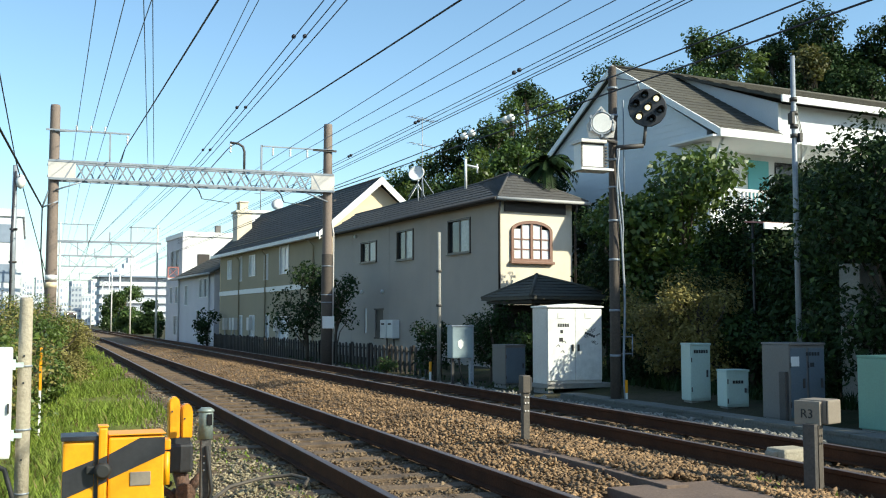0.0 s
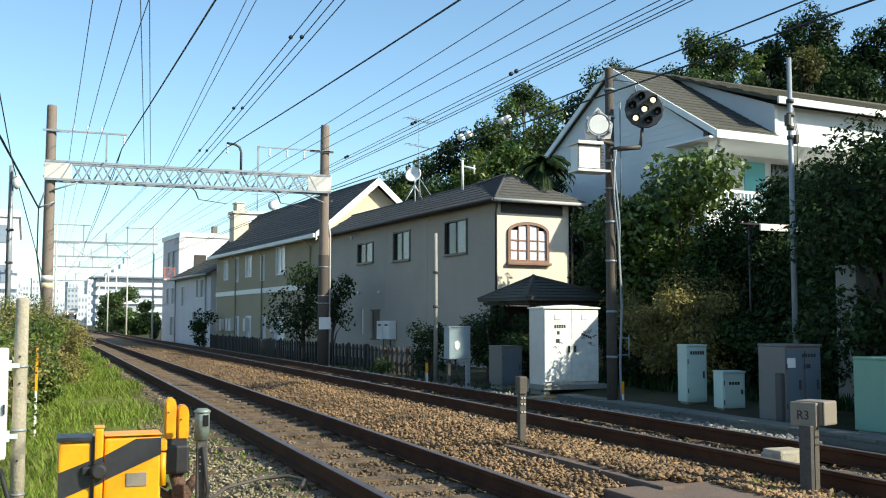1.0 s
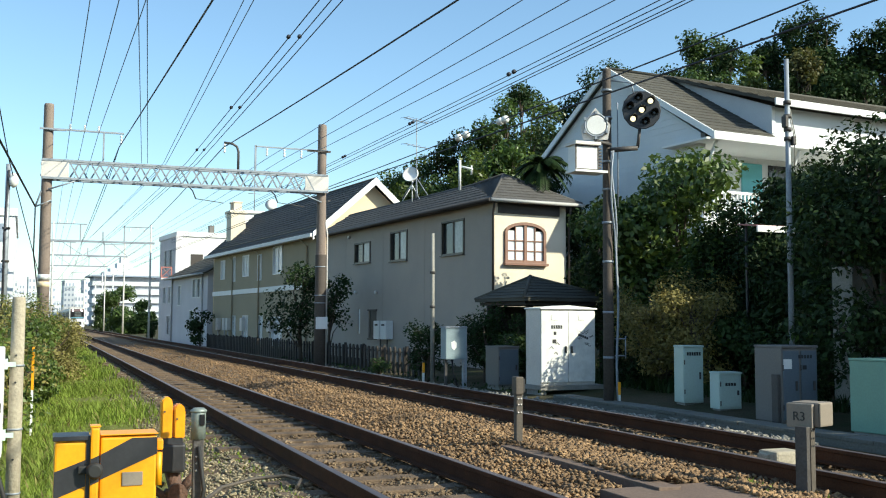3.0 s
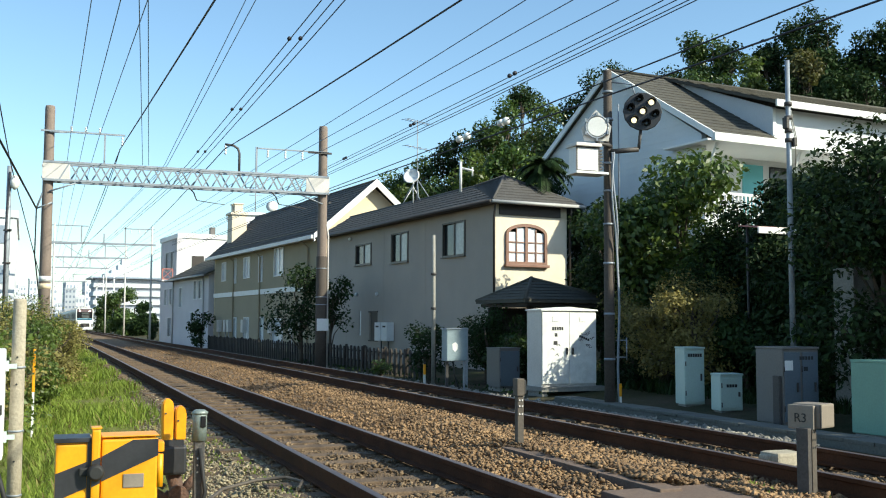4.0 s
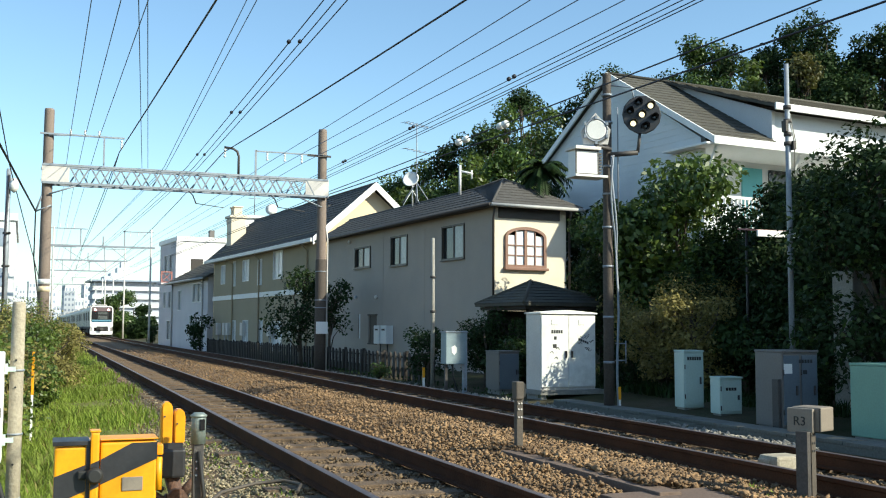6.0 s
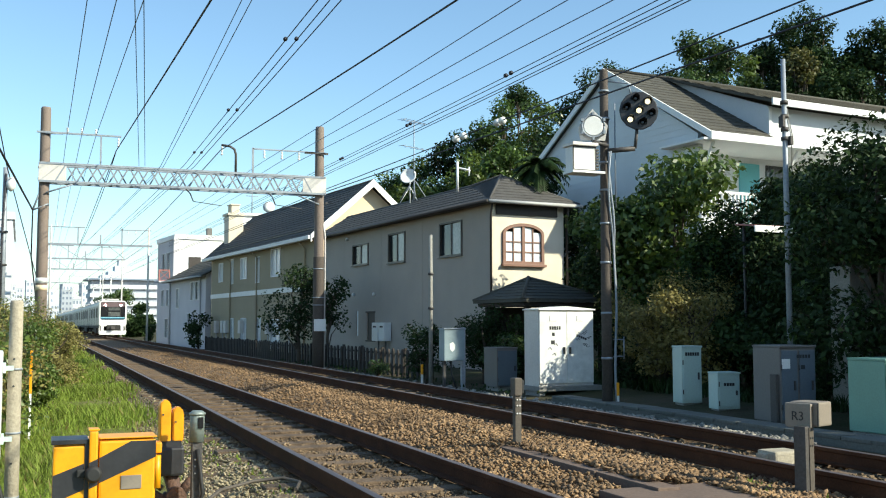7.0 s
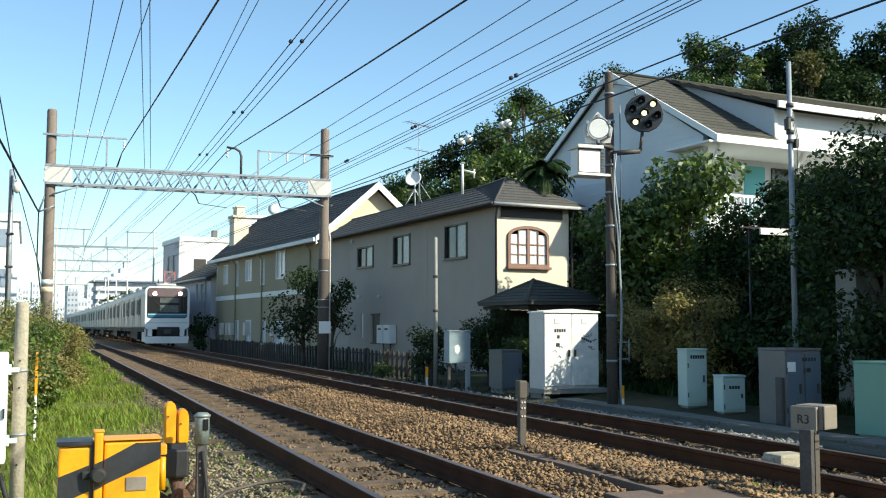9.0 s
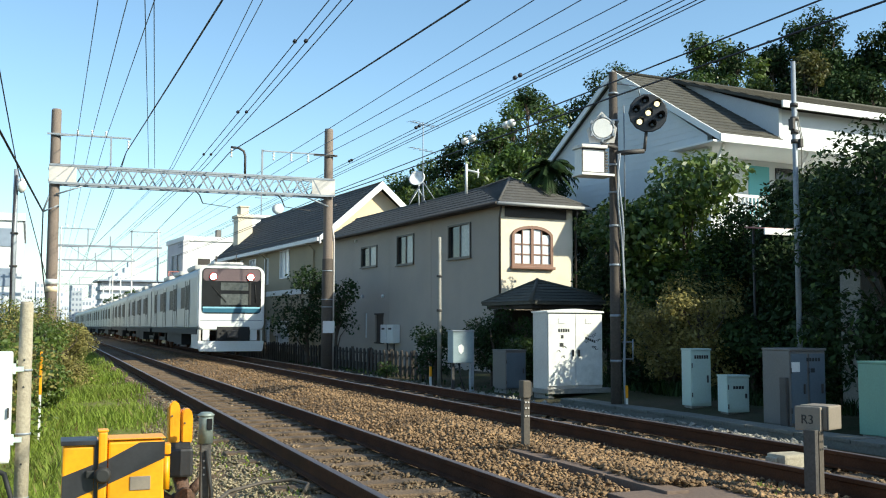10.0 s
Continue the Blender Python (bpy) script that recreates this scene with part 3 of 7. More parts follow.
def slab(bm, corners, t=0.12):
    """A flat roof plate of thickness t under four corners."""
    p = [Vector(q) for q in corners]
    top = [bm.verts.new(q) for q in p]
    low = [bm.verts.new(q - Vector((0, 0, t))) for q in p]
    n = len(p)
    bm.faces.new(top)
    bm.faces.new(low[::-1])
    for i in range(n):
        j = (i + 1) % n
        bm.faces.new((top[i], low[i], low[j], top[j]))


def grey_house():
    h = thing("house", pose(12.29, 27.22, 0, 0, 0, 6), "two-storey stucco house, side grey for shade, cream end wall, slate roof", "house")
    L, W, z0, z1 = 13.8, 2.53, -0.4, 4.72
    holes = [(9.19, 10.65, 3.46, 4.18), (5.98, 7.31, 3.38, 4.36), (1.86, 3.31, 3.36, 4.38), (10.1, 10.32, 0.75, 1.68), (8.55, 9.3, 0.58, 1.62)]
    part("wall", wall_with_holes(L, z0, z1, 0.16, holes), M["stucco_shaded"], h, "stucco side wall, grey standing in for shade")
    for y0, y1, a, b in holes[:3]:
        sliding_window(h, y0, y1, a, b)
    part("narrow_window", boxes(((0.03, 10.1, 0.75), (0.06, 10.32, 1.68))), M["frosted"], h, "tall narrow frosted window")
    part("shuttered_window", boxes(((0.05, 8.55, 0.58), (0.09, 9.3, 1.62)), ((-0.03, 8.5, 0.54), (0.05, 9.35, 0.59)), ((-0.03, 8.5, 1.61), (0.05, 9.35, 1.66))), M["dark_trim"], h, "dark shuttered window")
    for y in (4.6, 8.0, 11.6):  # vertical joints in the render
        part("wall_joint", boxes(((-0.006, y, z0), (0.0, y + 0.025, z1))), M["stucco_shaded"], h)
    # end wall, cream, with an opening for the arched window
    wx0, wx1, wz0, wz1 = 0.40, 1.72, 3.0, 4.12
    end = wall_with_holes(W - 0.004, z0, z1, 0.16, [(wx0, wx1, wz0, wz1)])
    bmesh.ops.transform(end, matrix=Matrix(((0, 1, 0, 0), (1, 0, 0, 0), (0, 0, 1, 0), (0, 0, 0, 1))), verts=end.verts)
    bmesh.ops.translate(end, verts=end.verts, vec=(0.002, -0.003, 0))
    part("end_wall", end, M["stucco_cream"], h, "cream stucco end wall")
    # spandrels over the arch
    cx, half = (wx0 + wx1) / 2, (wx1 - wx0) / 2
    spring = 3.86

    def arch(r_add, n=14):
        return [(cx + (half + r_add) * math.cos(a), spring + (wz1 - spring + r_add) * math.sin(a)) for a in (math.pi * i / n for i in range(n + 1))]

    for k in (0, 1):
        pts = arch(0.0)
        seg = pts[:8] if k == 0 else pts[7:]
        corner = (wx1, wz1) if k == 0 else (wx0, wz1)
        bm = bmesh.new()
        prism(bm, [corner, *seg] if k == 0 else [corner, *seg][::-1], 0.1, pose(0, 0.0, 0))
        part("arch_spandrel", bm, M["stucco_cream"], h)
    win = part("arched_window", bmesh.new(), M["wood_frame"], h, "arched reddish-brown casement window")
    outer, inner = arch(0.06), arch(-0.03)
    outer = [(wx1 + 0.06, wz0 - 0.08), *outer, (wx0 - 0.06, wz0 - 0.08)]
    inner = [(wx1 - 0.03, wz0 + 0.04), *inner, (wx0 + 0.03, wz0 + 0.04)]
    bm = bmesh.new()
    ring = []
    for yy in (-0.07, 0.06):
        ring.append(([bm.verts.new((x, yy, z)) for x, z in outer], [bm.verts.new((x, yy, z)) for x, z in inner]))
    n = len(outer)
    for i in range(n):
        j = (i + 1) % n
        (o0, i0), (o1, i1) = ring
        for q in ((o0[i], o0[j], i0[j], i0[i]), (o1[i], i1[i], i1[j], o1[j]), (o0[i], o1[i], o1[j], o0[j]), (i0[i], i0[j], i1[j], i1[i])):
            bm.faces.new(q)
    part("window_frame", bm, M["wood_frame"], win)
    part("sill", boxes(((wx0 - 0.1, -0.14, wz0 - 0.12), (wx1 + 0.1, 0.0, wz0 - 0.04), 0.01)), M["wood_frame"], win)
    part("mullion", boxes(((cx - 0.05, -0.05, wz0), (cx + 0.05, 0.04, wz1 - 0.02), 0.006)), M["wood_frame"], win)
    for k in (-1, 1):
        mid = cx + k * (half / 2 + 0.01)
        part("glazing_bar", boxes(((mid - 0.018, -0.035, wz0 + 0.02), (mid + 0.018, 0.02, wz1 - 0.08))), M["wood_frame"], win)
        for z in (3.32, 3.62):
            a, b = sorted((cx + k * 0.05, cx + k * (half - 0.03)))
            part("glazing_bar", boxes(((a, -0.03, z - 0.018), (b, 0.018, z + 0.018))), M["wood_frame"], win)
        for i in range(2):
            for j in range(3):
                a, b = sorted((cx + k * (0.05 + i * (half / 2 - 0.03)), cx + k * (0.05 + (i + 1) * (half / 2 - 0.03))))
                za, zb = (wz0 + 0.04, 3.32, 3.62, 3.86 if i else 4.02)[j:j + 2] if j < 2 else (3.62, 3.92 if i else 4.06)
                # Pale pane colour stands in for what the glass reflects.
                part("pane", boxes(((a, -0.006, za), (b, 0.004, zb))), M["frosted"], win, "small pane, pale colour standing in for reflection")
    part("back_wall", boxes(((0.16, L - 0.16, z0), (3.6, L, z1))), M["stucco_shaded"], h)
    part("far_wall", boxes(((3.45, 2.6, z0), (3.6, L - 0.16, z1))), M["stucco_shaded"], h)
    part("step_wall", boxes(((W, 2.6, z0), (3.45, 2.75, z1))), M["stucco_shaded"], h)
    part("inner_wall", boxes(((W - 0.16, 0.16, z0), (W, 2.6, z1))), M["stucco_shaded"], h)
    # eave soffit, and a dark strip for the eave's shadow on the end wall
    part("soffit", boxes(((-0.25, -0.32, z1), (W + 0.3, L + 0.2, z1 + 0.06)), ((W + 0.3, 2.3, z1), (3.85, L + 0.2, z1 + 0.06))), M["dark_trim"], h)
    part("eave_shadow", boxes(((0.12, -0.05, z1 - 0.3), (W - 0.25, -0.006, z1 - 0.002), 0.01)), M["dark_trim"], h, "dark strip standing in for the eave's shadow")
    e = z1 + 0.08
    hip_y, rx, rz = 1.35, 1.12, 5.80
    A, B, C, D = (-0.3, -0.38, e), (W + 0.35, -0.38, e), (rx, hip_y, rz), (rx, L + 0.25, 5.68)
    C2 = (rx, 3.3, 5.70)
    E = (-0.3, L + 0.25, e)
    bm = bmesh.new()
    slab(bm, (A, B, C), 0.06)
    slab(bm, (A, C, C2), 0.06)
    slab(bm, (A, C2, D, E), 0.06)
    slab(bm, (B, (4.1, 3.0, e - 0.02), (4.1, L + 0.25, e - 0.02), D, C2), 0.06)
    slab(bm, (B, C2, C), 0.06)
    roof = part("roof", bm, M["roof_slate"], h, "dark slate hip roof")
    shingles(roof, (A, B, C, C), 9, 16, M["roof_slate"])
    shingles(roof, (E, A, C2, D), 7, 46, M["roof_slate"])
    shingles(roof, (A, A, C2, C), 8, 10, M["roof_slate"])
    shingles(roof, (B, (4.1, 3.0, e - 0.02), (4.1, 5.0, e - 0.02), C2), 9, 18, M["roof_slate"])
    shingles(roof, (B, B, C2, C), 8, 8, M["roof_slate"])
    part("hip_cap", bars(((A, C), 0.045), ((B, C), 0.045), ((C, C2, D), 0.05)), M["roof_slate"], roof)
    part("gutter", bars((((-0.36, -0.42, e - 0.05), (W + 0.4, -0.42, e - 0.05)), 0.055)), M["gutter"], h, "grey rain gutter")
    part("gutter", bars((((-0.38, -0.42, e - 0.05), (-0.38, L + 0.3, e - 0.07)), 0.055)), M["dark_trim"], h, "dark rain gutter")
    for x, y in ((-0.06, 0.02), (W + 0.05, -0.04), (W + 0.16, 0.1)):
        part("downpipe", bars((((x - 0.1, y - 0.3, e - 0.12), (x, y - 0.05, e - 0.45), (x, y - 0.05, z0 + 0.1)), 0.034)), M["dark_trim"], h, "dark downpipe")
    for y, z in ((10.5, 2.32), (8.55, 2.28), (11.2, 4.5)):  # vent hoods
        part("vent_hood", turned([(0.05, 0), (0.07, 0.03), (0.07, 0.07), (0.03, 0.1)], 12, pose(0, y, z, 0, -90)), M["alu_white"], h, "small round vent hood")
    for y0 in (7.65, 7.05):
        b = part("meter_box", boxes(((-0.30, y0, 0.58), (-0.02, y0 + 0.5, 1.24), 0.02)), M["paint_white"], h, "white wall-hung heater box")
        part("vent_slot", boxes(((-0.305, y0 + 0.12, 1.06), (-0.298, y0 + 0.38, 1.12))), M["dark_trim"], b)
        part("pipe", bars((((-0.15, y0 + 0.2, 0.6), (-0.15, y0 + 0.2, -0.3)), 0.025)), M["steel_dark"], b)


grey_house()


def porch():
    p = thing("porch_canopy", pose(12.05, 23.4, 0, 0, 0, 6), "dark slate hip-roofed entrance canopy before the grey house", "canopy")
    a, b, z, top = (-1.45, -1.2), (1.45, 1.2), 1.78, 2.33
    c = [(a[0], a[1], z), (b[0], a[1], z), (b[0], b[1], z), (a[0], b[1], z)]
    bm = bmesh.new()
    for i in range(4):
        slab(bm, (c[i], c[(i + 1) % 4], (-0.5, 0, top)), 0.07)
    roof = part("roof", bm, M["roof_brown"], p, "dark brown slate roof")
    for i in range(4):
        shingles(roof, (c[i], c[(i + 1) % 4], (-0.5, 0, top), (-0.5, 0, top)), 7, 14, M["roof_brown"])
    part("hip_cap", bars(*[((q, (-0.5, 0, top + 0.02)), 0.045) for q in c]), M["roof_brown"], roof)
    part("finial", turned([(0.09, top - 0.02), (0.07, top + 0.04), (0.02, top + 0.08)], 10, pose(-0.5, 0, 0)), M["roof_brown"], roof)
    part("ceiling_board", boxes(((a[0] + 0.1, a[1] + 0.1, z - 0.16), (b[0] - 0.1, b[1] - 0.1, z - 0.08))), M["timber_dark"], p)
    # Added dark panel: gives the deep shade under the canopy.
    part("screen", boxes(((a[0] + 0.2, b[1] - 0.35, -0.4), (b[0] - 0.1, b[1] - 0.27, z - 0.17))), M["timber_dark"], p, "dark panel added for the shade under the canopy")
    for x in (a[0] + 0.35, b[0] - 0.35):
        for y in (a[1] + 0.3, b[1] - 0.3):
            part("post", boxes(((x - 0.07, y - 0.07, -0.4), (x + 0.07, y + 0.07, z - 0.1), 0.01)), M["timber_dark"], p)


porch()


def apartment():
    h = thing("apartment_building", pose(11.46, 44.8, 0, 0, 0, 6), "two-storey beige sided apartment house with white band and slate gable roof", "apartment building")
    L, W, z0, z1, ridge = 18.0, 5.3, -0.4, 5.4, 7.72
    ups = [(15.4, 16.2, 3.7, 4.75), (13.2, 13.6, 3.5, 4.85), (10.6, 11.7, 3.7, 4.8), (8.3, 8.9, 3.4, 4.7), (4.9, 6.3, 3.6, 4.95)]
    lows = [(13.0, 13.7, 0.1, 1.5), (10.6, 11.5, 0.0, 1.5), (8.0, 8.7, 0.2, 1.5), (4.9, 6.4, 0.0, 1.4)]
    part("wall", wall_with_holes(L, z0, z1, 0.16, ups + lows), M["siding_shaded"], h, "beige side wall, darkened for its shade")
    for i, (y0, y1, a, b) in enumerate(ups + lows):
        sliding_window(h, y0, y1, a, b, "alu_white", "curtain" if i % 2 else "frosted", "frosted", sill=False)
    part("belt_course", boxes(((-0.05, 0, 2.72), (-0.004, L, 2.98), 0.008)), M["paint_white"], h, "white belt course")
    for i in range(34):
        z = z0 + 0.18 * i
        if not 2.6 < z < 3.02:
            part("siding_lap", boxes(((-0.012, 0, z), (-0.001, L, z + 0.02))), M["siding_shaded"], h) if not any(a < z < b for *_, a, b in ups + lows) else None
    for x, yy in ((0.16, 0.0), (0.16, L - 0.16)):
        bm = bmesh.new()
        prism(bm, [(0.0 if yy else 0.002, z0), (W, z0), (W, z1), (W / 2, ridge - 0.12), (0.0 if yy else 0.002, z1)], 0.156, pose(0, yy - 0.003, 0))
        part("gable_wall", bm, M["siding_yellow"], h, "gable wall in the warmer sunlit siding colour")
    part("rear_wall", boxes(((W - 0.16, 0.16, z0), (W, L - 0.16, z1))), M["siding_shaded"], h)
    k = (ridge - z1) / (W / 2)
    A, B, C, D = (-0.4, -0.45, z1 - 0.4 * k + 0.1), (-0.4, L + 0.4, z1 - 0.4 * k + 0.1), (W / 2, L + 0.4, ridge + 0.1), (W / 2, -0.45, ridge + 0.1)
    E, F = (W + 0.4, -0.45, z1 - 0.4 * k + 0.1), (W + 0.4, L + 0.4, z1 - 0.4 * k + 0.1)
    bm = bmesh.new()
    slab(bm, (A, B, C, D), 0.1)
    slab(bm, (D, C, F, E), 0.1)
    roof = part("roof", bm, M["roof_slate"], h, "dark slate gable roof")
    shingles(roof, (A, B, C, D), 16, 50, M["roof_slate"], lift=0.03)
    part("ridge_cap", bars(((C, D), 0.07)), M["roof_slate"], roof)
    for s in ((A, D), (D, E)):
        p, q = Vector(s[0]), Vector(s[1])
        bm = bmesh.new()
        dv = Vector((0, 0, 0.3))
        vs = [bm.verts.new(v + Vector((0, o, 0))) for o in (-0.05, 0.0) for v in (p + Vector((0, 0, 0.06)), q + Vector((0, 0, 0.06)), q - dv, p - dv)]
        for f in ((0, 1, 2, 3), (7, 6, 5, 4), (0, 4, 5, 1), (3, 2, 6, 7), (0, 3, 7, 4), (1, 5, 6, 2)):
            bm.faces.new([vs[i] for i in f])
        part("bargeboard", bm, M["paint_white"], h, "broad white bargeboard")
    part("gutter", boxes(((-0.52, -0.45, z1 - 0.42), (-0.4, L + 0.4, z1 - 0.24), 0.02)), M["paint_white"], h, "white eave gutter")
    part("soffit", boxes(((-0.4, -0.4, z1 - 0.36), (0.0, L + 0.35, z1 - 0.33))), M["paint_white"], h)
    for y in (8.6, 13.6, 1.2):
        part("downpipe", bars((((-0.45, y, z1 - 0.4), (-0.07, y, z1 - 0.7), (-0.07, y, z0)), 0.04)), M["siding_shaded"], h)
    for y in (16.0, 14.6, 13.9, 11.0, 6.2, 2.9):
        b = part("meter_box", boxes(((-0.24, y, 0.7), (-0.02, y + 0.4, 1.4), 0.02)), M["galv_pale"], h, "grey wall-hung heater box")
        part("pipe", bars((((-0.13, y + 0.2, 0.71), (-0.13, y + 0.2, -0.3)), 0.03)), M["gutter"], b)
    c = part("chimney", boxes(((0.55, 16.3, 5.7), (1.45, 17.3, 7.7), 0.02), ((0.45, 16.2, 7.7), (1.55, 17.4, 7.85), 0.02)), M["stucco_cream"], h, "cream chimney")
    for y in (16.45, 16.95):
        part("chimney_pot", boxes(((0.75, y, 7.85), (1.25, y + 0.32, 8.35), 0.03), ((0.7, y - 0.05, 8.35), (1.3, y + 0.37, 8.42), 0.01)), M["stucco_cream"], c)
    part("roof_light", boxes(((1.7, 3.2, 7.0), (2.3, 4.6, 7.15))), M["steel_dark"], roof)


apartment()


def hill_house():
    h = thing("house", pose(17.79, 24.32, 0, 0, 0, 6), "white sided gabled house with dormer and balcony on the bank", "house")
    yr, L, ez, rz, z0 = 4.66, 9.3, 6.86, 9.58, 1.0
    bm = bmesh.new()  # gable wall towards the line, in shade
    a = [bm.verts.new((0, y, z)) for y, z in ((0.35, z0), (L - 0.2, z0), (L - 0.2, ez - 0.1), (yr, rz - 0.15), (0.35, ez - 0.1))]
    b = [bm.verts.new((0.18, v.co.y, v.co.z)) for v in a]
    bm.faces.new(a)
    bm.faces.new(b[::-1])
    for i in range(5):
        bm.faces.new((a[i], b[i], b[(i + 1) % 5], a[(i + 1) % 5]))
    part("gable_wall", bm, M["siding_white"], h, "white clapboard gable wall")
    for i in range(30):
        z = 3.2 + i * 0.2
        if z < rz - 0.5:
            k = max(0.0, (z - ez + 0.1) / (rz - ez) * yr)
            part("siding_lap", boxes(((-0.009, 0.37 + k, z), (-0.001, L - 0.22 - k, z + 0.022))), M["siding_white"], h)
    part("front_wall", boxes(((0.18, 1.6, z0), (14, 1.78, ez - 0.1))), M["siding_white"], h, "white recessed front wall")
    part("rear_wall", boxes(((0.18, L - 0.38, z0), (14, L - 0.2, ez - 0.1))), M["siding_white"], h)
    part("end_wall", boxes(((13.8, 1.78, z0), (14, L - 0.38, ez - 0.1))), M["siding_white"], h)
    k = (rz - ez) / yr
    A, B, C, D = (-0.16, -0.35, ez - 0.35 * k), (2.45, -0.35, ez - 0.35 * k), (2.45, yr, rz), (-0.16, yr, rz)
    bm = bmesh.new()
    slab(bm, (A, B, C, D), 0.1)
    slab(bm, ((-0.16, yr, rz), (14.3, yr, rz), (14.3, L + 0.3, ez - 0.3), (-0.16, L + 0.3, ez - 0.3)), 0.1)
    slab(bm, ((2.2, -0.45, 7.84), (14.3, -0.45, 7.84), (14.3, yr, rz + 0.06), (2.2, yr, rz + 0.06)), 0.1)
    roof = part("roof", bm, M["roof_brown"], h, "brown slate gable roof")
    shingles(roof, (A, B, C, D), 18, 10, M["roof_brown"])
    shingles(roof, ((2.2, -0.45, 7.84), (14.3, -0.45, 7.84), (14.3, yr, rz + 0.06), (2.2, yr, rz + 0.06)), 14, 36, M["roof_brown"])
    part("ridge_cap", bars((((-0.16, yr, rz + 0.03), (14.3, yr, rz + 0.08)), 0.06)), M["roof_brown"], roof)
    for p, q in (((-0.18, -0.38, ez - 0.36 * k), (-0.18, yr, rz + 0.02)), ((-0.18, L + 0.3, ez - 0.32), (-0.18, yr, rz + 0.02))):
        p, q = Vector(p), Vector(q)
        bm = bmesh.new()
        vs = [bm.verts.new(v + Vector((o, 0, 0))) for o in (-0.03, 0.03) for v in (p + Vector((0, 0, 0.05)), q + Vector((0, 0, 0.05)), q - Vector((0, 0, 0.16)), p - Vector((0, 0, 0.16)))]
        for f in ((0, 1, 2, 3), (7, 6, 5, 4), (0, 4, 5, 1), (3, 2, 6, 7), (0, 3, 7, 4), (1, 5, 6, 2)):
            bm.faces.new([vs[i] for i in f])
        part("bargeboard", bm, M["paint_white"], h, "white bargeboard")
    d = part("dormer", boxes(((2.62, 0.0, 6.6), (13.9, 0.15, 7.72))), M["siding_white"], h, "white dormer front wall in sun")
    bm = bmesh.new()
    vs = [bm.verts.new((x, y, z)) for x in (2.45, 2.62) for y, z in ((-0.02, 6.62), (-0.02, 7.73), (yr, rz - 0.02))]
    for f in ((0, 1, 2), (5, 4, 3), (0, 3, 4, 1), (1, 4, 5, 2), (2, 5, 3, 0)):
        bm.faces.new([vs[i] for i in f])
    part("dormer_cheek", bm, M["siding_white"], d, "triangular dormer cheek")
    part("dormer_fascia", boxes(((2.15, -0.52, 7.66), (14.3, -0.45, 7.87), 0.01)), M["paint_white"], d)
    part("dormer_trim", boxes(((2.44, -0.05, 6.9), (2.56, -0.022, 7.68))), M["paint_white"], d)
    part("fascia", boxes(((-0.2, -0.45, ez - 0.42), (2.5, -0.35, ez - 0.18), 0.01), ((2.5, -0.45, ez - 0.42), (14.2, -0.35, ez - 0.2), 0.01)), M["paint_white"], h, "white eave fascia")
    part("eave_soffit", boxes(((-0.4, -0.35, ez - 0.42), (14.2, 1.6, ez - 0.36))), M["paint_white"], h)
    for x in (0.1, 3.4, 7.0, 10.5):
        part("eave_brace", bars((((x, -0.2, ez - 0.42), (x, 0.05, ez - 0.9)), 0.05), n=4), M["paint_white"], h)
    win = part("teal_door", boxes(((2.75, 1.55, 3.9), (3.6, 1.6, 6.25))), M["teal"], h, "teal painted balcony door")
    part("window", boxes(((3.9, 1.55, 4.75), (4.7, 1.6, 6.25))), M["glass"], h, "dark balcony window")
    part("balcony_floor", boxes(((0.0, -0.1, 3.7), (14, 1.6, 3.85))), M["paint_white"], h)
    rail = part("balcony_rail", boxes(((0.0, -0.1, 4.95), (7.0, -0.04, 5.03))), M["paint_white"], h, "white balcony railing")
    for i in range(46):
        x = 0.05 + i * 0.15
        part("baluster", boxes(((x, -0.09, 3.9), (x + 0.05, -0.05, 4.95))), M["paint_white"], rail)
    part("stair_rail", bars((((-0.9, -1.1, 3.3), (2.9, -1.1, 5.55)), 0.05), (((-0.9, -1.1, 2.6), (2.9, -1.1, 4.85)), 0.03)), M["paint_white"], h, "white sloping stair rail")
    part("stair_string", boxes(((-0.15, -0.04, -0.12), (4.4, 0.0, 0.12), 0.01)), M["paint_white"], h, at=pose(-0.9, -1.12, 2.2, 0, -30.6, 0))


hill_house()


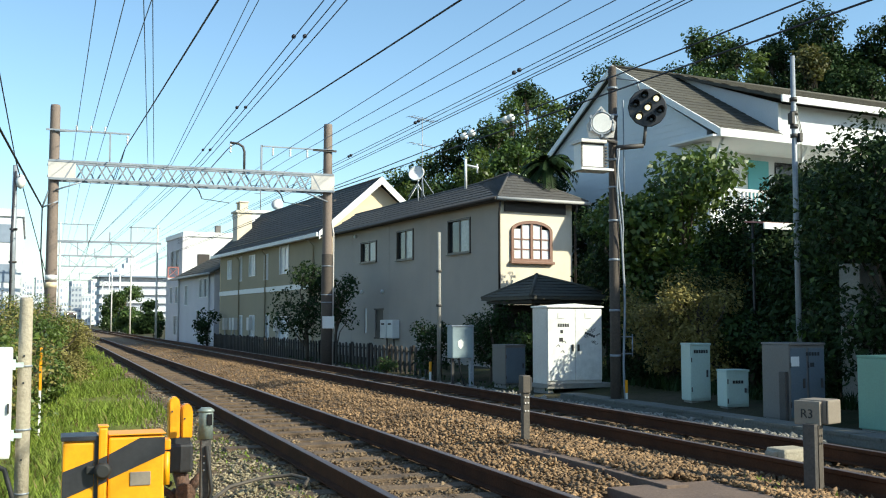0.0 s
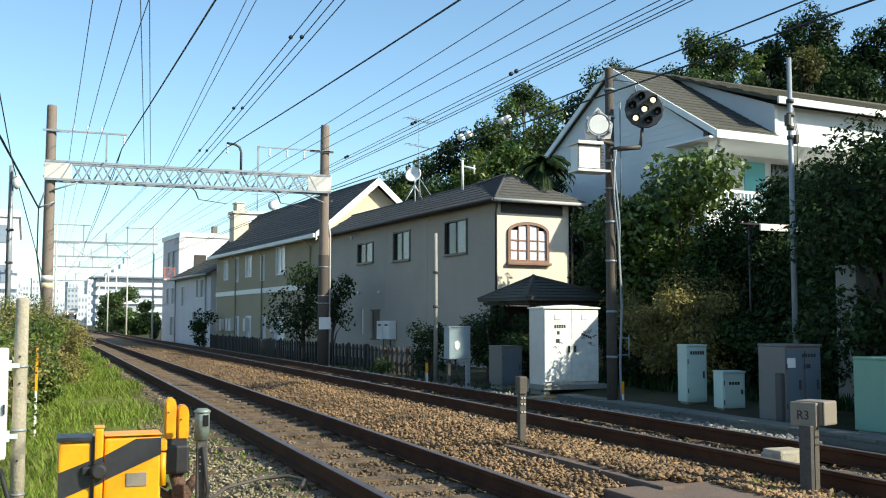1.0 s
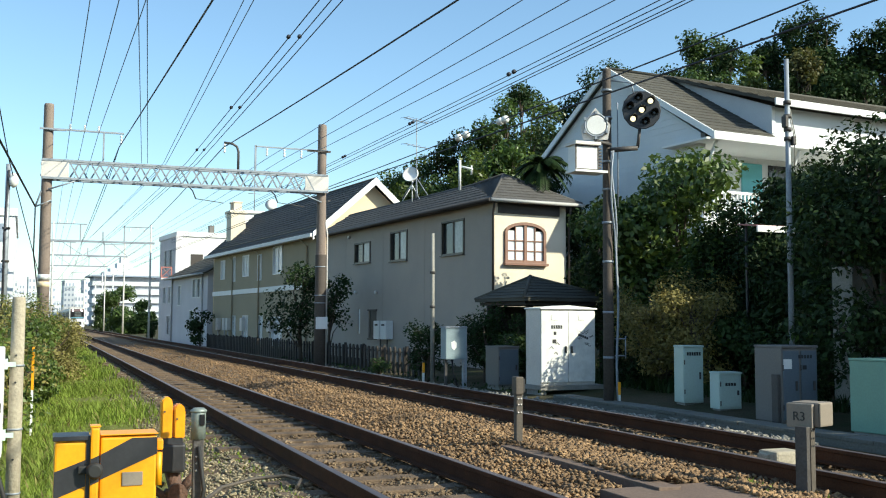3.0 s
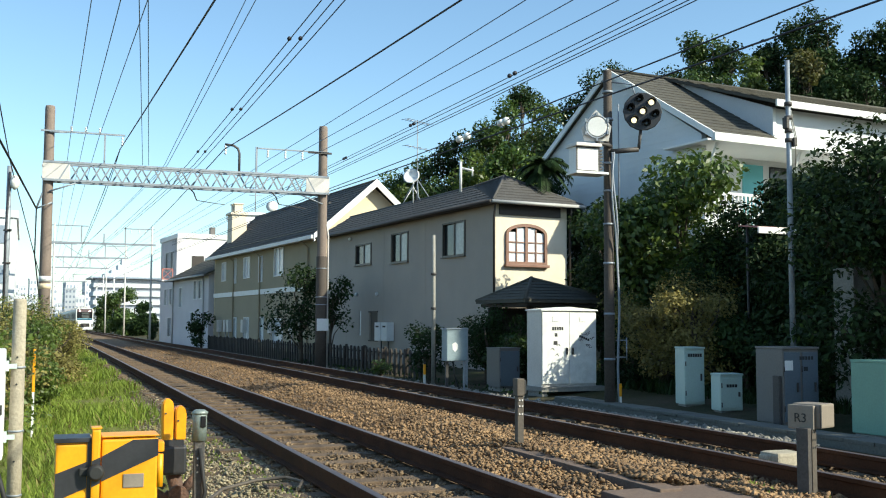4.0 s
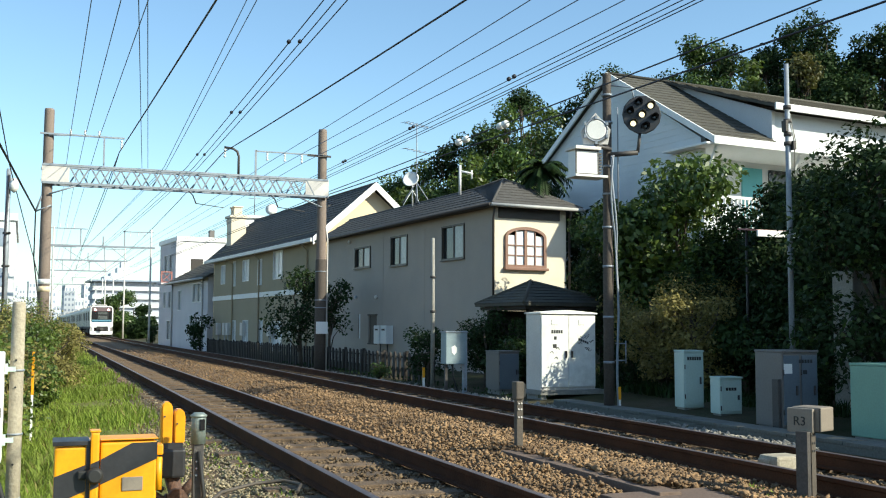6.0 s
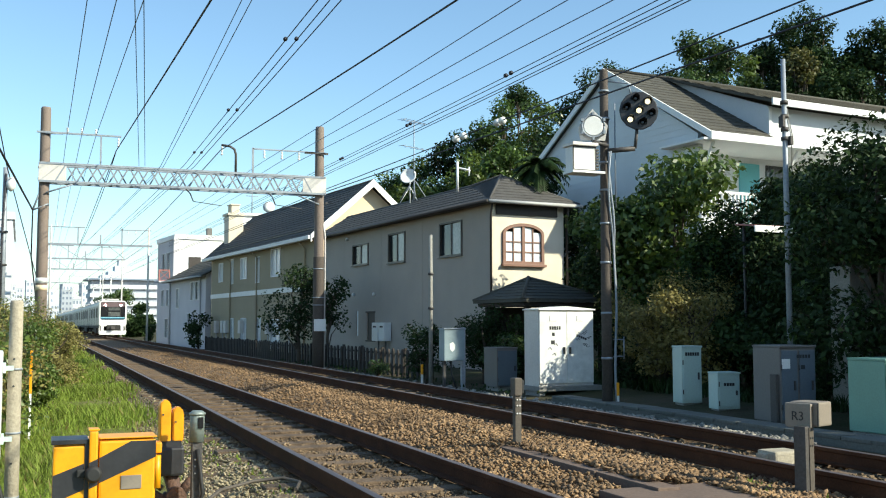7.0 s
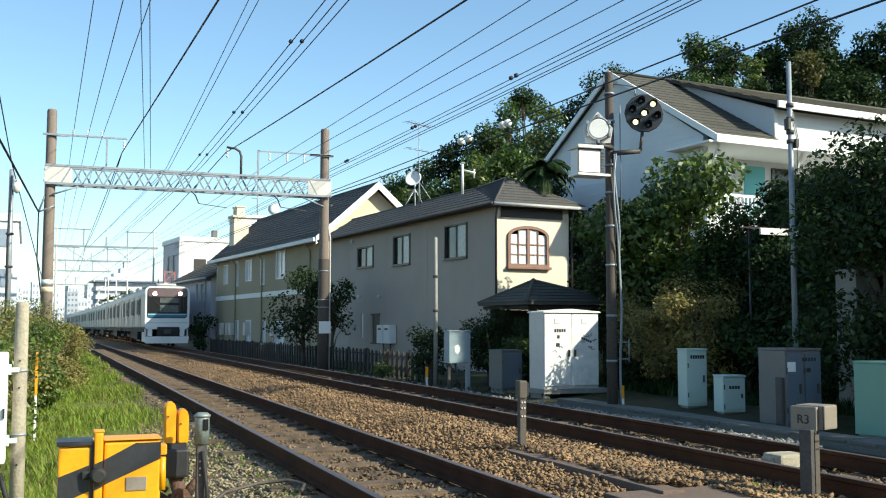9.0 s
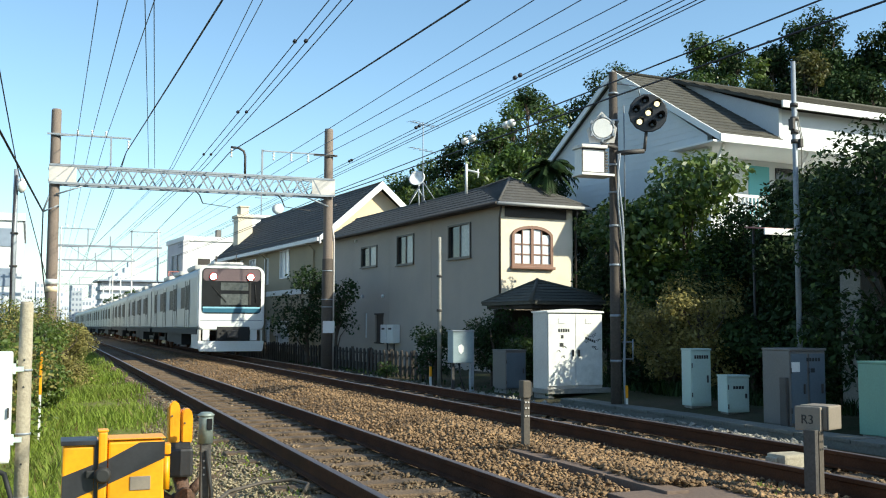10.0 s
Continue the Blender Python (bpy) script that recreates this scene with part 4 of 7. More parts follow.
def town_house(name, m, w, d, z1, ridge, wall, roof, label, windows=()):
    """A plain gabled house with its long side to the line; windows (y0, y1, z0, z1) in that side."""
    h = thing(name, m, label, "house", "houses along the line")
    part("wall", wall_with_holes(d, -0.4, z1, 0.16, list(windows)), M[wall], h)
    for y0, y1, a, b in windows:
        sliding_window(h, y0, y1, a, b, "alu_white", "glass", "curtain", sill=False)
    for y in (0.0, d - 0.16):
        bm = bmesh.new()
        prism(bm, [(0.162, -0.4), (w, -0.4), (w, z1), (w / 2, ridge - 0.1), (0.162, z1)], 0.16, pose(0, y, 0))
        part("gable_wall", bm, M[wall], h)
    part("rear_wall", boxes(((w - 0.16, 0.17, -0.4), (w, d - 0.17, z1))), M[wall], h)
    bm = bmesh.new()
    slab(bm, ((-0.4, -0.4, z1 - 0.2), (-0.4, d + 0.4, z1 - 0.2), (w / 2, d + 0.4, ridge), (w / 2, -0.4, ridge)), 0.1)
    slab(bm, ((w / 2, -0.4, ridge), (w / 2, d + 0.4, ridge), (w + 0.4, d + 0.4, z1 - 0.2), (w + 0.4, -0.4, z1 - 0.2)), 0.1)
    r = part("roof", bm, M[roof], h, "dark gable roof")
    shingles(r, ((-0.4, -0.4, z1 - 0.2), (-0.4, d + 0.4, z1 - 0.2), (w / 2, d + 0.4, ridge), (w / 2, -0.4, ridge)), 10, 20, M[roof], lift=0.03)
    part("gutter", bars((((-0.45, -0.4, z1 - 0.22), (-0.45, d + 0.4, z1 - 0.22)), 0.07)), M["gutter"], h)
    for y in (1.0, d - 0.6):
        part("downpipe", bars((((-0.08, y, z1 - 0.2), (-0.08, y, -0.4)), 0.05)), M["gutter"], h)
    return h


town_house("house", pose(9.35, 63.4, 0, 0, 0, 6), 6, 10.0, 4.35, 6.0, "render_shaded", "roof_brown", "pale two-storey house with brown gable roof, walls toned for shade",
           [(1.6, 2.5, 2.75, 3.9), (2.9, 3.7, 2.75, 3.9), (7.0, 7.8, 2.3, 3.6), (3.6, 4.5, 0.3, 1.9), (0.7, 1.3, 0.3, 1.3)])


def corner_building():
    """Flat-roofed white block: windows in the side to the line, sunlit end with a balcony, clutter on the roof."""
    b = thing("building", pose(9.1, 77.0, 0, 0, 0, 6), "white three-storey flat-roofed building with rooftop clutter", "building", "houses along the line")
    holes = [(1.6, 2.7, 5.2, 6.6), (3.2, 4.3, 5.2, 6.6), (1.8, 2.6, 2.6, 3.8), (3.6, 4.4, 2.6, 3.8), (2.0, 3.0, 0.2, 1.6)]
    part("wall", wall_with_holes(6.0, -0.4, 7.5, 0.2, holes), M["render_shaded"], b, "side wall, lavender shade put into its colour")
    for y0, y1, a, c in holes:
        sliding_window(b, y0, y1, a, c, "alu_white", "dark_trim", "glass", sill=False)
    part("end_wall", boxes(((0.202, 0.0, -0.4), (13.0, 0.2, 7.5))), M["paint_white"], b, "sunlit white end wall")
    part("rear_wall", boxes(((0.202, 5.8, -0.4), (13.0, 6.0, 7.5)), ((12.8, 0.2, -0.4), (13.0, 5.8, 7.5))), M["render_shaded"], b)
    part("roof", boxes(((0.2, 0.2, 7.1), (12.8, 5.8, 7.3))), M["concrete"], b)
    part("parapet", boxes(((-0.1, -0.1, 7.5), (13.1, 0.2, 7.85), 0.02), ((-0.1, 0.2, 7.5), (0.2, 6.1, 7.85), 0.02)), M["paint_white"], b)
    part("corner_fin", boxes(((-0.15, -0.12, -0.4), (0.25, -0.003, 7.5), 0.02)), M["render_shaded"], b)
    part("stair_tower", boxes(((5.2, 1.0, 7.3), (11.5, 5.2, 9.6), 0.03), ((5.0, 0.8, 9.6), (11.7, 5.4, 9.8), 0.02)), M["paint_white"], b, "white rooftop stair tower")
    part("roof_unit", boxes(((2.6, 1.0, 7.3), (3.0, 1.4, 8.5), 0.03), ((4.1, 1.4, 7.3), (4.4, 1.7, 8.9), 0.03)), M["cabinet_grey"], b, "grey rooftop unit")
    part("mast", bars((((6.2, 1.4, 9.8), (6.2, 1.4, 12.2)), 0.04), (((5.5, 1.4, 11.8), (6.9, 1.4, 11.8)), 0.025), (((5.7, 1.4, 11.2), (6.7, 1.4, 11.2)), 0.025)), M["galv"], b)
    part("roof_dish", turned([(0.05, 0), (0.42, 0.1), (0.46, 0.14), (0.05, 0.05)], 20, pose(7.4, 0.9, 10.3, 75, 0, -20)), M["paint_white"], b, "white rooftop dish")
    bal = part("balcony", boxes(((-1.5, -1.6, 4.2), (0.4, -0.003, 4.32))), M["render_shaded"], b, "small corner balcony")
    part("balcony_rail", boxes(((-1.5, -1.6, 5.05), (-0.7, -1.54, 5.13)), ((-1.5, -1.6, 4.32), (-0.7, -1.54, 4.4)), ((-1.5, -1.6, 4.4), (-1.42, -1.54, 5.05)), ((-0.78, -1.6, 4.4), (-0.7, -1.54, 5.05))), M["haze_red"], bal, "faded red balcony rail")
    for x0, x1 in ((-1.45, -0.75), (-0.75, -1.45)):
        part("balcony_bar", bars((((x0, -1.57, 4.4), (x1, -1.57, 5.05)), 0.035), n=4), M["haze_red"], bal)
    part("balcony_door", boxes(((1.0, -0.04, 4.4), (1.9, -0.003, 6.2))), M["dark_trim"], b, "dark balcony door")
    for x in (4.2, 7.0):
        part("end_window", boxes(((x, -0.04, 4.7), (x + 1.2, -0.003, 6.1))), M["glass"], b)


corner_building()


def block(name, m, w, d, h, floors, bays, wall="haze_white", glassy="haze_window", label="", roof_h=0.6):
    """A flat-roofed building with its windows, storey by storey, on the two sides that face the line."""
    b = thing(name, m, label, "building", "distant buildings")
    wl = part("wall", boxes(((0, 0, -0.5), (w, d, h)), ((-0.15, -0.15, h), (w + 0.15, d + 0.15, h + roof_h))), M[wall], b)
    fh = h / floors
    for f in range(floors):
        z = f * fh + fh * 0.35
        for i in range(bays):
            y = d * (i + 0.25) / bays
            part("window", boxes(((-0.06, y, z), (0.02, y + d * 0.5 / bays, z + fh * 0.45))), M[glassy], wl)
            x = w * (i + 0.25) / bays
            part("window", boxes(((x, -0.06, z), (x + w * 0.5 / bays, 0.02, z + fh * 0.45))), M[glassy], wl)
    return b


# balconied white hotel far behind, and a pale town on the skyline
def hotel():
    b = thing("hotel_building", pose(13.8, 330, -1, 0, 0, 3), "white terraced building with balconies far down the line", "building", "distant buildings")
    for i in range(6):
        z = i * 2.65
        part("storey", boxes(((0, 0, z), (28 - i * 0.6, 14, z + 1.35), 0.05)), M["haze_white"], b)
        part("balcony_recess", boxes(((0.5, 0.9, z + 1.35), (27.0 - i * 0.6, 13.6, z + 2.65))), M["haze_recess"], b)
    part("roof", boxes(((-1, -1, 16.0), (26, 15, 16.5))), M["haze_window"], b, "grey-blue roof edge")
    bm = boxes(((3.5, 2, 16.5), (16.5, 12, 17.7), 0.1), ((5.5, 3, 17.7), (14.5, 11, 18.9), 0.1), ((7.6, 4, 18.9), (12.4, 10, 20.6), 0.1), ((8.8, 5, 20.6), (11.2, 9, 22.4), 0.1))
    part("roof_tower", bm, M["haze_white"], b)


hotel()
rng = random.Random(5)
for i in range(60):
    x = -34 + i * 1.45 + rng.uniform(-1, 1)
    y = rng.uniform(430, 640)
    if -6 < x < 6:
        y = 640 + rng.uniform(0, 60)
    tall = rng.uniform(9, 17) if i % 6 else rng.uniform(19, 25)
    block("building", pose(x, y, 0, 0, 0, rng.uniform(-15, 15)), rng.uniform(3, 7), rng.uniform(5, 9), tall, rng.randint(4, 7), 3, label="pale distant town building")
block("building", pose(-15.6, 88, 0, 0, 0, 1), 13.3, 24, 9.6, 3, 5, "siding_white", "haze_window", "white multi-storey building beside the line")


# white posts beside the far line
for x, y, h in ((9.6, 160.0, 8.6), (10.1, 200.0, 10.6), (10.2, 228.0, 9.4)):
    lp = thing("line_post", pose(x, y, -0.4), "thin white post beside the distant line", "post", "far posts")
    part("shaft", turned([(0.11, 0), (0.09, h)], 10), M["paint_white"], lp)
    part("cap", turned([(0.13, h), (0.11, h + 0.12)], 10), M["galv"], lp)


# ---- fence along the gardens ----
def picket_fence():
    f = thing("picket_fence", pose(0, 0, 0), "low dark timber picket fence along the gardens", "fence")
    bm = bmesh.new()
    prism(bm, [(-0.085, 0), (0.085, 0), (0.085, 0.70), (0.05, 0.77), (0, 0.80), (-0.05, 0.77), (-0.085, 0.70)], 0.05)
    bmesh.ops.rotate(bm, verts=bm.verts, cent=(0, 0, 0), matrix=Matrix.Rotation(radians(90), 3, "Z"))
    me = mesh_of("picket", bm, M["timber_dark"])
    x_at = lambda y: 9.62 - 0.016 * (y - 26)
    for i in range(90):
        y = 25.4 + i * 0.4
        ob = new("picket", me)
        ob.parent = f
        ob.matrix_basis = pose(x_at(y), y, -0.34 + random.uniform(-0.02, 0.02), random.uniform(-1.5, 1.5), 0, random.uniform(-3, 3))
    for z in (0.0, 0.32):
        part("fence_rail", bars((((x_at(25.3) + 0.03, 25.3, z), (x_at(61.5) + 0.03, 61.5, z)), 0.03), n=4), M["timber_dark"], f)
    for i in range(19):
        y = 25.4 + i * 2.0
        part("post", boxes(((x_at(y) + 0.02, y - 0.04, -0.4), (x_at(y) + 0.1, y + 0.04, 0.5))), M["timber_dark"], f)


picket_fence()


# ---- concrete cable trough and pads beside the far track ----
trough = thing("cable_trough", pose(0, 0, 0), "grey concrete cable trough with lids beside the track", "cable trough", kind="structure")
lid_mesh = mesh_of("lid", boxes(((-0.21, -0.243, -0.05), (0.21, 0.243, 0.0), 0.008)), M["concrete_shaded"])
for i in range(20):
    y = 7.6 + i * 0.5
    ob = new("lid", lid_mesh)
    ob.parent = trough
    ob.matrix_basis = pose(9.28 + random.uniform(-0.008, 0.008), y, -0.185 + random.uniform(-0.008, 0.006), 0, 0, random.uniform(-0.8, 0.8))
part("trough_side", boxes(((9.08, 7.3, -0.5), (9.13, 17.4, -0.236)), ((9.43, 7.3, -0.5), (9.48, 17.4, -0.236))), M["concrete_shaded"], trough)


# ---- cabinets ----
def marks(parent, bars_list, y=-0.004):
    """Illegible lettering as plain strokes on a front face."""
    for x0, z0, x1, z1 in bars_list:
        part("lettering", boxes(((x0, y - 0.002, z0), (x1, y + 0.003, z1))), M["ink"], parent)


def cabinet(name, m, w, d, h, front, side, label, lid=0.008, feet=True, door_split=False, base=None, handle=True):
    c = thing(name, m, label, "cabinet", "lineside equipment cabinets")
    body = part("body", boxes(((0, 0, 0.06), (w, d, h), 0.012)), M[side], c)
    n = 2 if door_split else 1
    for i in range(n):
        a, b = w * i / n + 0.02, w * (i + 1) / n - 0.02
        door = part("door", boxes(((a, -0.018, 0.10), (b, -0.001, h - 0.04), 0.006)), M[front], c, "cabinet door")
        if handle:
            part("handle", boxes(((b - 0.07, -0.045, h * 0.46), (b - 0.045, -0.018, h * 0.58), 0.004)), M["steel_dark"], door)
        for z in (0.25, 0.75):
            part("hinge", bars((((a - 0.005, -0.02, h * z - 0.04), (a - 0.005, -0.02, h * z + 0.04)), 0.01)), M["steel_dark"], door)
    part("lid", boxes(((-lid, -lid - 0.015, h), (w + lid, d + lid, h + 0.035), 0.01)), M[side], c)
    part("plinth", boxes(((0.03, 0.03, -0.08), (w - 0.03, d - 0.03, 0.06))), M[base or "concrete"], c)
    return c


def white_cabinet():
    c = thing("cabinet", pose(9.50, 18.75, -0.3, 0, 0, 2), "large white two-door steel cabinet, mottled and marked in black", "cabinet", "lineside equipment cabinets")
    w, d, h = 1.30, 0.62, 1.76
    part("body", boxes(((0, 0, 0.2), (w, d, h), 0.01)), M["galv_pale"], c, "pale grey cabinet sides")
    for a, b in ((0.01, w / 2 - 0.004), (w / 2 + 0.004, w - 0.01)):
        door = part("door", boxes(((a, -0.03, 0.26), (b, -0.001, h - 0.03), 0.008)), M["cabinet_white"], c, "white mottled door")
        m0 = (a + b) / 2
        part("label_frame", boxes(((m0 - 0.09, -0.034, h - 0.22), (m0 - 0.085, -0.029, h - 0.12)), ((m0 - 0.09, -0.034, h - 0.225), (m0 + 0.06, -0.029, h - 0.22))), M["ink"], door)
        part("handle", boxes(((w / 2 + (0.05 if a > 0.3 else -0.09), -0.06, 0.86), (w / 2 + (0.09 if a > 0.3 else -0.05), -0.03, 1.0), 0.006)), M["ink"], door, "black latch handle")
    rg = random.Random(3)
    marks(c, [(0.24 + i * 0.055, h - 0.40, 0.28 + i * 0.055, h - 0.33) for i in range(5)] + [(0.30, h - 0.53, 0.36, h - 0.46)] +
          [(0.88 + i * 0.05, h - 0.55 - i * 0.018, 0.92 + i * 0.05, h - 0.50 - i * 0.018) for i in range(5)] + [(0.27, h - 0.70, 0.36, h - 0.62)], -0.033)
    for k in range(9):  # loose painted scrawl
        x0, z0 = 0.78 + rg.uniform(0, 0.36), h - rg.uniform(0.42, 0.74)
        pts = [(x0 + 0.035 * q + rg.uniform(-0.02, 0.02), -0.034, z0 + rg.uniform(-0.03, 0.03)) for q in range(4)]
        part("scrawl", bars((pts, 0.006), n=4), M["ink"], c)
    for x0, z0 in ((0.30, 0.92), (0.20, 0.80), (0.34, 0.72)):
        part("scrawl", bars(([(x0, -0.034, h - z0), (x0 + 0.05, -0.034, h - z0 + 0.04), (x0 + 0.09, -0.034, h - z0 - 0.01)], 0.006), n=4), M["ink"], c)
    part("top", boxes(((-0.03, -0.06, h), (w + 0.03, d + 0.03, h + 0.03), 0.008)), M["paint_white"], c)
    bm = bmesh.new()
    prism(bm, [(-0.03, h + 0.03), (w + 0.03, h + 0.03), (w / 2, h + 0.085)], d + 0.08, pose(0, -0.05, 0))
    part("cover", bm, M["paint_white"], c, "low-pitched white cover")
    part("base_frame", boxes(((-0.03, -0.06, 0.10), (w + 0.2, d, 0.2), 0.01)), M["concrete"], c)
    part("foot", boxes(((0.02, 0.0, -0.05), (0.14, d, 0.10))), M["concrete"], c)
    part("foot", boxes(((w - 0.12, 0.0, -0.05), (w, d, 0.10))), M["concrete"], c)


white_cabinet()
c = cabinet("cabinet", pose(10.39, 15.03, -0.26, 0, 0, -8), 0.38, 0.36, 1.02, "cabinet_pale", "cabinet_pale", "tall pale green steel equipment cabinet")
marks(c, [(0.06 + i * 0.045, 0.88, 0.095 + i * 0.045, 0.94) for i in range(6)], -0.02)
c = cabinet("cabinet", pose(10.32, 13.93, -0.28, 0, 0, -8), 0.40, 0.32, 0.63, "cabinet_pale", "cabinet_pale", "small pale green steel equipment cabinet")
marks(c, [(0.1 + i * 0.05, 0.44, 0.14 + i * 0.05, 0.49) for i in range(4)], -0.02)
c = cabinet("cabinet", pose(9.87, 11.87, -0.3, 0, 0, -2), 0.62, 0.62, 1.13, "cabinet_blue", "cabinet_grey", "broad grey steel cabinet with slate-blue doors", door_split=True)
marks(c, [(0.28 + i * 0.05, 0.98, 0.315 + i * 0.05, 1.03) for i in range(5)] + [(0.35, 0.82, 0.42, 0.88)], -0.02)
part("notice", boxes(((0.02, -0.024, 0.83), (0.16, -0.019, 0.97))), M["paint_white"], c)
part("cable_duct", boxes(((-0.06, 0.02, -0.05), (-0.005, 0.16, 0.75), 0.01)), M["steel_dark"], c)
cabinet("cabinet", pose(10.07, 10.12, -0.3, 0, 0, 4), 0.9, 0.6, 0.99, "cabinet_mint", "cabinet_mint", "mint-green steel equipment cabinet")
cabinet("cabinet", pose(9.52, 20.85, -0.3, 0, 0, 4), 0.52, 0.62, 0.92, "cabinet_blue", "cabinet_grey", "low dark grey steel cabinet in shade")


def post_box():
    p = thing("junction_box", pose(8.78, 21.2, -0.36, 0, 0, 4), "weathered blue-grey junction box on a steel post", "junction box")
    part("box", boxes(((-0.46, -0.12, 0.72), (0.04, 0.16, 1.42), 0.02)), M["cabinet_bluegrey"], p)
    part("hood", boxes(((-0.48, -0.14, 1.42), (0.07, 0.19, 1.45), 0.008)), M["galv"], p)
    part("post", boxes(((0.02, -0.05, 0), (0.10, 0.05, 1.46))), M["galv"], p)
    part("leg", boxes(((-0.42, 0.0, 0), (-0.36, 0.06, 0.72))), M["steel_dark"], p)
    bm = bmesh.new()
    prism(bm, [(-0.32, 0.98), (-0.26, 0.92), (-0.2, 0.98), (-0.19, 1.08), (-0.25, 1.14), (-0.33, 1.1)], 0.004, pose(0, -0.128, 0))
    part("peeled_sticker", bm, M["paint_white"], p, "torn white sticker")
    part("cable", bars((((-0.25, 0, 0.74), (-0.22, -0.02, 0.4), (-0.1, 0.02, 0.1), (0, 0.0, 0.0)), 0.02)), M["rubber"], p)


post_box()


# ---- signal post ----
def signal_post():
    p = thing("railway_signal", pose(9.37, 15.82, -0.35), "seven-lamp round signal on a brown concrete post with cables", "railway signal")
    top = 6.12
    part("post", turned([(0.098, 0), (0.093, 2.0), (0.076, top - 0.03), (0.065, top)], 18), M["pole_dark"], p)
    for z in (0.9, 1.7, 2.6, 3.3, 3.9, 4.4, 5.2, 5.7):
        part("pole_band", turned([(0.100, z), (0.100, z + 0.04)], 18), M["galv"], p)
    # target disc with seven hooded lamps, facing down the line
    hx, hy, hz = 0.46, -0.42, 5.32
    disc = part("target_disc", turned([(0.335, 0.0), (0.35, 0.012), (0.335, 0.024)], 14, pose(0, 0, 0, 90, 0, 0)), M["stripe_black"], p, "black round target disc", pose(hx, hy, hz, 0, 0, -22))
    for r, n in ((0.0, 1), (0.225, 6)):
        for i in range(n):
            a = radians(46) + 2 * math.pi * i / 6
            x, z = r * math.cos(a), r * math.sin(a)
            lit = (n == 1) or i in (0, 3)
            part("lamp", turned([(0.05, 0), (0.048, 0.012), (0.02, 0.022)], 14, pose(x, -0.03, z, 90)), M["lamp_warm" if lit else "glass"], disc, "round signal lens")
            bm = bmesh.new()  # hood: a half tube over the lens
            va, vb = [], []
            for j in range(13):
                b = math.pi * (-0.12 + 1.24 * j / 12)
                ln = 0.05 + 0.13 * max(0.0, math.sin(b))
                va.append(bm.verts.new((x + 0.078 * math.cos(b), -0.02, z + 0.078 * math.sin(b))))
                vb.append(bm.verts.new((x + 0.072 * math.cos(b), -0.02 - ln, z + 0.072 * math.sin(b) - 0.01)))
            for j in range(12):
                bm.faces.new((va[j], va[j + 1], vb[j + 1], vb[j])).smooth = True
            bmesh.ops.solidify(bm, geom=bm.faces[:], thickness=0.008)
            part("hood", bm, M["stripe_black"], disc)
    part("bracket", bars((((0, -0.1, 4.62), (0.45, -0.3, 4.66)), 0.045), (((0.45, -0.3, 4.66), (0.46, -0.36, 5.0)), 0.03), (((0, -0.12, 4.72), (-0.35, -0.2, 4.74)), 0.035)), M["steel_dark"], p)
    part("stay", bars((((0.05, -0.05, 5.9), (0.33, -0.3, 5.83), (0.36, -0.34, 5.62)), 0.014), (((0.16, -0.1, 3.6), (0.16, -0.1, 5.5)), 0.012)), M["galv"], p)
    bm = bmesh.new()
    prism(bm, [(-0.27, -0.02), (0.0, 0.32), (0.27, 0.02), (0.22, -0.25), (-0.22, -0.25)], 0.02, pose(0, 0.06, 0))
    plate = part("back_plate", bm, M["galv_pale"], p, "pale pentagonal lamp plate", pose(-0.34, -0.2, 5.03, 0, 0, -20))
    part("lamp_face", turned([(0.175, 0), (0.175, 0.05), (0.165, 0.058)], 26, pose(0, 0.055, 0, 90)), M["paint_white"], plate, "round white lamp face")
    part("lens_ring", bars(([(0.2 * math.cos(a), 0.01, 0.2 * math.sin(a)) for a in (2 * math.pi * i / 24 for i in range(25))], 0.018)), M["galv"], plate)
    for a in range(6):
        q = radians(30 + 60 * a)
        part("clip", boxes(((-0.02, -0.03, -0.03), (0.02, 0.05, 0.03))), M["galv"], plate, at=pose(0.225 * math.cos(q), 0.01, 0.225 * math.sin(q)))
    part("lamp_arm", bars((((-0.34, -0.14, 4.8), (-0.2, -0.12, 4.72)), 0.03)), M["steel_dark"], p)
    wb = part("lamp_box", boxes(((-0.80, -0.3, 4.20), (-0.36, 0.0, 4.64), 0.015), ((-0.84, -0.36, 4.16), (-0.2, 0.02, 4.20))), M["paint_white"], p, "white metal box on the bracket")
    part("box_roof", boxes(((-0.84, -0.36, 4.64), (-0.33, 0.03, 4.70), 0.01)), M["galv_pale"], wb)
    for q0, q1 in (((-0.815, -0.305, 4.2), (-0.79, -0.298, 4.64)), ((-0.375, -0.305, 4.2), (-0.35, -0.298, 4.64)), ((-0.79, -0.305, 4.615), (-0.375, -0.298, 4.64)), ((-0.79, -0.305, 4.2), (-0.375, -0.298, 4.225))):
        part("door_edge", boxes((q0, q1)), M["steel_dark"], wb)
    for j in range(7):
        part("louvre", boxes(((-0.34, -0.3, 4.24 + j * 0.055), (-0.29, -0.02, 4.27 + j * 0.055))), M["steel_dark"], wb)
    for x0, y0, r in ((0.14, -0.08, 0.02), (0.155, -0.03, 0.014), (0.10, -0.13, 0.016)):
        pts = [(x0 - 0.09 + 0.05 * math.sin(j * 0.9 + x0 * 30), y0 - 0.06, 4.6 - j * 0.35) if j < 5 else (x0 + 0.02 * math.sin(j), y0, 4.6 - j * 0.35) for j in range(14)]
        part("cable", bars((pts, r)), M["galv"] if r > 0.015 else M["rubber"], p)
    for z in (0.95, 1.25):
        part("step_iron", bars((((0.12, -0.02, z), (0.33, -0.03, z)), 0.011)), M["galv"], p)
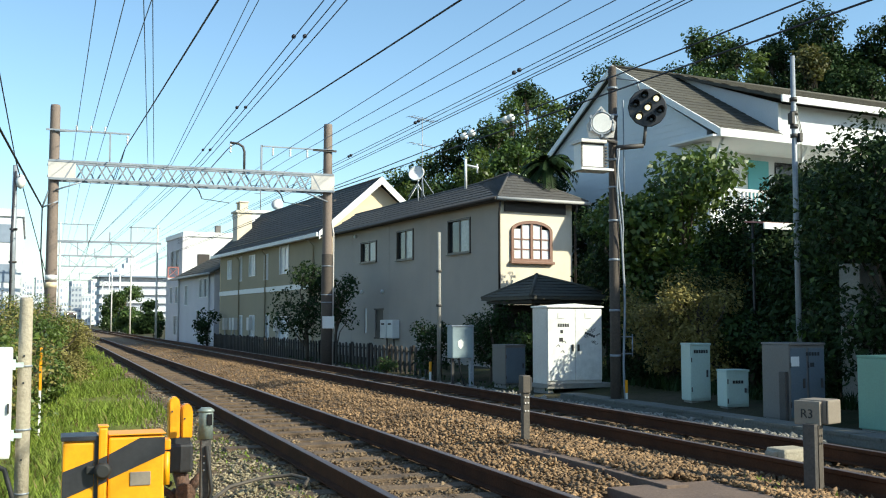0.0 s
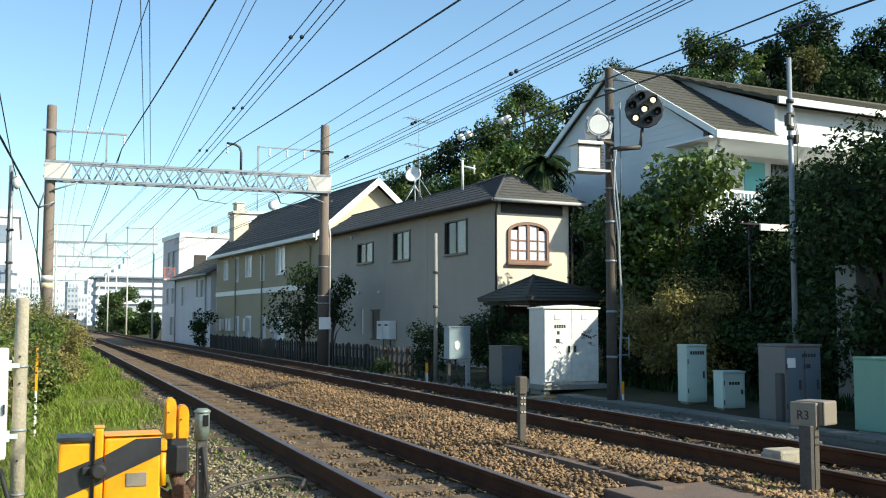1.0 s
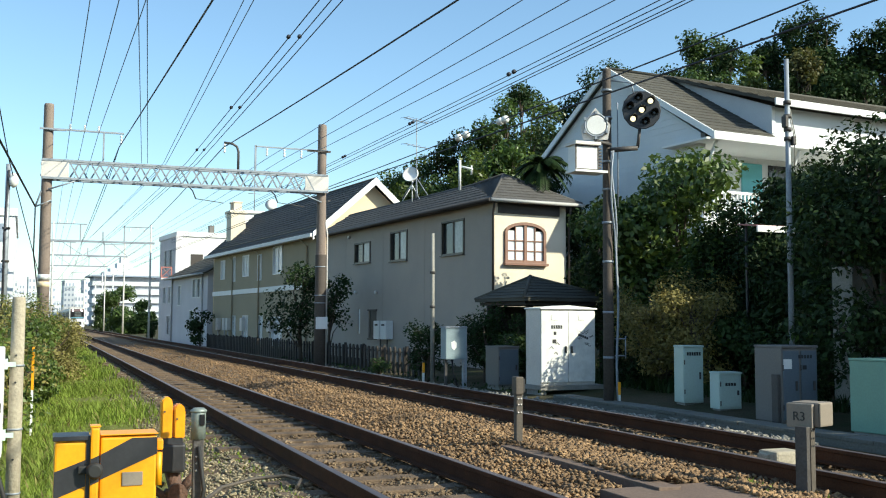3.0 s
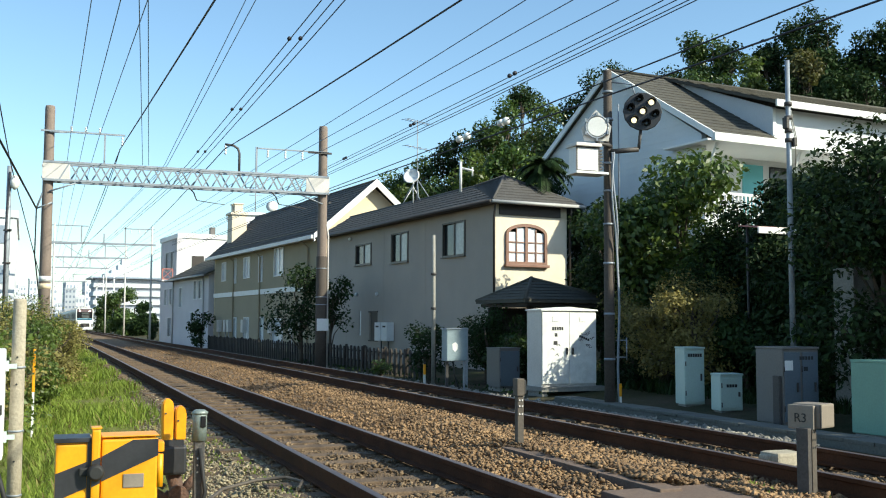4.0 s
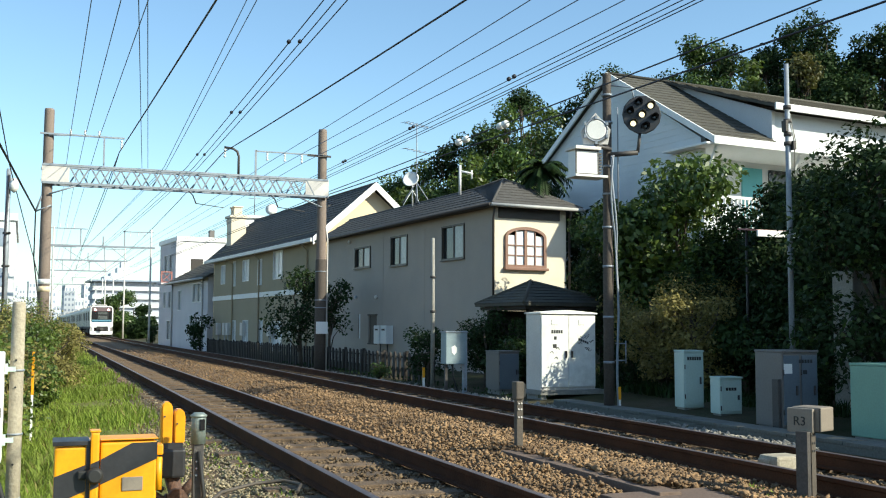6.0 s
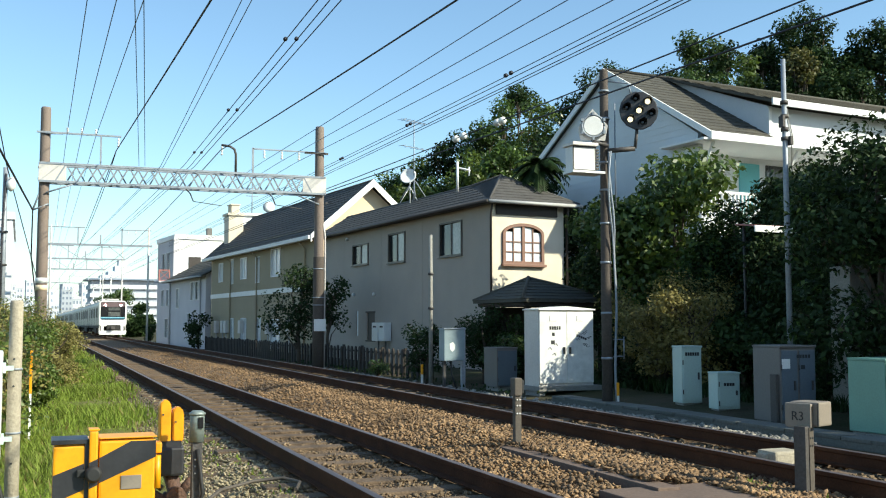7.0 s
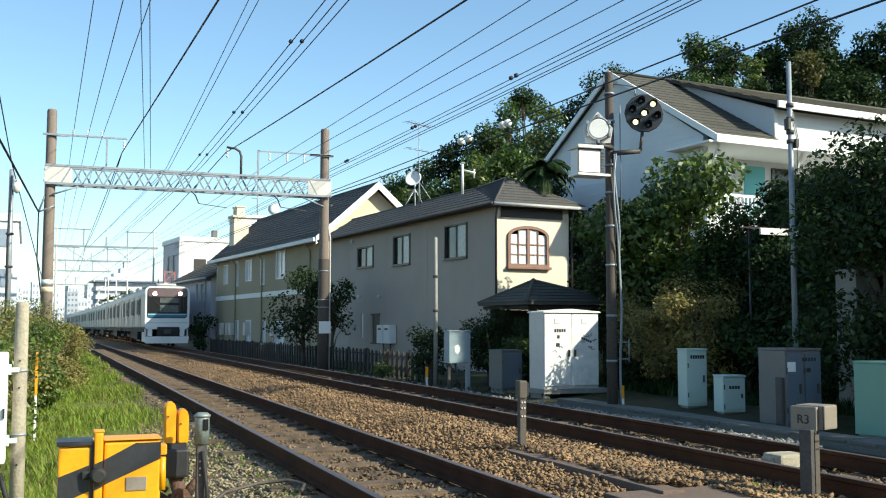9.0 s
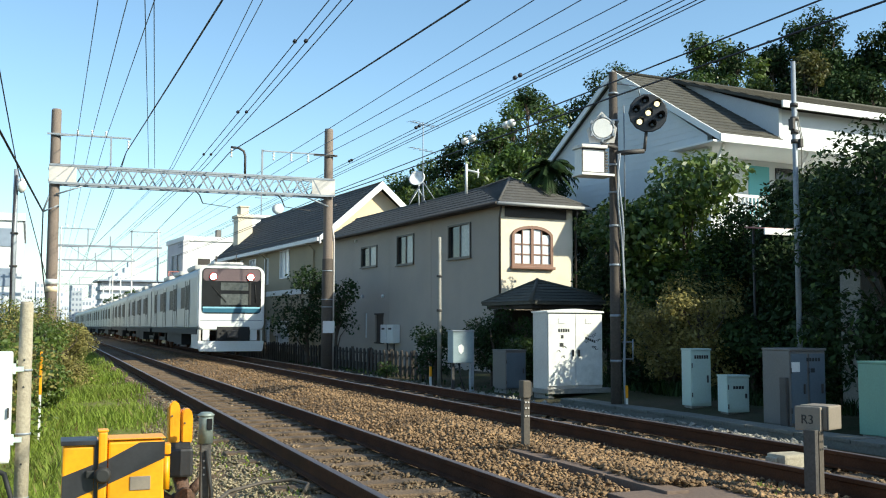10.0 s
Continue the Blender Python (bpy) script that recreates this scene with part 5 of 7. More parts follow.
    part("step_guard", bars((((0.33, -0.03, 0.9), (0.33, -0.03, 1.3)), 0.012)), M["galv"], p)


signal_post()


def slim_pole(m, r, h, label, extras=(), material="galv"):
    p = thing("utility_pole", m, label, "pole")
    part("shaft", turned([(r, 0), (r * 0.95, h * 0.6), (r * 0.8, h)], 14), M[material], p)
    for z in extras:
        part("clamp", turned([(r * 1.35, z), (r * 1.35, z + 0.06)], 14), M["steel_dark"], p)
    return p


tall = slim_pole(pose(10.87, 12.82, -0.27), 0.046, 5.64, "slim pale galvanised pole behind the cabinets", (4.33, 4.48, 4.69, 4.91))
part("cable", bars((((0.03, -0.03, 4.69), (0.22, 0.1, 4.40), (0.55, 0.5, 4.02)), 0.010), (((0.03, -0.03, 4.84), (0.18, 0.1, 4.68), (0.42, 0.3, 4.45)), 0.008)), M["galv_pale"], tall)
part("junction", boxes(((-0.09, -0.07, 4.54), (-0.035, 0.035, 4.72), 0.008)), M["steel_dark"], tall)
part("junction", boxes(((0.035, -0.09, 4.26), (0.095, 0.015, 4.40), 0.008)), M["steel_dark"], tall)
slim_pole(pose(8.96, 23.55, -0.36), 0.052, 3.75, "thin weathered grey pole beside the track", (1.9, 2.75), "concrete")
stay = slim_pole(pose(-1.12, 33.5, -0.45), 0.085, 6.4, "dark slim pole with oval lamp beside the line", (2.0, 3.4, 4.4))
part("lamp", turned([(0.02, -0.24), (0.13, -0.14), (0.15, 0.02), (0.08, 0.2)], 14, pose(0.16, -0.1, 5.9)), M["paint_white"], stay, "white oval lamp")
part("conduit", bars((((-0.02, -0.12, 0.3), (-0.05, -0.13, 4.2), (0.02, -0.12, 6.2)), 0.035)), M["wire"], stay)


# ---- posts and small things on the ballast ----
def marker_post():
    p = thing("track_sensor_post", pose(4.56, 9.5, -0.26), "grey steel post with a small box head", "post", "posts between the tracks")
    part("post", boxes(((-0.036, -0.035, 0.05), (0.034, 0.035, 0.70), 0.006)), M["post_grey"], p)
    part("head", boxes(((-0.05, -0.055, 0.70), (0.036, 0.055, 0.88), 0.012)), M["post_grey"], p)
    part("sensor", boxes(((0.036, -0.04, 0.72), (0.062, 0.04, 0.86), 0.008)), M["rubber"], p)
    part("base_plate", boxes(((-0.11, -0.1, 0.03), (0.11, 0.1, 0.055), 0.004)), M["rust"], p)
    for x in (-0.016, 0.014):
        for z in (0.52, 0.6, 0.66):
            part("bolt", turned([(0.009, 0), (0.009, 0.01)], 8, pose(x, -0.036, z, 90)), M["galv_pale"], p)
    return p


marker_post()


def sign_post():
    p = thing("sign_post", pose(5.56, 6.45, -0.26, 0, 0, 20), "beige enamel box sign reading R3 on a perforated post", "sign post", "posts between the tracks")
    part("post", boxes(((-0.03, -0.045, 0), (0.08, 0.055, 0.63), 0.006)), M["steel_dark"], p)
    part("post_face", boxes(((0.02, -0.052, 0.0), (0.085, -0.045, 0.62))), M["post_grey"], p)
    for z in (0.48, 0.54, 0.6):
        for x in (0.035, 0.065):
            part("hole", turned([(0.009, 0), (0.009, 0.004)], 8, pose(x, -0.0525, z, 90)), M["ink"], p)
    s = part("sign_box", boxes(((0.07, -0.10, 0.625), (0.29, 0.14, 0.815), 0.015), ((0.03, -0.06, 0.615), (0.068, 0.16, 0.805), 0.01)), M["beige_box"], p, "beige enamel box")
    part("seam", boxes(((0.062, -0.106, 0.63), (0.078, -0.098, 0.81))), M["ink"], s)
    cu = bpy.data.curves.new("writing", "FONT")
    cu.body, cu.size, cu.extrude, cu.align_x = "R3", 0.10, 0.002, "CENTER"
    t = new("writing", cu)
    t.parent = s
    t.matrix_basis = Matrix.Translation((0.028, 0.05, 0.672)) @ Matrix(((0, 0, -1, 0), (-1, 0, 0, 0), (0, 1, 0, 0), (0, 0, 0, 1)))
    cu.materials.append(M["ink"])
    return p


sign_post()
tagged(part("track_box", boxes(((6.45, 7.85, -0.20), (6.78, 8.12, -0.03), 0.03), ((6.42, 7.95, -0.2), (6.5, 8.1, -0.06), 0.02)), M["post_cream"]), "cream painted equipment box between the rails", "equipment box")
board = thing("duct_board", pose(0, 0, 0), "worn brown timber duct lying between the tracks", "duct board")
for i in range(3):
    y0 = 6.7 + i * 0.95
    part("plank", boxes(((4.40 - 0.01 * i, y0, -0.2), (4.60 - 0.01 * i, y0 + 0.94, -0.075 + 0.004 * (i % 2)), 0.008)), M["plank"], board)
deck = thing("crossing_deck", pose(0, 0, 0), "worn brown panels of a level-crossing deck between the tracks", "crossing deck", kind="structure")
for i in range(5):
    part("panel", boxes(((4.02, 6.15 - i * 0.8, -0.2), (5.05, 6.94 - i * 0.8, -0.10 + 0.004 * (i % 2)), 0.01)), M["plank"], deck)
for i in range(5):
    part("panel", boxes(((2.42, 3.2 - i * 0.8, -0.2), (3.3, 3.99 - i * 0.8, -0.03), 0.01)), M["plank"], deck)


def yellow_peg(x, y, h=0.5, w=0.025):
    p = thing("marker_peg", pose(x, y, -0.36), "white marker peg with yellow top beside the track", "marker peg", "marker pegs")
    part("stem", boxes(((-w, -w * 0.8, 0), (w, w * 0.8, h * 0.55))), M["paint_white"], p)
    part("tip", boxes(((-w - 0.002, -w * 0.8 - 0.002, h * 0.55), (w + 0.002, w * 0.8 + 0.002, h), 0.004)), M["yellow"], p)


yellow_peg(9.5, 15.7, 0.5)
yellow_peg(8.75, 23.6, 0.55)
yellow_peg(8.9, 34.0, 0.5)
yellow_peg(-0.1, 13.9, 1.2, 0.014)


# ---- level-crossing gear by the camera ----
def gate_machine():
    g = thing("crossing_gate_machine", pose(0.08, 5.95, -0.36), "yellow and black striped level-crossing gate machine", "gate machine")
    w, d, h = 0.53, 0.2, 0.90
    part("body", boxes(((0, 0, 0.0), (w, d, h), 0.025)), M["yellow"], g, "yellow enamelled casing")
    door = part("door", boxes(((0.0, -0.03, 0.12), (0.175, 0.0, h - 0.03), 0.012)), M["yellow"], g)
    part("front_cover", boxes(((0.235, -0.035, 0.1), (w + 0.005, 0.0, h - 0.008), 0.014)), M["yellow"], g)
    part("lid_edge", boxes(((-0.01, -0.04, h - 0.02), (0.18, d, h + 0.004), 0.003)), M["stripe_black"], g)
    part("lid_edge", boxes(((0.235, -0.04, h + 0.002), (w + 0.01, d, h + 0.008), 0.003)), M["yellow"], g)
    part("centre_strap", boxes(((0.182, -0.06, 0.05), (0.228, 0.0, h + 0.05), 0.012)), M["yellow"], g, "yellow raised centre strap")
    part("strap_cap", boxes(((0.178, -0.062, h + 0.05), (0.234, 0.05, h + 0.06), 0.004)), M["yellow"], g)
    part("strap_groove", boxes(((0.162, -0.036, 0.05), (0.181, -0.004, h - 0.02))), M["stripe_black"], g)

    def band(name, pts, y):
        bm = bmesh.new()
        prism(bm, pts, 0.006, pose(0, y, 0))
        part(name, bm, M["stripe_black"], g, "black diagonal stripe")

    band("stripe", [(0.0, 0.57), (0.0, 0.715), (0.16, 0.775), (0.16, 0.635)], -0.035)
    band("stripe", [(0.236, 0.665), (0.236, 0.80), (0.40, 0.885), (0.534, 0.885), (0.534, 0.795)], -0.040)
    band("stripe", [(0.183, 0.64), (0.183, 0.78), (0.228, 0.80), (0.228, 0.66)], -0.065)
    part("lock", turned([(0.045, 0), (0.045, 0.03), (0.03, 0.045)], 16, pose(0.205, -0.062, 0.72, 90)), M["rubber"], g, "round black lock boss")
    part("latch", boxes(((0.12, -0.06, 0.70), (0.175, -0.03, 0.745), 0.008)), M["rubber"], g)
    part("nameplate", boxes(((0.35, -0.042, 0.625), (0.46, -0.034, 0.70), 0.004)), M["beige_box"], g, "small blank grey nameplate")
    for z in (0.3, 0.84):
        part("side_lug", boxes(((w, -0.02, z - 0.03), (w + 0.04, 0.08, z + 0.03), 0.01)), M["yellow"], g)
    part("hinge", bars((((0.545, -0.02, 0.62), (0.545, -0.02, 0.8)), 0.02)), M["yellow"], g)


gate_machine()


def beacon():
    b = thing("crossing_beacon", pose(0.75, 6.42, -0.36), "twin yellow hooded beacon on a dark iron stand", "beacon")
    for x, z1 in ((-0.035, 1.075), (0.04, 1.03)):
        bm = bmesh.new()
        pts = [(-0.032, 0.82), (0.032, 0.82), (0.034, z1 - 0.04), (0.02, z1 - 0.008), (0.0, z1), (-0.02, z1 - 0.006), (-0.034, z1 - 0.03)]
        prism(bm, pts, 0.10, pose(x, -0.05, 0))
        bmesh.ops.bevel(bm, geom=bm.edges[:], offset=0.008, segments=2, affect="EDGES")
        hood = part("hood", bm, M["yellow"], b, "yellow plastic hood")
        part("bolt", turned([(0.006, 0), (0.006, 0.008)], 8, pose(x - 0.015, -0.05, z1 - 0.09, 90)), M["steel_dark"], hood)
    part("housing", boxes(((-0.085, -0.08, 0.62), (0.075, 0.07, 0.79), 0.015), ((-0.06, -0.05, 0.79), (0.06, 0.05, 0.825))), M["stripe_black"], b)
    part("arm", bars((((0.0, 0.0, 0.64), (0.05, -0.02, 0.45), (0.0, -0.05, 0.2), (0.0, 0.0, 0.0)), 0.045), (((0.05, -0.02, 0.5), (0.16, -0.03, 0.62)), 0.03), (((-0.1, -0.03, 0.52), (0.1, -0.06, 0.4)), 0.025)), M["rust"], b, "rusted iron crank arm")
    part("crank", turned([(0.06, -0.03), (0.06, 0.03)], 14, pose(0.03, -0.09, 0.5, 90)), M["rust"], b)
    part("rod", bars((((-0.14, -0.02, 0.36), (-0.02, -0.04, 0.52)), 0.016), (((-0.05, -0.06, 0.55), (-0.13, -0.06, 0.6)), 0.02)), M["steel_dark"], b)


beacon()


def camera_device():
    p = thing("detector_post", pose(0.872, 6.16, -0.36), "grey-green hooded detector on a drilled steel post", "detector")
    part("post", boxes(((-0.03, -0.03, 0), (0.03, 0.03, 0.86), 0.004)), M["steel_dark"], p)
    bm = turned([(0.043, 0.84), (0.043, 0.99), (0.036, 1.01), (0.0, 1.015)], 18)
    part("hood", bm, M["dev_grey"], p, "grey-green domed hood")
    part("window", boxes(((0.0, -0.05, 0.92), (0.03, -0.036, 0.985), 0.004)), M["train_black"], p)
    part("collar", turned([(0.047, 0.995), (0.05, 1.005), (0.03, 1.02)], 18), M["dev_grey"], p)
    for x in (-0.012, 0.014):
        for z in (0.66, 0.7, 0.74):
            part("bolt", turned([(0.006, 0), (0.005, 0.006)], 8, pose(x, -0.03, z, 90)), M["galv_pale"], p)
    part("cable", bars((((0.0, -0.04, 0.8), (0.03, -0.06, 0.55), (-0.02, -0.05, 0.3), (0.0, 0, 0.02)), 0.012)), M["rubber"], p)


camera_device()


def left_post():
    p = thing("concrete_post", pose(-0.145, 7.03, -0.4), "weathered round concrete post beside the grass", "post")
    part("post", turned([(0.045, 0), (0.0425, 1.0), (0.040, 1.70), (0.036, 1.72)], 18), M["post_cream"], p)
    for z in (0.16, 0.48, 0.88, 1.28):
        part("wire_band", turned([(0.047, z), (0.047, z + 0.012)], 18), M["galv"], p)
    for z in (1.18, 1.35, 0.7):
        part("bolt_hole", turned([(0.007, 0), (0.007, 0.006)], 8, pose(-0.005, -0.043, z, 90)), M["ink"], p)
    b = thing("equipment_box", pose(-0.60, 6.98, -0.4), "white enamelled box clamped to the concrete post", "equipment box")
    part("body", boxes(((0, -0.1, 0.72), (0.385, 0.12, 1.405), 0.015)), M["cabinet_white"], b)
    part("leg", boxes(((0.05, -0.03, 0.0), (0.1, 0.03, 0.72)), ((0.25, -0.03, 0.0), (0.3, 0.03, 0.72))), M["galv"], b)
    for z in (1.28, 0.84):
        part("clamp", boxes(((0.386, -0.03, z), (0.45, -0.01, z + 0.03)), ((0.386, -0.045, z - 0.015), (0.404, 0.0, z + 0.05))), M["cabinet_pale"], b)
    part("latch", boxes(((0.365, -0.115, 1.0), (0.375, -0.1, 1.06))), M["ink"], b)
    part("cable", bars((((0.2, -0.05, 0.73), (0.36, -0.12, 0.66), (0.42, -0.12, 0.45), (0.38, -0.1, 0.1), (0.35, -0.05, 0.0)), 0.018)), M["rubber"], b)


left_post()
tagged(part("ground_cable", bars(([(0.95, 7.2, -0.3), (1.12, 7.8, -0.19), (1.36, 8.25, -0.14), (1.66, 8.45, -0.115), (1.9, 8.42, -0.10), (1.99, 8.22, -0.11), (1.92, 8.05, -0.14)], 0.015), n=8), M["post_grey"]), "dark grey cable looped over the ballast shoulder", "cable")


# ---- roof things ----
def antenna(m, h=3.2):
    a = thing("television_antenna", m, "thin television antenna mast on a roof stand", "antenna")
    part("mast", bars((((0, 0, 0), (0, 0, h)), 0.02)), M["galv"], a)
    for z, n, l in ((h - 0.05, 7, 0.9), (h - 1.0, 5, 0.7)):
        boom = part("boom", bars((((-0.7, 0, z), (0.7, 0, z)), 0.013)), M["galv"], a)
        for i in range(n):
            x = -0.65 + 1.3 * i / (n - 1)
            part("element", bars((((x, -l / 4, z), (x, l / 4, z)), 0.008)), M["galv"], boom)
    for k in range(4):
        b = math.pi / 4 + k * math.pi / 2
        part("stand_leg", bars((((0.5 * math.cos(b), 0.5 * math.sin(b), 0.0), (0, 0, 0.75)), 0.02)), M["galv"], a)


antenna(pose(12.4, 34.3, 5.65, 0, 0, 30), 2.9)
dish = thing("satellite_dish", pose(12.22, 34.4, 5.55), "white satellite dish on a roof stand", "satellite dish")
part("reflector", turned([(0.02, -0.06), (0.16, -0.035), (0.25, 0.02), (0.30, 0.06), (0.305, 0.065), (0.245, 0.035), (0.16, -0.02), (0.01, -0.045)], 26, pose(0, 0, 0.95, 68, 0, -35)), M["paint_white"], dish)
part("mast", bars((((0.1, 0.1, 0.0), (0.1, 0.1, 0.9)), 0.025), (((-0.3, 0, 0), (0.1, 0.1, 0.6)), 0.015), (((0.4, 0, 0), (0.1, 0.1, 0.6)), 0.015)), M["alu_white"], dish)
vent = thing("roof_vent_pipe", pose(12.7, 30.9, 5.55), "white bracket pipe on the grey house's roof", "pipe")
part("riser", bars((((0, 0, 0), (0, 0, 1.0)), 0.045)), M["alu_white"], vent)
part("arm", bars((((0, 0, 0.8), (0.4, 0, 0.74), (0.46, 0, 0.72)), 0.035), (((0.42, 0, 0.55), (0.42, 0, 0.85)), 0.03)), M["alu_white"], vent)
awning = thing("awning", pose(13.4, 16.4, 1.76), "small white-edged awning with a faded red sheet among ivy", "awning")
bm = bmesh.new()
slab(bm, ((-0.55, -0.3, 1.34), (0.45, -0.3, 1.34), (0.5, 0.35, 1.42), (-0.5, 0.35, 1.42)), 0.03)
part("sheet", bm, M["haze_red"], awning, "faded red sheet")
part("fascia", boxes(((-0.55, -0.34, 1.20), (0.45, -0.3, 1.33), 0.006)), M["paint_white"], awning)
part("post", bars((((-0.4, 0.2, -2.1), (-0.4, 0.2, 1.42)), 0.03), (((0.35, 0.2, -2.1), (0.35, 0.2, 1.42)), 0.03)), M["steel_dark"], awning)

# insulator beads on the feeder bundles, white discs on the signal wires, pull-off bracket at the left
def bead(x, y, z, r, material, label):
    tagged(part("line_insulator", turned([(r * 0.3, -r), (r, -r * 0.5), (r, r * 0.5), (r * 0.3, r)], 14, pose(x, y, z, 90)), M[material]), label, "insulator", "line insulators")


def on_run(x, z33, yn, zn, y):
    return (x, y, z33 + (zn - z33) / (yn - 33.0) * (y - 33.0))


for y in (18.4, 24.6, 30.5):
    bead(*on_run(4.1, 6.22, 15.91, 6.52, y), 0.04, "wire", "dark bead spacer on a feeder bundle")
    bead(*on_run(4.31, 6.23, 15.92, 6.55, y), 0.04, "wire", "dark bead spacer on a feeder bundle")
for y in (18.5, 24.6, 31.0):
    for k in (0, 0.25):
        bead(*on_run(8.79, 6.48, 13.41, 6.22, y + k), 0.045, "wire", "dark bead spacer on a feeder bundle")
for y in (21.5, 21.05, 19.2, 18.95):
    bead(*on_run(8.80, 5.68, 10.16, 5.2, y), 0.08, "porcelain", "white porcelain disc on a signal wire")
br = Vector((-0.32, 32.9, 4.62))
wire([(-2.4, -2.0, 5.45), br], 0.026, 0.0, "wire")
wire([(-1.33, 4.0, 7.8), (-1.07, 32.28, 5.9), (0.1, 45.02, 1.98), (0.4, 48.0, 1.0)], 0.016, 0.05, "wire")
wire([br, (-0.33, 33.2, 3.23), (-0.18, 34.38, 2.05), (-0.05, 35.3, 1.0)], 0.022, 0.0, "wire")
tagged(part("pull_off_bracket", bars(((br, (-0.02, 33.0, 5.55)), 0.03), ((br, (0.12, 32.85, 4.82)), 0.025)), M["galv"]), "steel pull-off bracket on the gantry pole", "bracket")
wire([(-0.65, -5.0, 5.65), (2.74, 33.0, 6.14)], 0.008, 0.0, "wire_pale")
wire([(-0.58, -5.0, 5.65), (2.92, 33.0, 6.15)], 0.008, 0.0, "wire_pale")
wire([(2.05, 33.0, 6.6), (2.0, 38.5, 6.1), (1.9, 60.0, 5.6), (2.2, 84.0, 5.5)], 0.012, 0.3, "wire")


# ---- plants ----
def leaf_mesh(name, lobes, n, size, material, seed, shell=0.5, droop=0.0, slim=0.55):
    """Many small leaves spread through rounded lobes (x, y, z, rx, ry, rz)."""
    rg = np.random.default_rng(seed)
    lb = np.array(lobes, float)
    wgt = (lb[:, 3] * lb[:, 4] * lb[:, 5]) ** (2 / 3)
    pick = rg.choice(len(lb), n, p=wgt / wgt.sum())
    d = rg.normal(size=(n, 3))
    d /= np.linalg.norm(d, axis=1)[:, None]
    rad = shell + (1.06 - shell) * rg.random(n) ** 0.7
    rad *= 1 + 0.22 * np.sin(d[:, 0] * 5 + pick) * np.cos(d[:, 2] * 4 + pick * 2)
    p = lb[pick, :3] + d * lb[pick, 3:] * rad[:, None]
    nrm = d * 0.6 + rg.normal(size=(n, 3)) * 0.7 + np.array([0, 0, 0.5])
    nrm /= np.linalg.norm(nrm, axis=1)[:, None]
    t = np.cross(nrm, rg.normal(size=(n, 3)))
    t /= np.linalg.norm(t, axis=1)[:, None]
    t[:, 2] -= droop
    b = np.cross(nrm, t)
    s = (size * (0.6 + 0.8 * rg.random(n)))[:, None]
    v = np.stack([p - t * s * 0.5, p + b * s * slim * 0.5 + nrm * s * 0.08, p + t * s * 0.55, p - b * s * slim * 0.5 + nrm * s * 0.08], 1).reshape(-1, 3)
    me = bpy.data.meshes.new(name)
    me.vertices.add(4 * n)
    me.vertices.foreach_set("co", v.ravel())
    me.loops.add(4 * n)
    me.loops.foreach_set("vertex_index", np.arange(4 * n))
    me.polygons.add(n)
    me.polygons.foreach_set("loop_start", np.arange(0, 4 * n, 4))
    me.update(calc_edges=True)
    me.materials.append(M[material])
    return me


def tree(name, x, y, height, lobes, n, size, material, label, category="tree", seed=1, trunk=0.16, shell=0.5, group="", extra=None, droop=0.0):
    """Lobes are given relative to the foot of the trunk."""
    base = ground_z(x, y) - 0.1
    t = thing(name, pose(x, y, base), label, category, group)
    rg = random.Random(seed)
    bm = bmesh.new()
    pts = [(0, 0, 0)]
    for i in range(1, 6):
        pts.append((rg.uniform(-0.12, 0.12) * i * trunk * 2, rg.uniform(-0.12, 0.12) * i * trunk * 2, height * 0.8 * i / 5))
    tube(bm, pts, trunk, 8, r_end=trunk * 0.3)
    part("trunk", bm, M["bark"], t)
    bm = bmesh.new()
    for cx, cy, cz, rx, ry, rz in lobes:
        k = min(max(int(cz / max(height, 0.1) * 4), 1), 4)
        a = Vector(pts[k])
        e = Vector((cx, cy, cz))
        mid = a.lerp(e, 0.5) + Vector((rg.uniform(-0.2, 0.2), rg.uniform(-0.2, 0.2), 0.1))
        tube(bm, [a, mid, e], trunk * 0.4, 5, r_end=trunk * 0.08)
        for _ in range(4):
            f = e + Vector((rg.uniform(-1, 1) * rx, rg.uniform(-1, 1) * ry, rg.uniform(-0.6, 1) * rz)) * 0.75
            tube(bm, [mid.lerp(e, 0.6), f], trunk * 0.14, 4, r_end=trunk * 0.03)
    part("bough", bm, M["bark"], t)
    crown = new("crown", leaf_mesh("crown", lobes, n, size, material, seed, shell, droop))
    crown.parent = t
    tagged(crown, kind="stuff")
    # Outer leaves in a lighter colour stand in for sunlit tips.
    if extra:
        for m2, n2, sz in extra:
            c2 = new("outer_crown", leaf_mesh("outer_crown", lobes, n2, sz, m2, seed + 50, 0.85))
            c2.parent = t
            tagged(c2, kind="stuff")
    return t


def lobed(rg, h0, h1, r, n, squash=0.8, cone=0.0):
    out = []
    for i in range(n):
        f = rg.random()
        k = (1 - cone * f)
        a, q = rg.uniform(0, 6.28), r * 0.75 * math.sqrt(rg.random()) * k
        s = r * rg.uniform(0.38, 0.6) * (0.5 + 0.5 * k)
        out.append((q * math.cos(a), q * math.sin(a), h0 + (h1 - h0) * f, s, s, s * squash))
    return out


def at_view(px, depth):
    """Ground place seen at the heading of picture column px of the first pose, at that depth."""
    k = (px - 784) / 1800.0
    s, c = math.sin(radians(21.057)), math.cos(radians(21.057))
    return depth * (s + k * c), depth * (c - k * s)


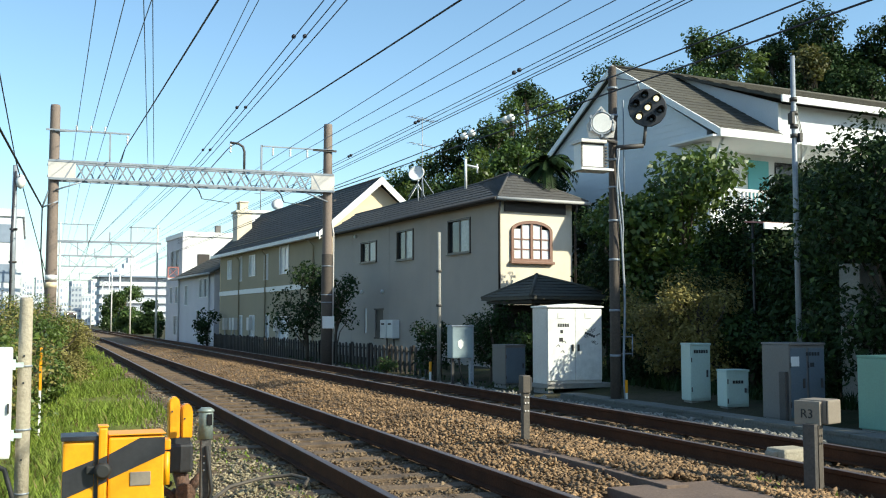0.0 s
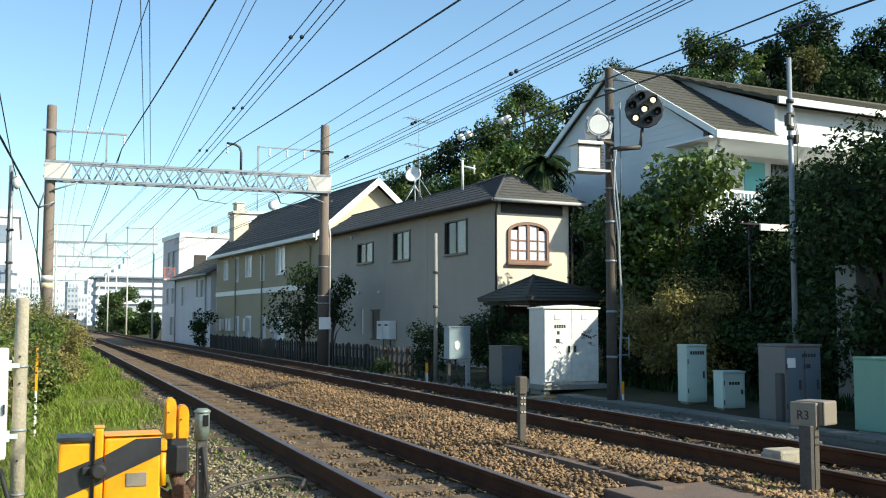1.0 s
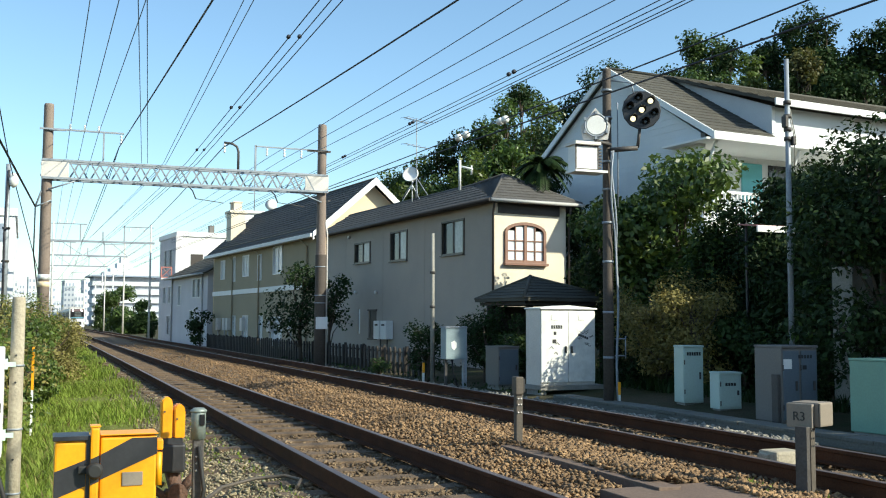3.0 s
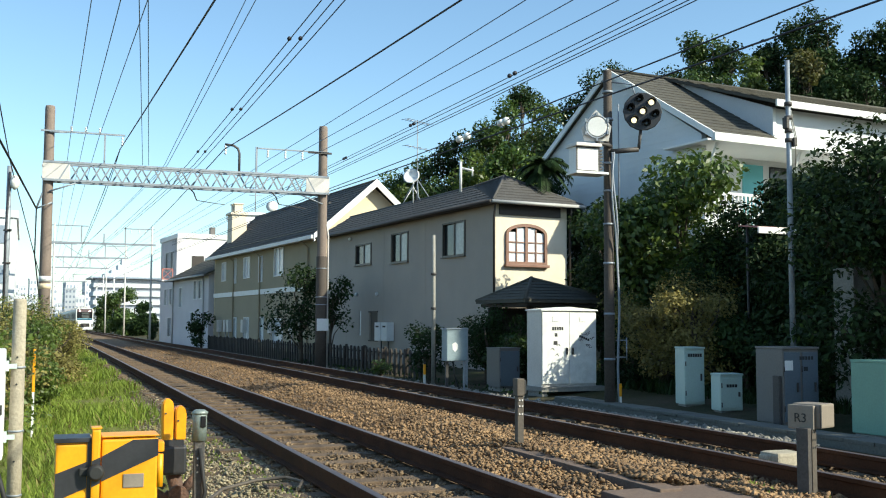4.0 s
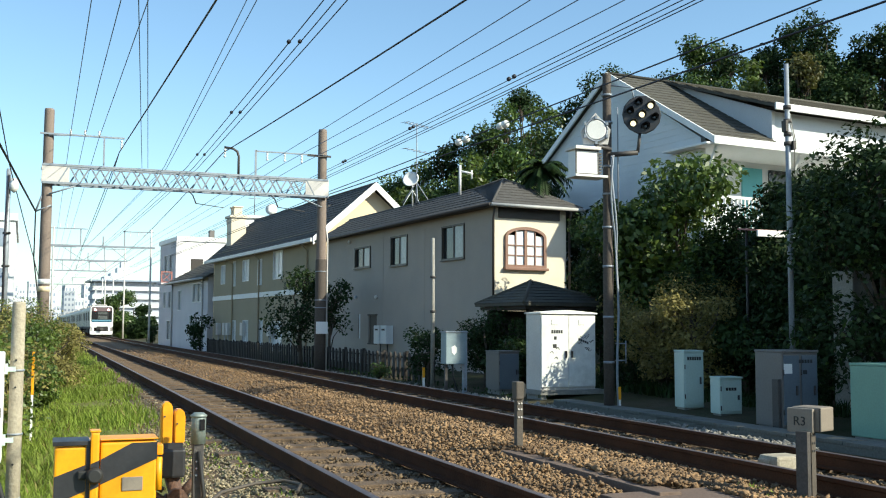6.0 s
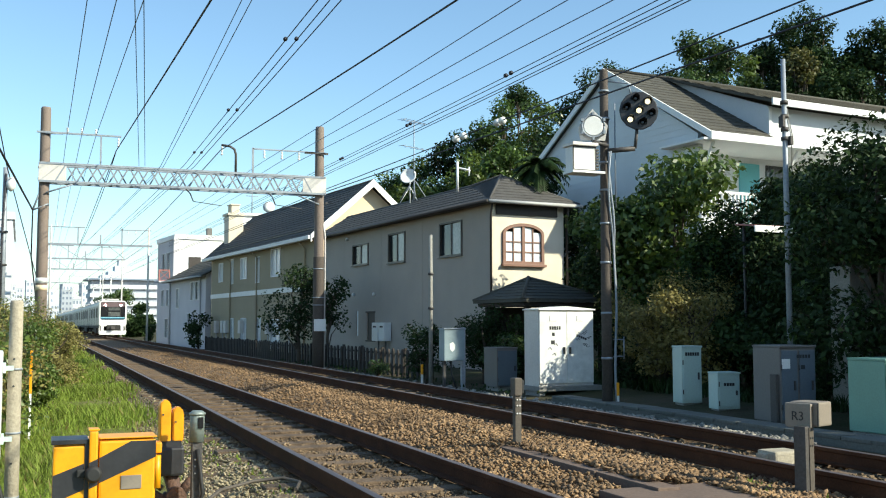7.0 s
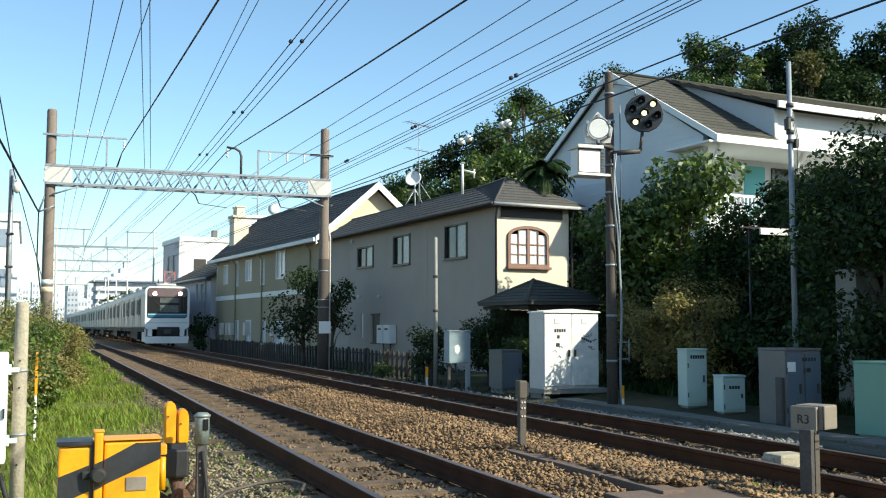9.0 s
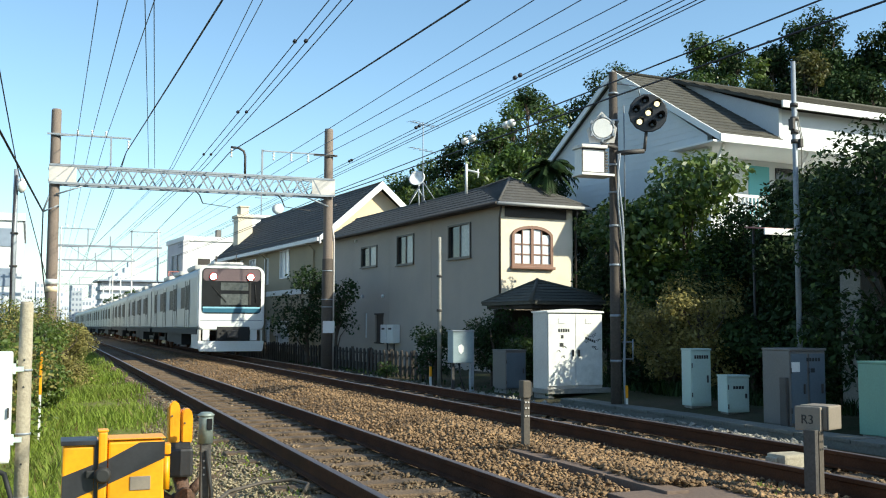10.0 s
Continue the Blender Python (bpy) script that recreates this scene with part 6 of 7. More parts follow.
# wood on the hill behind the houses: heading, depth, top, crown radius, kind
rg = random.Random(11)
WOOD = [
    (700, 74, 12.3, 2.1, "leaf"), (735, 76, 13.0, 2.1, "leaf_dark"), (765, 72, 13.2, 2.0, "leaf_lit"), (795, 70, 13.6, 1.9, "leaf_dark"),
    (830, 72, 15.0, 2.0, "leaf_dark"), (870, 68, 15.0, 1.9, "leaf"), (905, 70, 16.9, 1.9, "leaf"), (938, 72, 18.2, 2.0, "leaf_dark"),
    (965, 68, 16.3, 1.9, "leaf_lit"), (985, 66, 14.5, 1.8, "leaf"), (1000, 62, 12.7, 1.7, "leaf_dark"), (850, 60, 11.4, 1.7, "leaf_lit"),
    (905, 58, 11.5, 1.6, "leaf"), (950, 60, 11.2, 1.7, "leaf_lit"), (1060, 80, 21.5, 2.2, "leaf_dark"), (1095, 82, 22.7, 2.3, "leaf_dark"),
    (1122, 80, 21.3, 2.2, "leaf_dark"), (1030, 84, 20.4, 2.3, "leaf_dark"), (1175, 76, 20.1, 2.1, "leaf_dark"), (1205, 74, 20.2, 2.1, "leaf_dark"),
    (1240, 66, 20.5, 1.8, "leaf"), (1280, 66, 20.2, 1.8, "leaf"), (1312, 64, 19.2, 1.8, "leaf_dark"), (1345, 58, 16.8, 1.5, "leaf_lit"),
    (1375, 66, 19.8, 1.8, "leaf_dark"), (1398, 64, 18.9, 1.8, "leaf_dark"), (1425, 66, 21.5, 1.8, "leaf_dark"), (1455, 64, 21.6, 1.8, "leaf_dark"),
    (1485, 62, 20.3, 1.7, "leaf_dark"), (1440, 56, 16.6, 1.5, "leaf_autumn"), (1480, 60, 17.8, 1.7, "leaf_dark"), (1520, 60, 17.4, 1.7, "leaf_dark"),
    (1555, 60, 18.9, 1.7, "leaf_dark"), (1592, 60, 19.5, 1.7, "leaf_dark"), (1250, 58, 15.9, 1.6, "leaf"), (1300, 56, 15.2, 1.6, "leaf"),
    (1500, 54, 14.6, 1.5, "leaf_dark"), (1550, 54, 14.9, 1.5, "leaf_dark"), (1410, 56, 15.1, 1.6, "leaf_dark"), (1150, 70, 17.5, 1.9, "leaf_dark"),
    (720, 62, 9.6, 1.7, "leaf_lit"), (780, 60, 9.8, 1.7, "leaf"),
]
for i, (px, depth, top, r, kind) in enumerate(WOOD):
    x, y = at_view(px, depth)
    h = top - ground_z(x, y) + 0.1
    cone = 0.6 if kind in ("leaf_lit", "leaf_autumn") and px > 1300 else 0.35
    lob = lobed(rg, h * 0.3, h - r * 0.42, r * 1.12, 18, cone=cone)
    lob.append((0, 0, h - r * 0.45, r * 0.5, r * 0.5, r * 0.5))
    tree("tree", x, y, h, lob, 6200, 0.25, kind, {"leaf_lit": "tree on the wooded hill, leaves coloured as sunlit", "leaf_autumn": "tree with reddish-brown autumn leaves on the hill"}.get(kind, "tall dark-green tree on the wooded hill"),
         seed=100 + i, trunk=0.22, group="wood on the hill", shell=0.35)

# garden tree and bank growth beside the signal
def bush(px, depth, z0, z1, r, n, size, kind, label, seed, squash=1.0, extra=None, category="bush", name="bush", shell=0.3):
    x, y = at_view(px, depth)
    base = ground_z(x, y) - 0.1
    rg2 = random.Random(seed)
    lob = lobed(rg2, z0 - base + r * 0.4, max(z1 - base - r * 0.45, z0 - base + r * 0.5), r, 12)
    return tree(name, x, y, z1 - base, lob, n, size, kind, label, category, seed, 0.05 + 0.03 * r, shell, extra=extra)


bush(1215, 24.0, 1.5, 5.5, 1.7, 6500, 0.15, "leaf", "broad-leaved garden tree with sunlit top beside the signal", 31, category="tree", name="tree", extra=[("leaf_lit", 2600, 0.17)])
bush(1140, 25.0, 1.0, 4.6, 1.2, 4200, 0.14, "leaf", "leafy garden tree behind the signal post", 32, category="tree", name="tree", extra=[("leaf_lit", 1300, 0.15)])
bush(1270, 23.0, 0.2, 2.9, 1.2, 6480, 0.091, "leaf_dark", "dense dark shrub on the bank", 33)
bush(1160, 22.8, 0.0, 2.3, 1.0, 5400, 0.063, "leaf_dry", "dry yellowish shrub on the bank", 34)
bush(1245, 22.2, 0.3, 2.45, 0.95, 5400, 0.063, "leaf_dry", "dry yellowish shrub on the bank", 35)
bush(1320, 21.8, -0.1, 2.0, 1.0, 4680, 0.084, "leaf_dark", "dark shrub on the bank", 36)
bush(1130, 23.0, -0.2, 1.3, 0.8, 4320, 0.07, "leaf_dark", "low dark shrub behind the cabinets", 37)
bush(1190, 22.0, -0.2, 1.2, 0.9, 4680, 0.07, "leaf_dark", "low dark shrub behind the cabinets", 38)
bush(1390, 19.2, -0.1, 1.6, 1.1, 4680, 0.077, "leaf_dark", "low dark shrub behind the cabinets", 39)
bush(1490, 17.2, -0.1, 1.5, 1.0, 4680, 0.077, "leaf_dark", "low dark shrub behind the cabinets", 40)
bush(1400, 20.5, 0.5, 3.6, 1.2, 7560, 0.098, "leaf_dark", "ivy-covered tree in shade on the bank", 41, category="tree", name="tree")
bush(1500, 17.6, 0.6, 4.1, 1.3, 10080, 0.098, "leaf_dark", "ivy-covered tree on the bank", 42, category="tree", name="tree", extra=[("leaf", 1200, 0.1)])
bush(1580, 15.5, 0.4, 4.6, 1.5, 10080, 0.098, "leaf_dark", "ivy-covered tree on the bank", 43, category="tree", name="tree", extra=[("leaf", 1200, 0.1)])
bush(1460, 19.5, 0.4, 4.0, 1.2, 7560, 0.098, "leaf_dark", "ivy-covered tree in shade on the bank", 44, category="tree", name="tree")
# Out-of-view trees, added so the cabinets and bank stand in shade.
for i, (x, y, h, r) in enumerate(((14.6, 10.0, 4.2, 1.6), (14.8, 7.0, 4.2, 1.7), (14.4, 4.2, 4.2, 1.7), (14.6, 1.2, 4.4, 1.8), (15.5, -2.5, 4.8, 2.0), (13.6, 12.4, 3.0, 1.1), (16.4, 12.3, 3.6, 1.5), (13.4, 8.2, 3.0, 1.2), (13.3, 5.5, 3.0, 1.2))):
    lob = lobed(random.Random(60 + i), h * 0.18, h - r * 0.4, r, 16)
    tree("tree", x, y, h, lob, 6000, 0.22, "leaf_dark", "unseen tree added to shade the bank and cabinets", seed=60 + i, shell=0.2, group="trees on the bank")
# Taller unseen trees, added to keep the sun off the ivy.
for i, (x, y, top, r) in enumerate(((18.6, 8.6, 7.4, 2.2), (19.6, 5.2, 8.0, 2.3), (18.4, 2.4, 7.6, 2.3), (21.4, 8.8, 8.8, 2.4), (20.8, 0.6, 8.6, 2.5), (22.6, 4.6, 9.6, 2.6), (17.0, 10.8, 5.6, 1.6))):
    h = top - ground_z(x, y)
    tree("tree", x, y, h, lobed(random.Random(160 + i), h * 0.2, h - r * 0.4, r, 18), 7000, 0.36, "leaf_dark", "unseen tall tree added to cast shade on the bank", seed=160 + i, shell=0.2, group="trees on the bank")
# Unseen crowns placed to shade the junction box and right-hand cabinets.
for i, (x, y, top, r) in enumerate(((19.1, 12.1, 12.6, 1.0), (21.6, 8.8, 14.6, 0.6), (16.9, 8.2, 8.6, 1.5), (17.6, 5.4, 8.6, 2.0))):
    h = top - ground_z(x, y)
    tree("tree", x, y, h, lobed(random.Random(260 + i), h * 0.25, h - r * 0.4, r, 22), 9000, 0.34, "leaf_dark", "unseen tall tree added to cast shade on the bank", seed=260 + i, shell=0.1, group="trees on the bank")
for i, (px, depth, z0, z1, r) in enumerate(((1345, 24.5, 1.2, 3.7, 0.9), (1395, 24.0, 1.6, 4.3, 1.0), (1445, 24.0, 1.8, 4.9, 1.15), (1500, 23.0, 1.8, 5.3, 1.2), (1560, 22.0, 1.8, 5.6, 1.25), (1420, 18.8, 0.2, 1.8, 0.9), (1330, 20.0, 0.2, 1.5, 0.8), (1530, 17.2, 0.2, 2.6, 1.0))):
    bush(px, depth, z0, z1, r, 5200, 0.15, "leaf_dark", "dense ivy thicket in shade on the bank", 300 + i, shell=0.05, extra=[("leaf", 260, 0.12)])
wall_post = thing("concrete_gate_pillar", pose(*at_view(1522, 16.4), 0.4, 0, 0, 8), "grey ivy-grown concrete pillar on the bank", "pillar")
part("pillar", boxes(((-0.25, -0.2, -0.6), (0.25, 0.2, 1.7), 0.02)), M["concrete"], wall_post)

# shrubs by the gantry pole and behind the boxes
bush(545, 37.5, 0.2, 3.5, 1.35, 3400, 0.12, "leaf_dark", "sparse shrub growing round the gantry pole", 51, shell=0.5)
bush(594, 37.0, 0.9, 3.0, 0.85, 1200, 0.12, "leaf_dark", "sparse shrub growing round the gantry pole", 52, shell=0.5)
bush(770, 26.0, -0.2, 1.3, 0.6, 2700, 0.07, "leaf_dark", "dark garden shrub by the fence", 53)
bush(870, 25.0, -0.2, 1.5, 0.75, 4680, 0.07, "leaf_dark", "dark garden shrub beside the canopy", 54)
bush(905, 24.6, -0.2, 1.2, 0.6, 3240, 0.07, "leaf", "garden shrub beside the canopy", 55)
bush(893, 25.6, -0.2, 1.75, 0.75, 4200, 0.07, "leaf_dark", "dense dark shrub under the canopy", 155)
bush(925, 25.0, -0.2, 1.65, 0.65, 3000, 0.07, "leaf_dark", "dense dark shrub under the canopy", 156)
bush(1335, 22.5, 1.2, 4.2, 1.0, 5200, 0.1, "leaf_dark", "shaded leafy tree on the bank", 157, category="tree", name="tree", extra=[("leaf", 700, 0.1)])
bush(1000, 34.6, 2.0, 6.7, 1.0, 5200, 0.13, "leaf_dark", "dark garden tree behind the grey house", 158, category="tree", name="tree")
bush(1048, 32.4, 0.5, 5.4, 1.0, 6200, 0.12, "leaf_dark", "dark garden tree behind the grey house", 159, category="tree", name="tree")
bush(1078, 28.0, 0.5, 4.7, 1.1, 6000, 0.11, "leaf_dark", "dark garden tree behind the signal", 170, category="tree", name="tree", extra=[("leaf", 900, 0.1)])
bush(1105, 26.0, 0.2, 4.7, 1.2, 5000, 0.12, "leaf_dark", "dark garden shrub behind the signal", 171)
bush(1237, 20.2, -0.2, 2.0, 0.8, 5200, 0.07, "leaf_dry", "dry yellowish shrub beside the cabinets", 172)
bush(1180, 20.8, -0.2, 1.7, 0.7, 4200, 0.07, "leaf_dry", "dry yellowish shrub beside the cabinets", 173)
bush(1375, 22.5, 1.0, 4.1, 1.15, 6000, 0.1, "leaf_dark", "shaded leafy tree on the bank", 174, category="tree", name="tree")
bush(1445, 21.0, 1.0, 4.2, 1.1, 6000, 0.1, "leaf_dark", "shaded leafy tree on the bank", 175, category="tree", name="tree")
bush(1305, 23.5, 1.0, 3.9, 1.0, 4200, 0.1, "leaf", "leafy garden tree on the bank", 176, category="tree", name="tree")
bush(685, 29.5, -0.3, 0.2, 0.35, 900, 0.056, "leaf", "low weeds by the fence", 56)
bush(368, 60.5, -0.3, 2.0, 0.8, 900, 0.18, "leaf_dark", "dark garden shrub by the white house", 57)
bush(284, 85.0, -0.3, 1.5, 0.6, 600, 0.18, "leaf_dark", "dark garden shrub by the white house", 58)


def palm(x, y, top):
    """A fan of arching fronds with drooping leaflets on a short fibrous trunk."""
    base = ground_z(x, y) - 0.1
    p = thing("palm_tree", pose(x, y, base), "dark green palm with drooping fronds behind the grey house", "palm tree")
    h = top - base - 0.7
    part("trunk", turned([(0.17, 0), (0.14, h * 0.5), (0.16, h - 0.2), (0.1, h + 0.1)], 12), M["timber_dark"], p)
    rg3 = random.Random(7)
    for i in range(44):
        a, up = i * 2.4, rg3.uniform(-0.35, 1.25)
        ln = rg3.uniform(0.7, 1.0)
        rib = []
        for k in range(7):
            q = k / 6
            rib.append(Vector((math.cos(a) * ln * q * math.cos(up * (1 - q)), math.sin(a) * ln * q * math.cos(up * (1 - q)), h + ln * (math.sin(up) * q - 0.75 * q * q))))
        bm = bmesh.new()
        tube(bm, rib, 0.014, 4, r_end=0.004)
        side = Vector((-math.sin(a), math.cos(a), 0))
        for k in range(1, 7):
            for f in (0.0, 0.33, 0.66):
                c0 = rib[k - 1].lerp(rib[k], f)
                d = (rib[k] - rib[k - 1]).normalized()
                for sg in (-1, 1):
                    tip = c0 + (side * sg * 0.8 + d * 0.55) * 0.34 * (1.15 - 0.6 * k / 6) + Vector((0, 0, -0.10))
                    bm.faces.new([bm.verts.new(v) for v in (c0, c0 + d * 0.085, tip)])
        part("frond", bm, M["leaf_dark"], p)


palm(*at_view(972, 31.6), 6.85)
# trees down the line
for i, (px, depth, top, r, kind) in enumerate(((222, 150, 6.6, 2.6, "leaf"), (250, 135, 4.6, 2.2, "leaf_dark"), (205, 165, 5.0, 2.4, "leaf"), (265, 120, 2.6, 1.8, "leaf_dark"), (236, 125, 3.6, 1.8, "leaf"))):
    bush(px, depth, -0.6, top, r, 6000, 0.34, kind, "rounded green tree beside the distant line", 70 + i, category="tree", name="tree")
# scrub on the left
for i, (px, depth, top, r, kind) in enumerate(((20, 22, 1.55, 0.9, "leaf"), (70, 26, 2.0, 0.9, "leaf"), (100, 24, 1.7, 0.8, "leaf_dry"), (78, 20, 1.4, 0.7, "leaf_dry"), (24, 15.5, 1.2, 0.6, "leaf"),
                                               (10, 15, 1.3, 0.8, "leaf"), (-40, 12, 1.4, 0.9, "leaf"), (122, 31, 1.3, 0.8, "leaf"), (30, 34, 1.9, 1.1, "leaf_dark"), (72, 17.5, 0.5, 0.42, "leaf_dry"), (-60, 24, 2.0, 1.2, "leaf"), (112, 42, 1.6, 0.9, "leaf"), (28, 29, 2.3, 1.0, "leaf"), (116, 26, 1.3, 0.55, "leaf"))):
    bush(px, depth, -0.35, top, r, 3800, 0.065, "leaf_olive" if i % 3 else "leaf_lit", "dry brownish scrub beside the line" if kind == "leaf_dry" else "green scrub bush beside the line", 80 + i)


verge_turf = []
for j in range(40):
    y = 3.0 + j * 2.0
    for x in (-5.0, -3.0, -1.0, 0.0, 0.6, 1.2):
        verge_turf.append((x, y, ground_z(x, y) + 0.045 + 0.02 * noise.noise(Vector((x, y, 3)))))
tagged(new("grass_verge", raw("grass_verge", verge_turf, [(j * 6 + i, j * 6 + i + 1, j * 6 + i + 7, j * 6 + i + 6) for j in range(39) for i in range(5)], M["turf"], True)), "green turf verge beside the near track", "verge", kind="structure")


# ---- grass: single blades, thickest by the camera ----
def blades(name, n, area, length, material, seed, label, keep=None, width=0.012):
    rgn = np.random.default_rng(seed)
    x0, x1, y0, y1 = area
    u = rgn.random(n)
    y = y0 * (y1 / y0) ** u
    x = x0 + (x1 - x0) * rgn.random(n)
    if keep is not None:
        ok = keep(x, y, rgn.random(n))
        x, y = x[ok], y[ok]
    n = len(x)
    sc = 1 + np.clip(y - 10, 0, 40) / 18.0
    z = np.array([max(ground_z(a, b), float(np.interp(a - 2.87, (-1.75, -1.6, -1.0, 0), (-0.5, -0.33, -0.185, -0.18)))) for a, b in zip(x, y)])
    h = length * (0.4 + 0.9 * rgn.random(n)) * (0.7 + 0.5 * np.sin(x * 1.7) * np.cos(y * 1.1))
    ang, lean = rgn.random(n) * 6.28, 0.25 + 0.7 * rgn.random(n)
    dx, dy = np.cos(ang), np.sin(ang)
    w = width * sc * (0.6 + 0.8 * rgn.random(n))
    px, py = -dy * w, dx * w
    v = np.empty((n, 5, 3))
    v[:, 0] = np.stack([x - px, y - py, z - 0.02], -1)
    v[:, 1] = np.stack([x + px, y + py, z - 0.02], -1)
    mx, my, mz = x + dx * h * lean * 0.3, y + dy * h * lean * 0.3, z + h * 0.6
    v[:, 2] = np.stack([mx + px * 0.7, my + py * 0.7, mz], -1)
    v[:, 3] = np.stack([mx - px * 0.7, my - py * 0.7, mz], -1)
    v[:, 4] = np.stack([x + dx * h * lean, y + dy * h * lean, z + h], -1)
    me = bpy.data.meshes.new(name)
    k = np.arange(n)[:, None] * 5
    loops = np.concatenate([k + np.array([[0, 1, 2, 3]]), k + np.array([[3, 2, 4]])], 1).ravel()
    starts = (np.arange(n)[:, None] * 7 + np.array([[0, 4]])).ravel()
    me.vertices.add(5 * n)
    me.vertices.foreach_set("co", v.ravel())
    me.loops.add(len(loops))
    me.loops.foreach_set("vertex_index", loops)
    me.polygons.add(2 * n)
    me.polygons.foreach_set("loop_start", starts)
    me.update(calc_edges=True)
    me.materials.append(M[material])
    return tagged(new(name, me), label, "grass", kind="stuff")


def verge(x, y, r):
    edge = np.interp(y, (5, 8, 12, 20, 40), (0.75, 1.0, 1.4, 1.85, 2.0)) + 0.12 * np.sin(y * 0.9)
    return (x < edge) & (r < np.clip((edge - x) * 1.3 + 0.06, 0, 1))


blades("grass", 150000, (-3.2, 2.1, 5.0, 75.0), 0.2, "grass", 1, "green grass verge with drying tips", verge, 0.008)
blades("dry_grass", 9000, (-3, 2.1, 5.0, 60.0), 0.2, "leaf_dry", 2, "dry straw among the grass", verge)
blades("weeds", 260, (8.6, 9.3, 18.0, 40.0), 0.06, "leaf_dark", 3, "low weeds along the ballast edge")
blades("bank_grass", 9000, (11.4, 14.0, 8.0, 26.0), 0.3, "leaf_dark", 4, "dark grass and weeds on the shaded bank")
blades("tuft_grass", 700, (4.3, 5.6, 5.2, 7.2), 0.08, "grass", 6, "small grass tufts beside the crossing deck", lambda x, y, r: (x > 5.1) | (y > 6.95))


# ---- ballast stones ----
def stones(name, n, area, zf, size, material, seed, label, keep=None):
    rgn = np.random.default_rng(seed)
    x0, x1, y0, y1 = area
    y = 1.0 / (1 / y0 + (1 / y1 - 1 / y0) * rgn.random(n))
    x = x0 + (x1 - x0) * rgn.random(n)
    if keep is not None:
        ok = keep(x, y)
        x, y = x[ok], y[ok]
    n = len(x)
    z = zf(x, y)
    cx = np.array([centre(b) - 2.87 for b in y])
    base = np.array([(1, 0, 0), (-1, 0, 0), (0, 1, 0), (0, -1, 0), (0, 0, 1), (0, 0, -1)], float)
    tri = np.array([(0, 2, 4), (2, 1, 4), (1, 3, 4), (3, 0, 4), (2, 0, 5), (1, 2, 5), (3, 1, 5), (0, 3, 5)])
    v = base[None] * (0.65 + 0.7 * rgn.random((n, 6, 1))) + rgn.normal(size=(n, 6, 3)) * 0.34
    v *= (size * (0.45 + 1.25 * rgn.random(n) ** 2))[:, None, None] * np.array([1.15, 1.0, 0.62])
    a = rgn.random(n) * 6.28
    c, s = np.cos(a)[:, None], np.sin(a)[:, None]
    tilt = rgn.normal(size=(n, 1)) * 0.5
    vx, vy, vz = v[..., 0] * c - v[..., 1] * s, v[..., 0] * s + v[..., 1] * c, v[..., 2]
    vz2, vx2 = vz * np.cos(tilt) - vx * np.sin(tilt), vz * np.sin(tilt) + vx * np.cos(tilt)
    out = np.stack([vx2 + (x + cx)[:, None], vy + y[:, None], vz2 + z[:, None]], -1).reshape(-1, 3)
    me = bpy.data.meshes.new(name)
    loops = (np.arange(n)[:, None, None] * 6 + tri[None]).ravel()
    me.vertices.add(6 * n)
    me.vertices.foreach_set("co", out.ravel())
    me.loops.add(len(loops))
    me.loops.foreach_set("vertex_index", loops)
    me.polygons.add(8 * n)
    me.polygons.foreach_set("loop_start", np.arange(0, 24 * n, 3))
    me.update(calc_edges=True)
    me.materials.append(M[material])
    return tagged(new(name, me), label, "ballast", kind="stuff")


def bed_z(x, y):
    u = x - 2.87
    xs = [-1.75, -1.6, -1.0, 1.85, 4.9, 5.4, 5.7]
    zs = [-0.36, -0.33, -0.19, -0.15, -0.175, -0.29, -0.36]
    z = np.interp(u, xs, zs)
    z -= 0.016 * (np.abs(u) < 0.6) + 0.010 * (np.abs(u - TRACK_GAP) < 0.6)
    z += 0.10 * np.exp(-((u - 1.85) / 0.55) ** 2)
    return z + 0.012 * np.sin(x * 9) * np.sin(y * 7) + 0.014 * np.sin(x * 91 + y * 57)


def clear(x, y):
    u = x - 2.87
    ok = np.ones(len(x), bool)
    for c0 in (0.0, TRACK_GAP):
        ok &= np.abs(np.abs(u - c0) - 0.566) > 0.075
    ok &= ~((x > 4.0) & (x < 5.07) & (y < 6.95))
    ok &= ~((x > 4.38) & (x < 4.62) & (y < 9.6))
    ok &= ~((np.abs(((y - 1.2) / 0.61 + 0.5) % 1 - 0.5) < 0.17) & ((np.abs(u) < 1.0) | (np.abs(u - TRACK_GAP) < 1.0)) & (np.sin(x * 6.3 + y * 3.1) + 0.6 * np.sin(x * 17 - y * 11) > 0.5))
    return ok


stones("ballast_stones", 165000, (1.0, 8.45, 4.2, 60.0), bed_z, 0.02, "stone", 5, "loose tan crushed ballast stones", lambda x, y: clear(x, y) & (np.abs(x - 2.87) > 0.5) & (np.abs(x - 2.87 - TRACK_GAP) > 0.5) & (x > 2.15))
stones("verge_stones", 26000, (1.0, 2.15, 4.2, 40.0), bed_z, 0.0155, "stone_verge", 9, "sandy dusty stones beside the near rail", clear)
blades("shoulder_weeds", 3000, (0.9, 1.9, 5.0, 16.0), 0.05, "grass", 12, "short weeds among the stones beside the near rail")
stones("track_stones", 56000, (2.36, 7.1, 4.2, 60.0), bed_z, 0.018, "stone_dirty", 8, "darker oily ballast between the rails", lambda x, y: clear(x, y) & ((np.abs(x - 2.87) < 0.5) | (np.abs(x - 2.87 - TRACK_GAP) < 0.5)))
stones("shoulder_stones", 3500, (8.1, 9.02, 10.0, 36.0), lambda x, y: np.full(len(x), -0.29), 0.036, "stone_far", 7, "pale dusty stones along the trough")


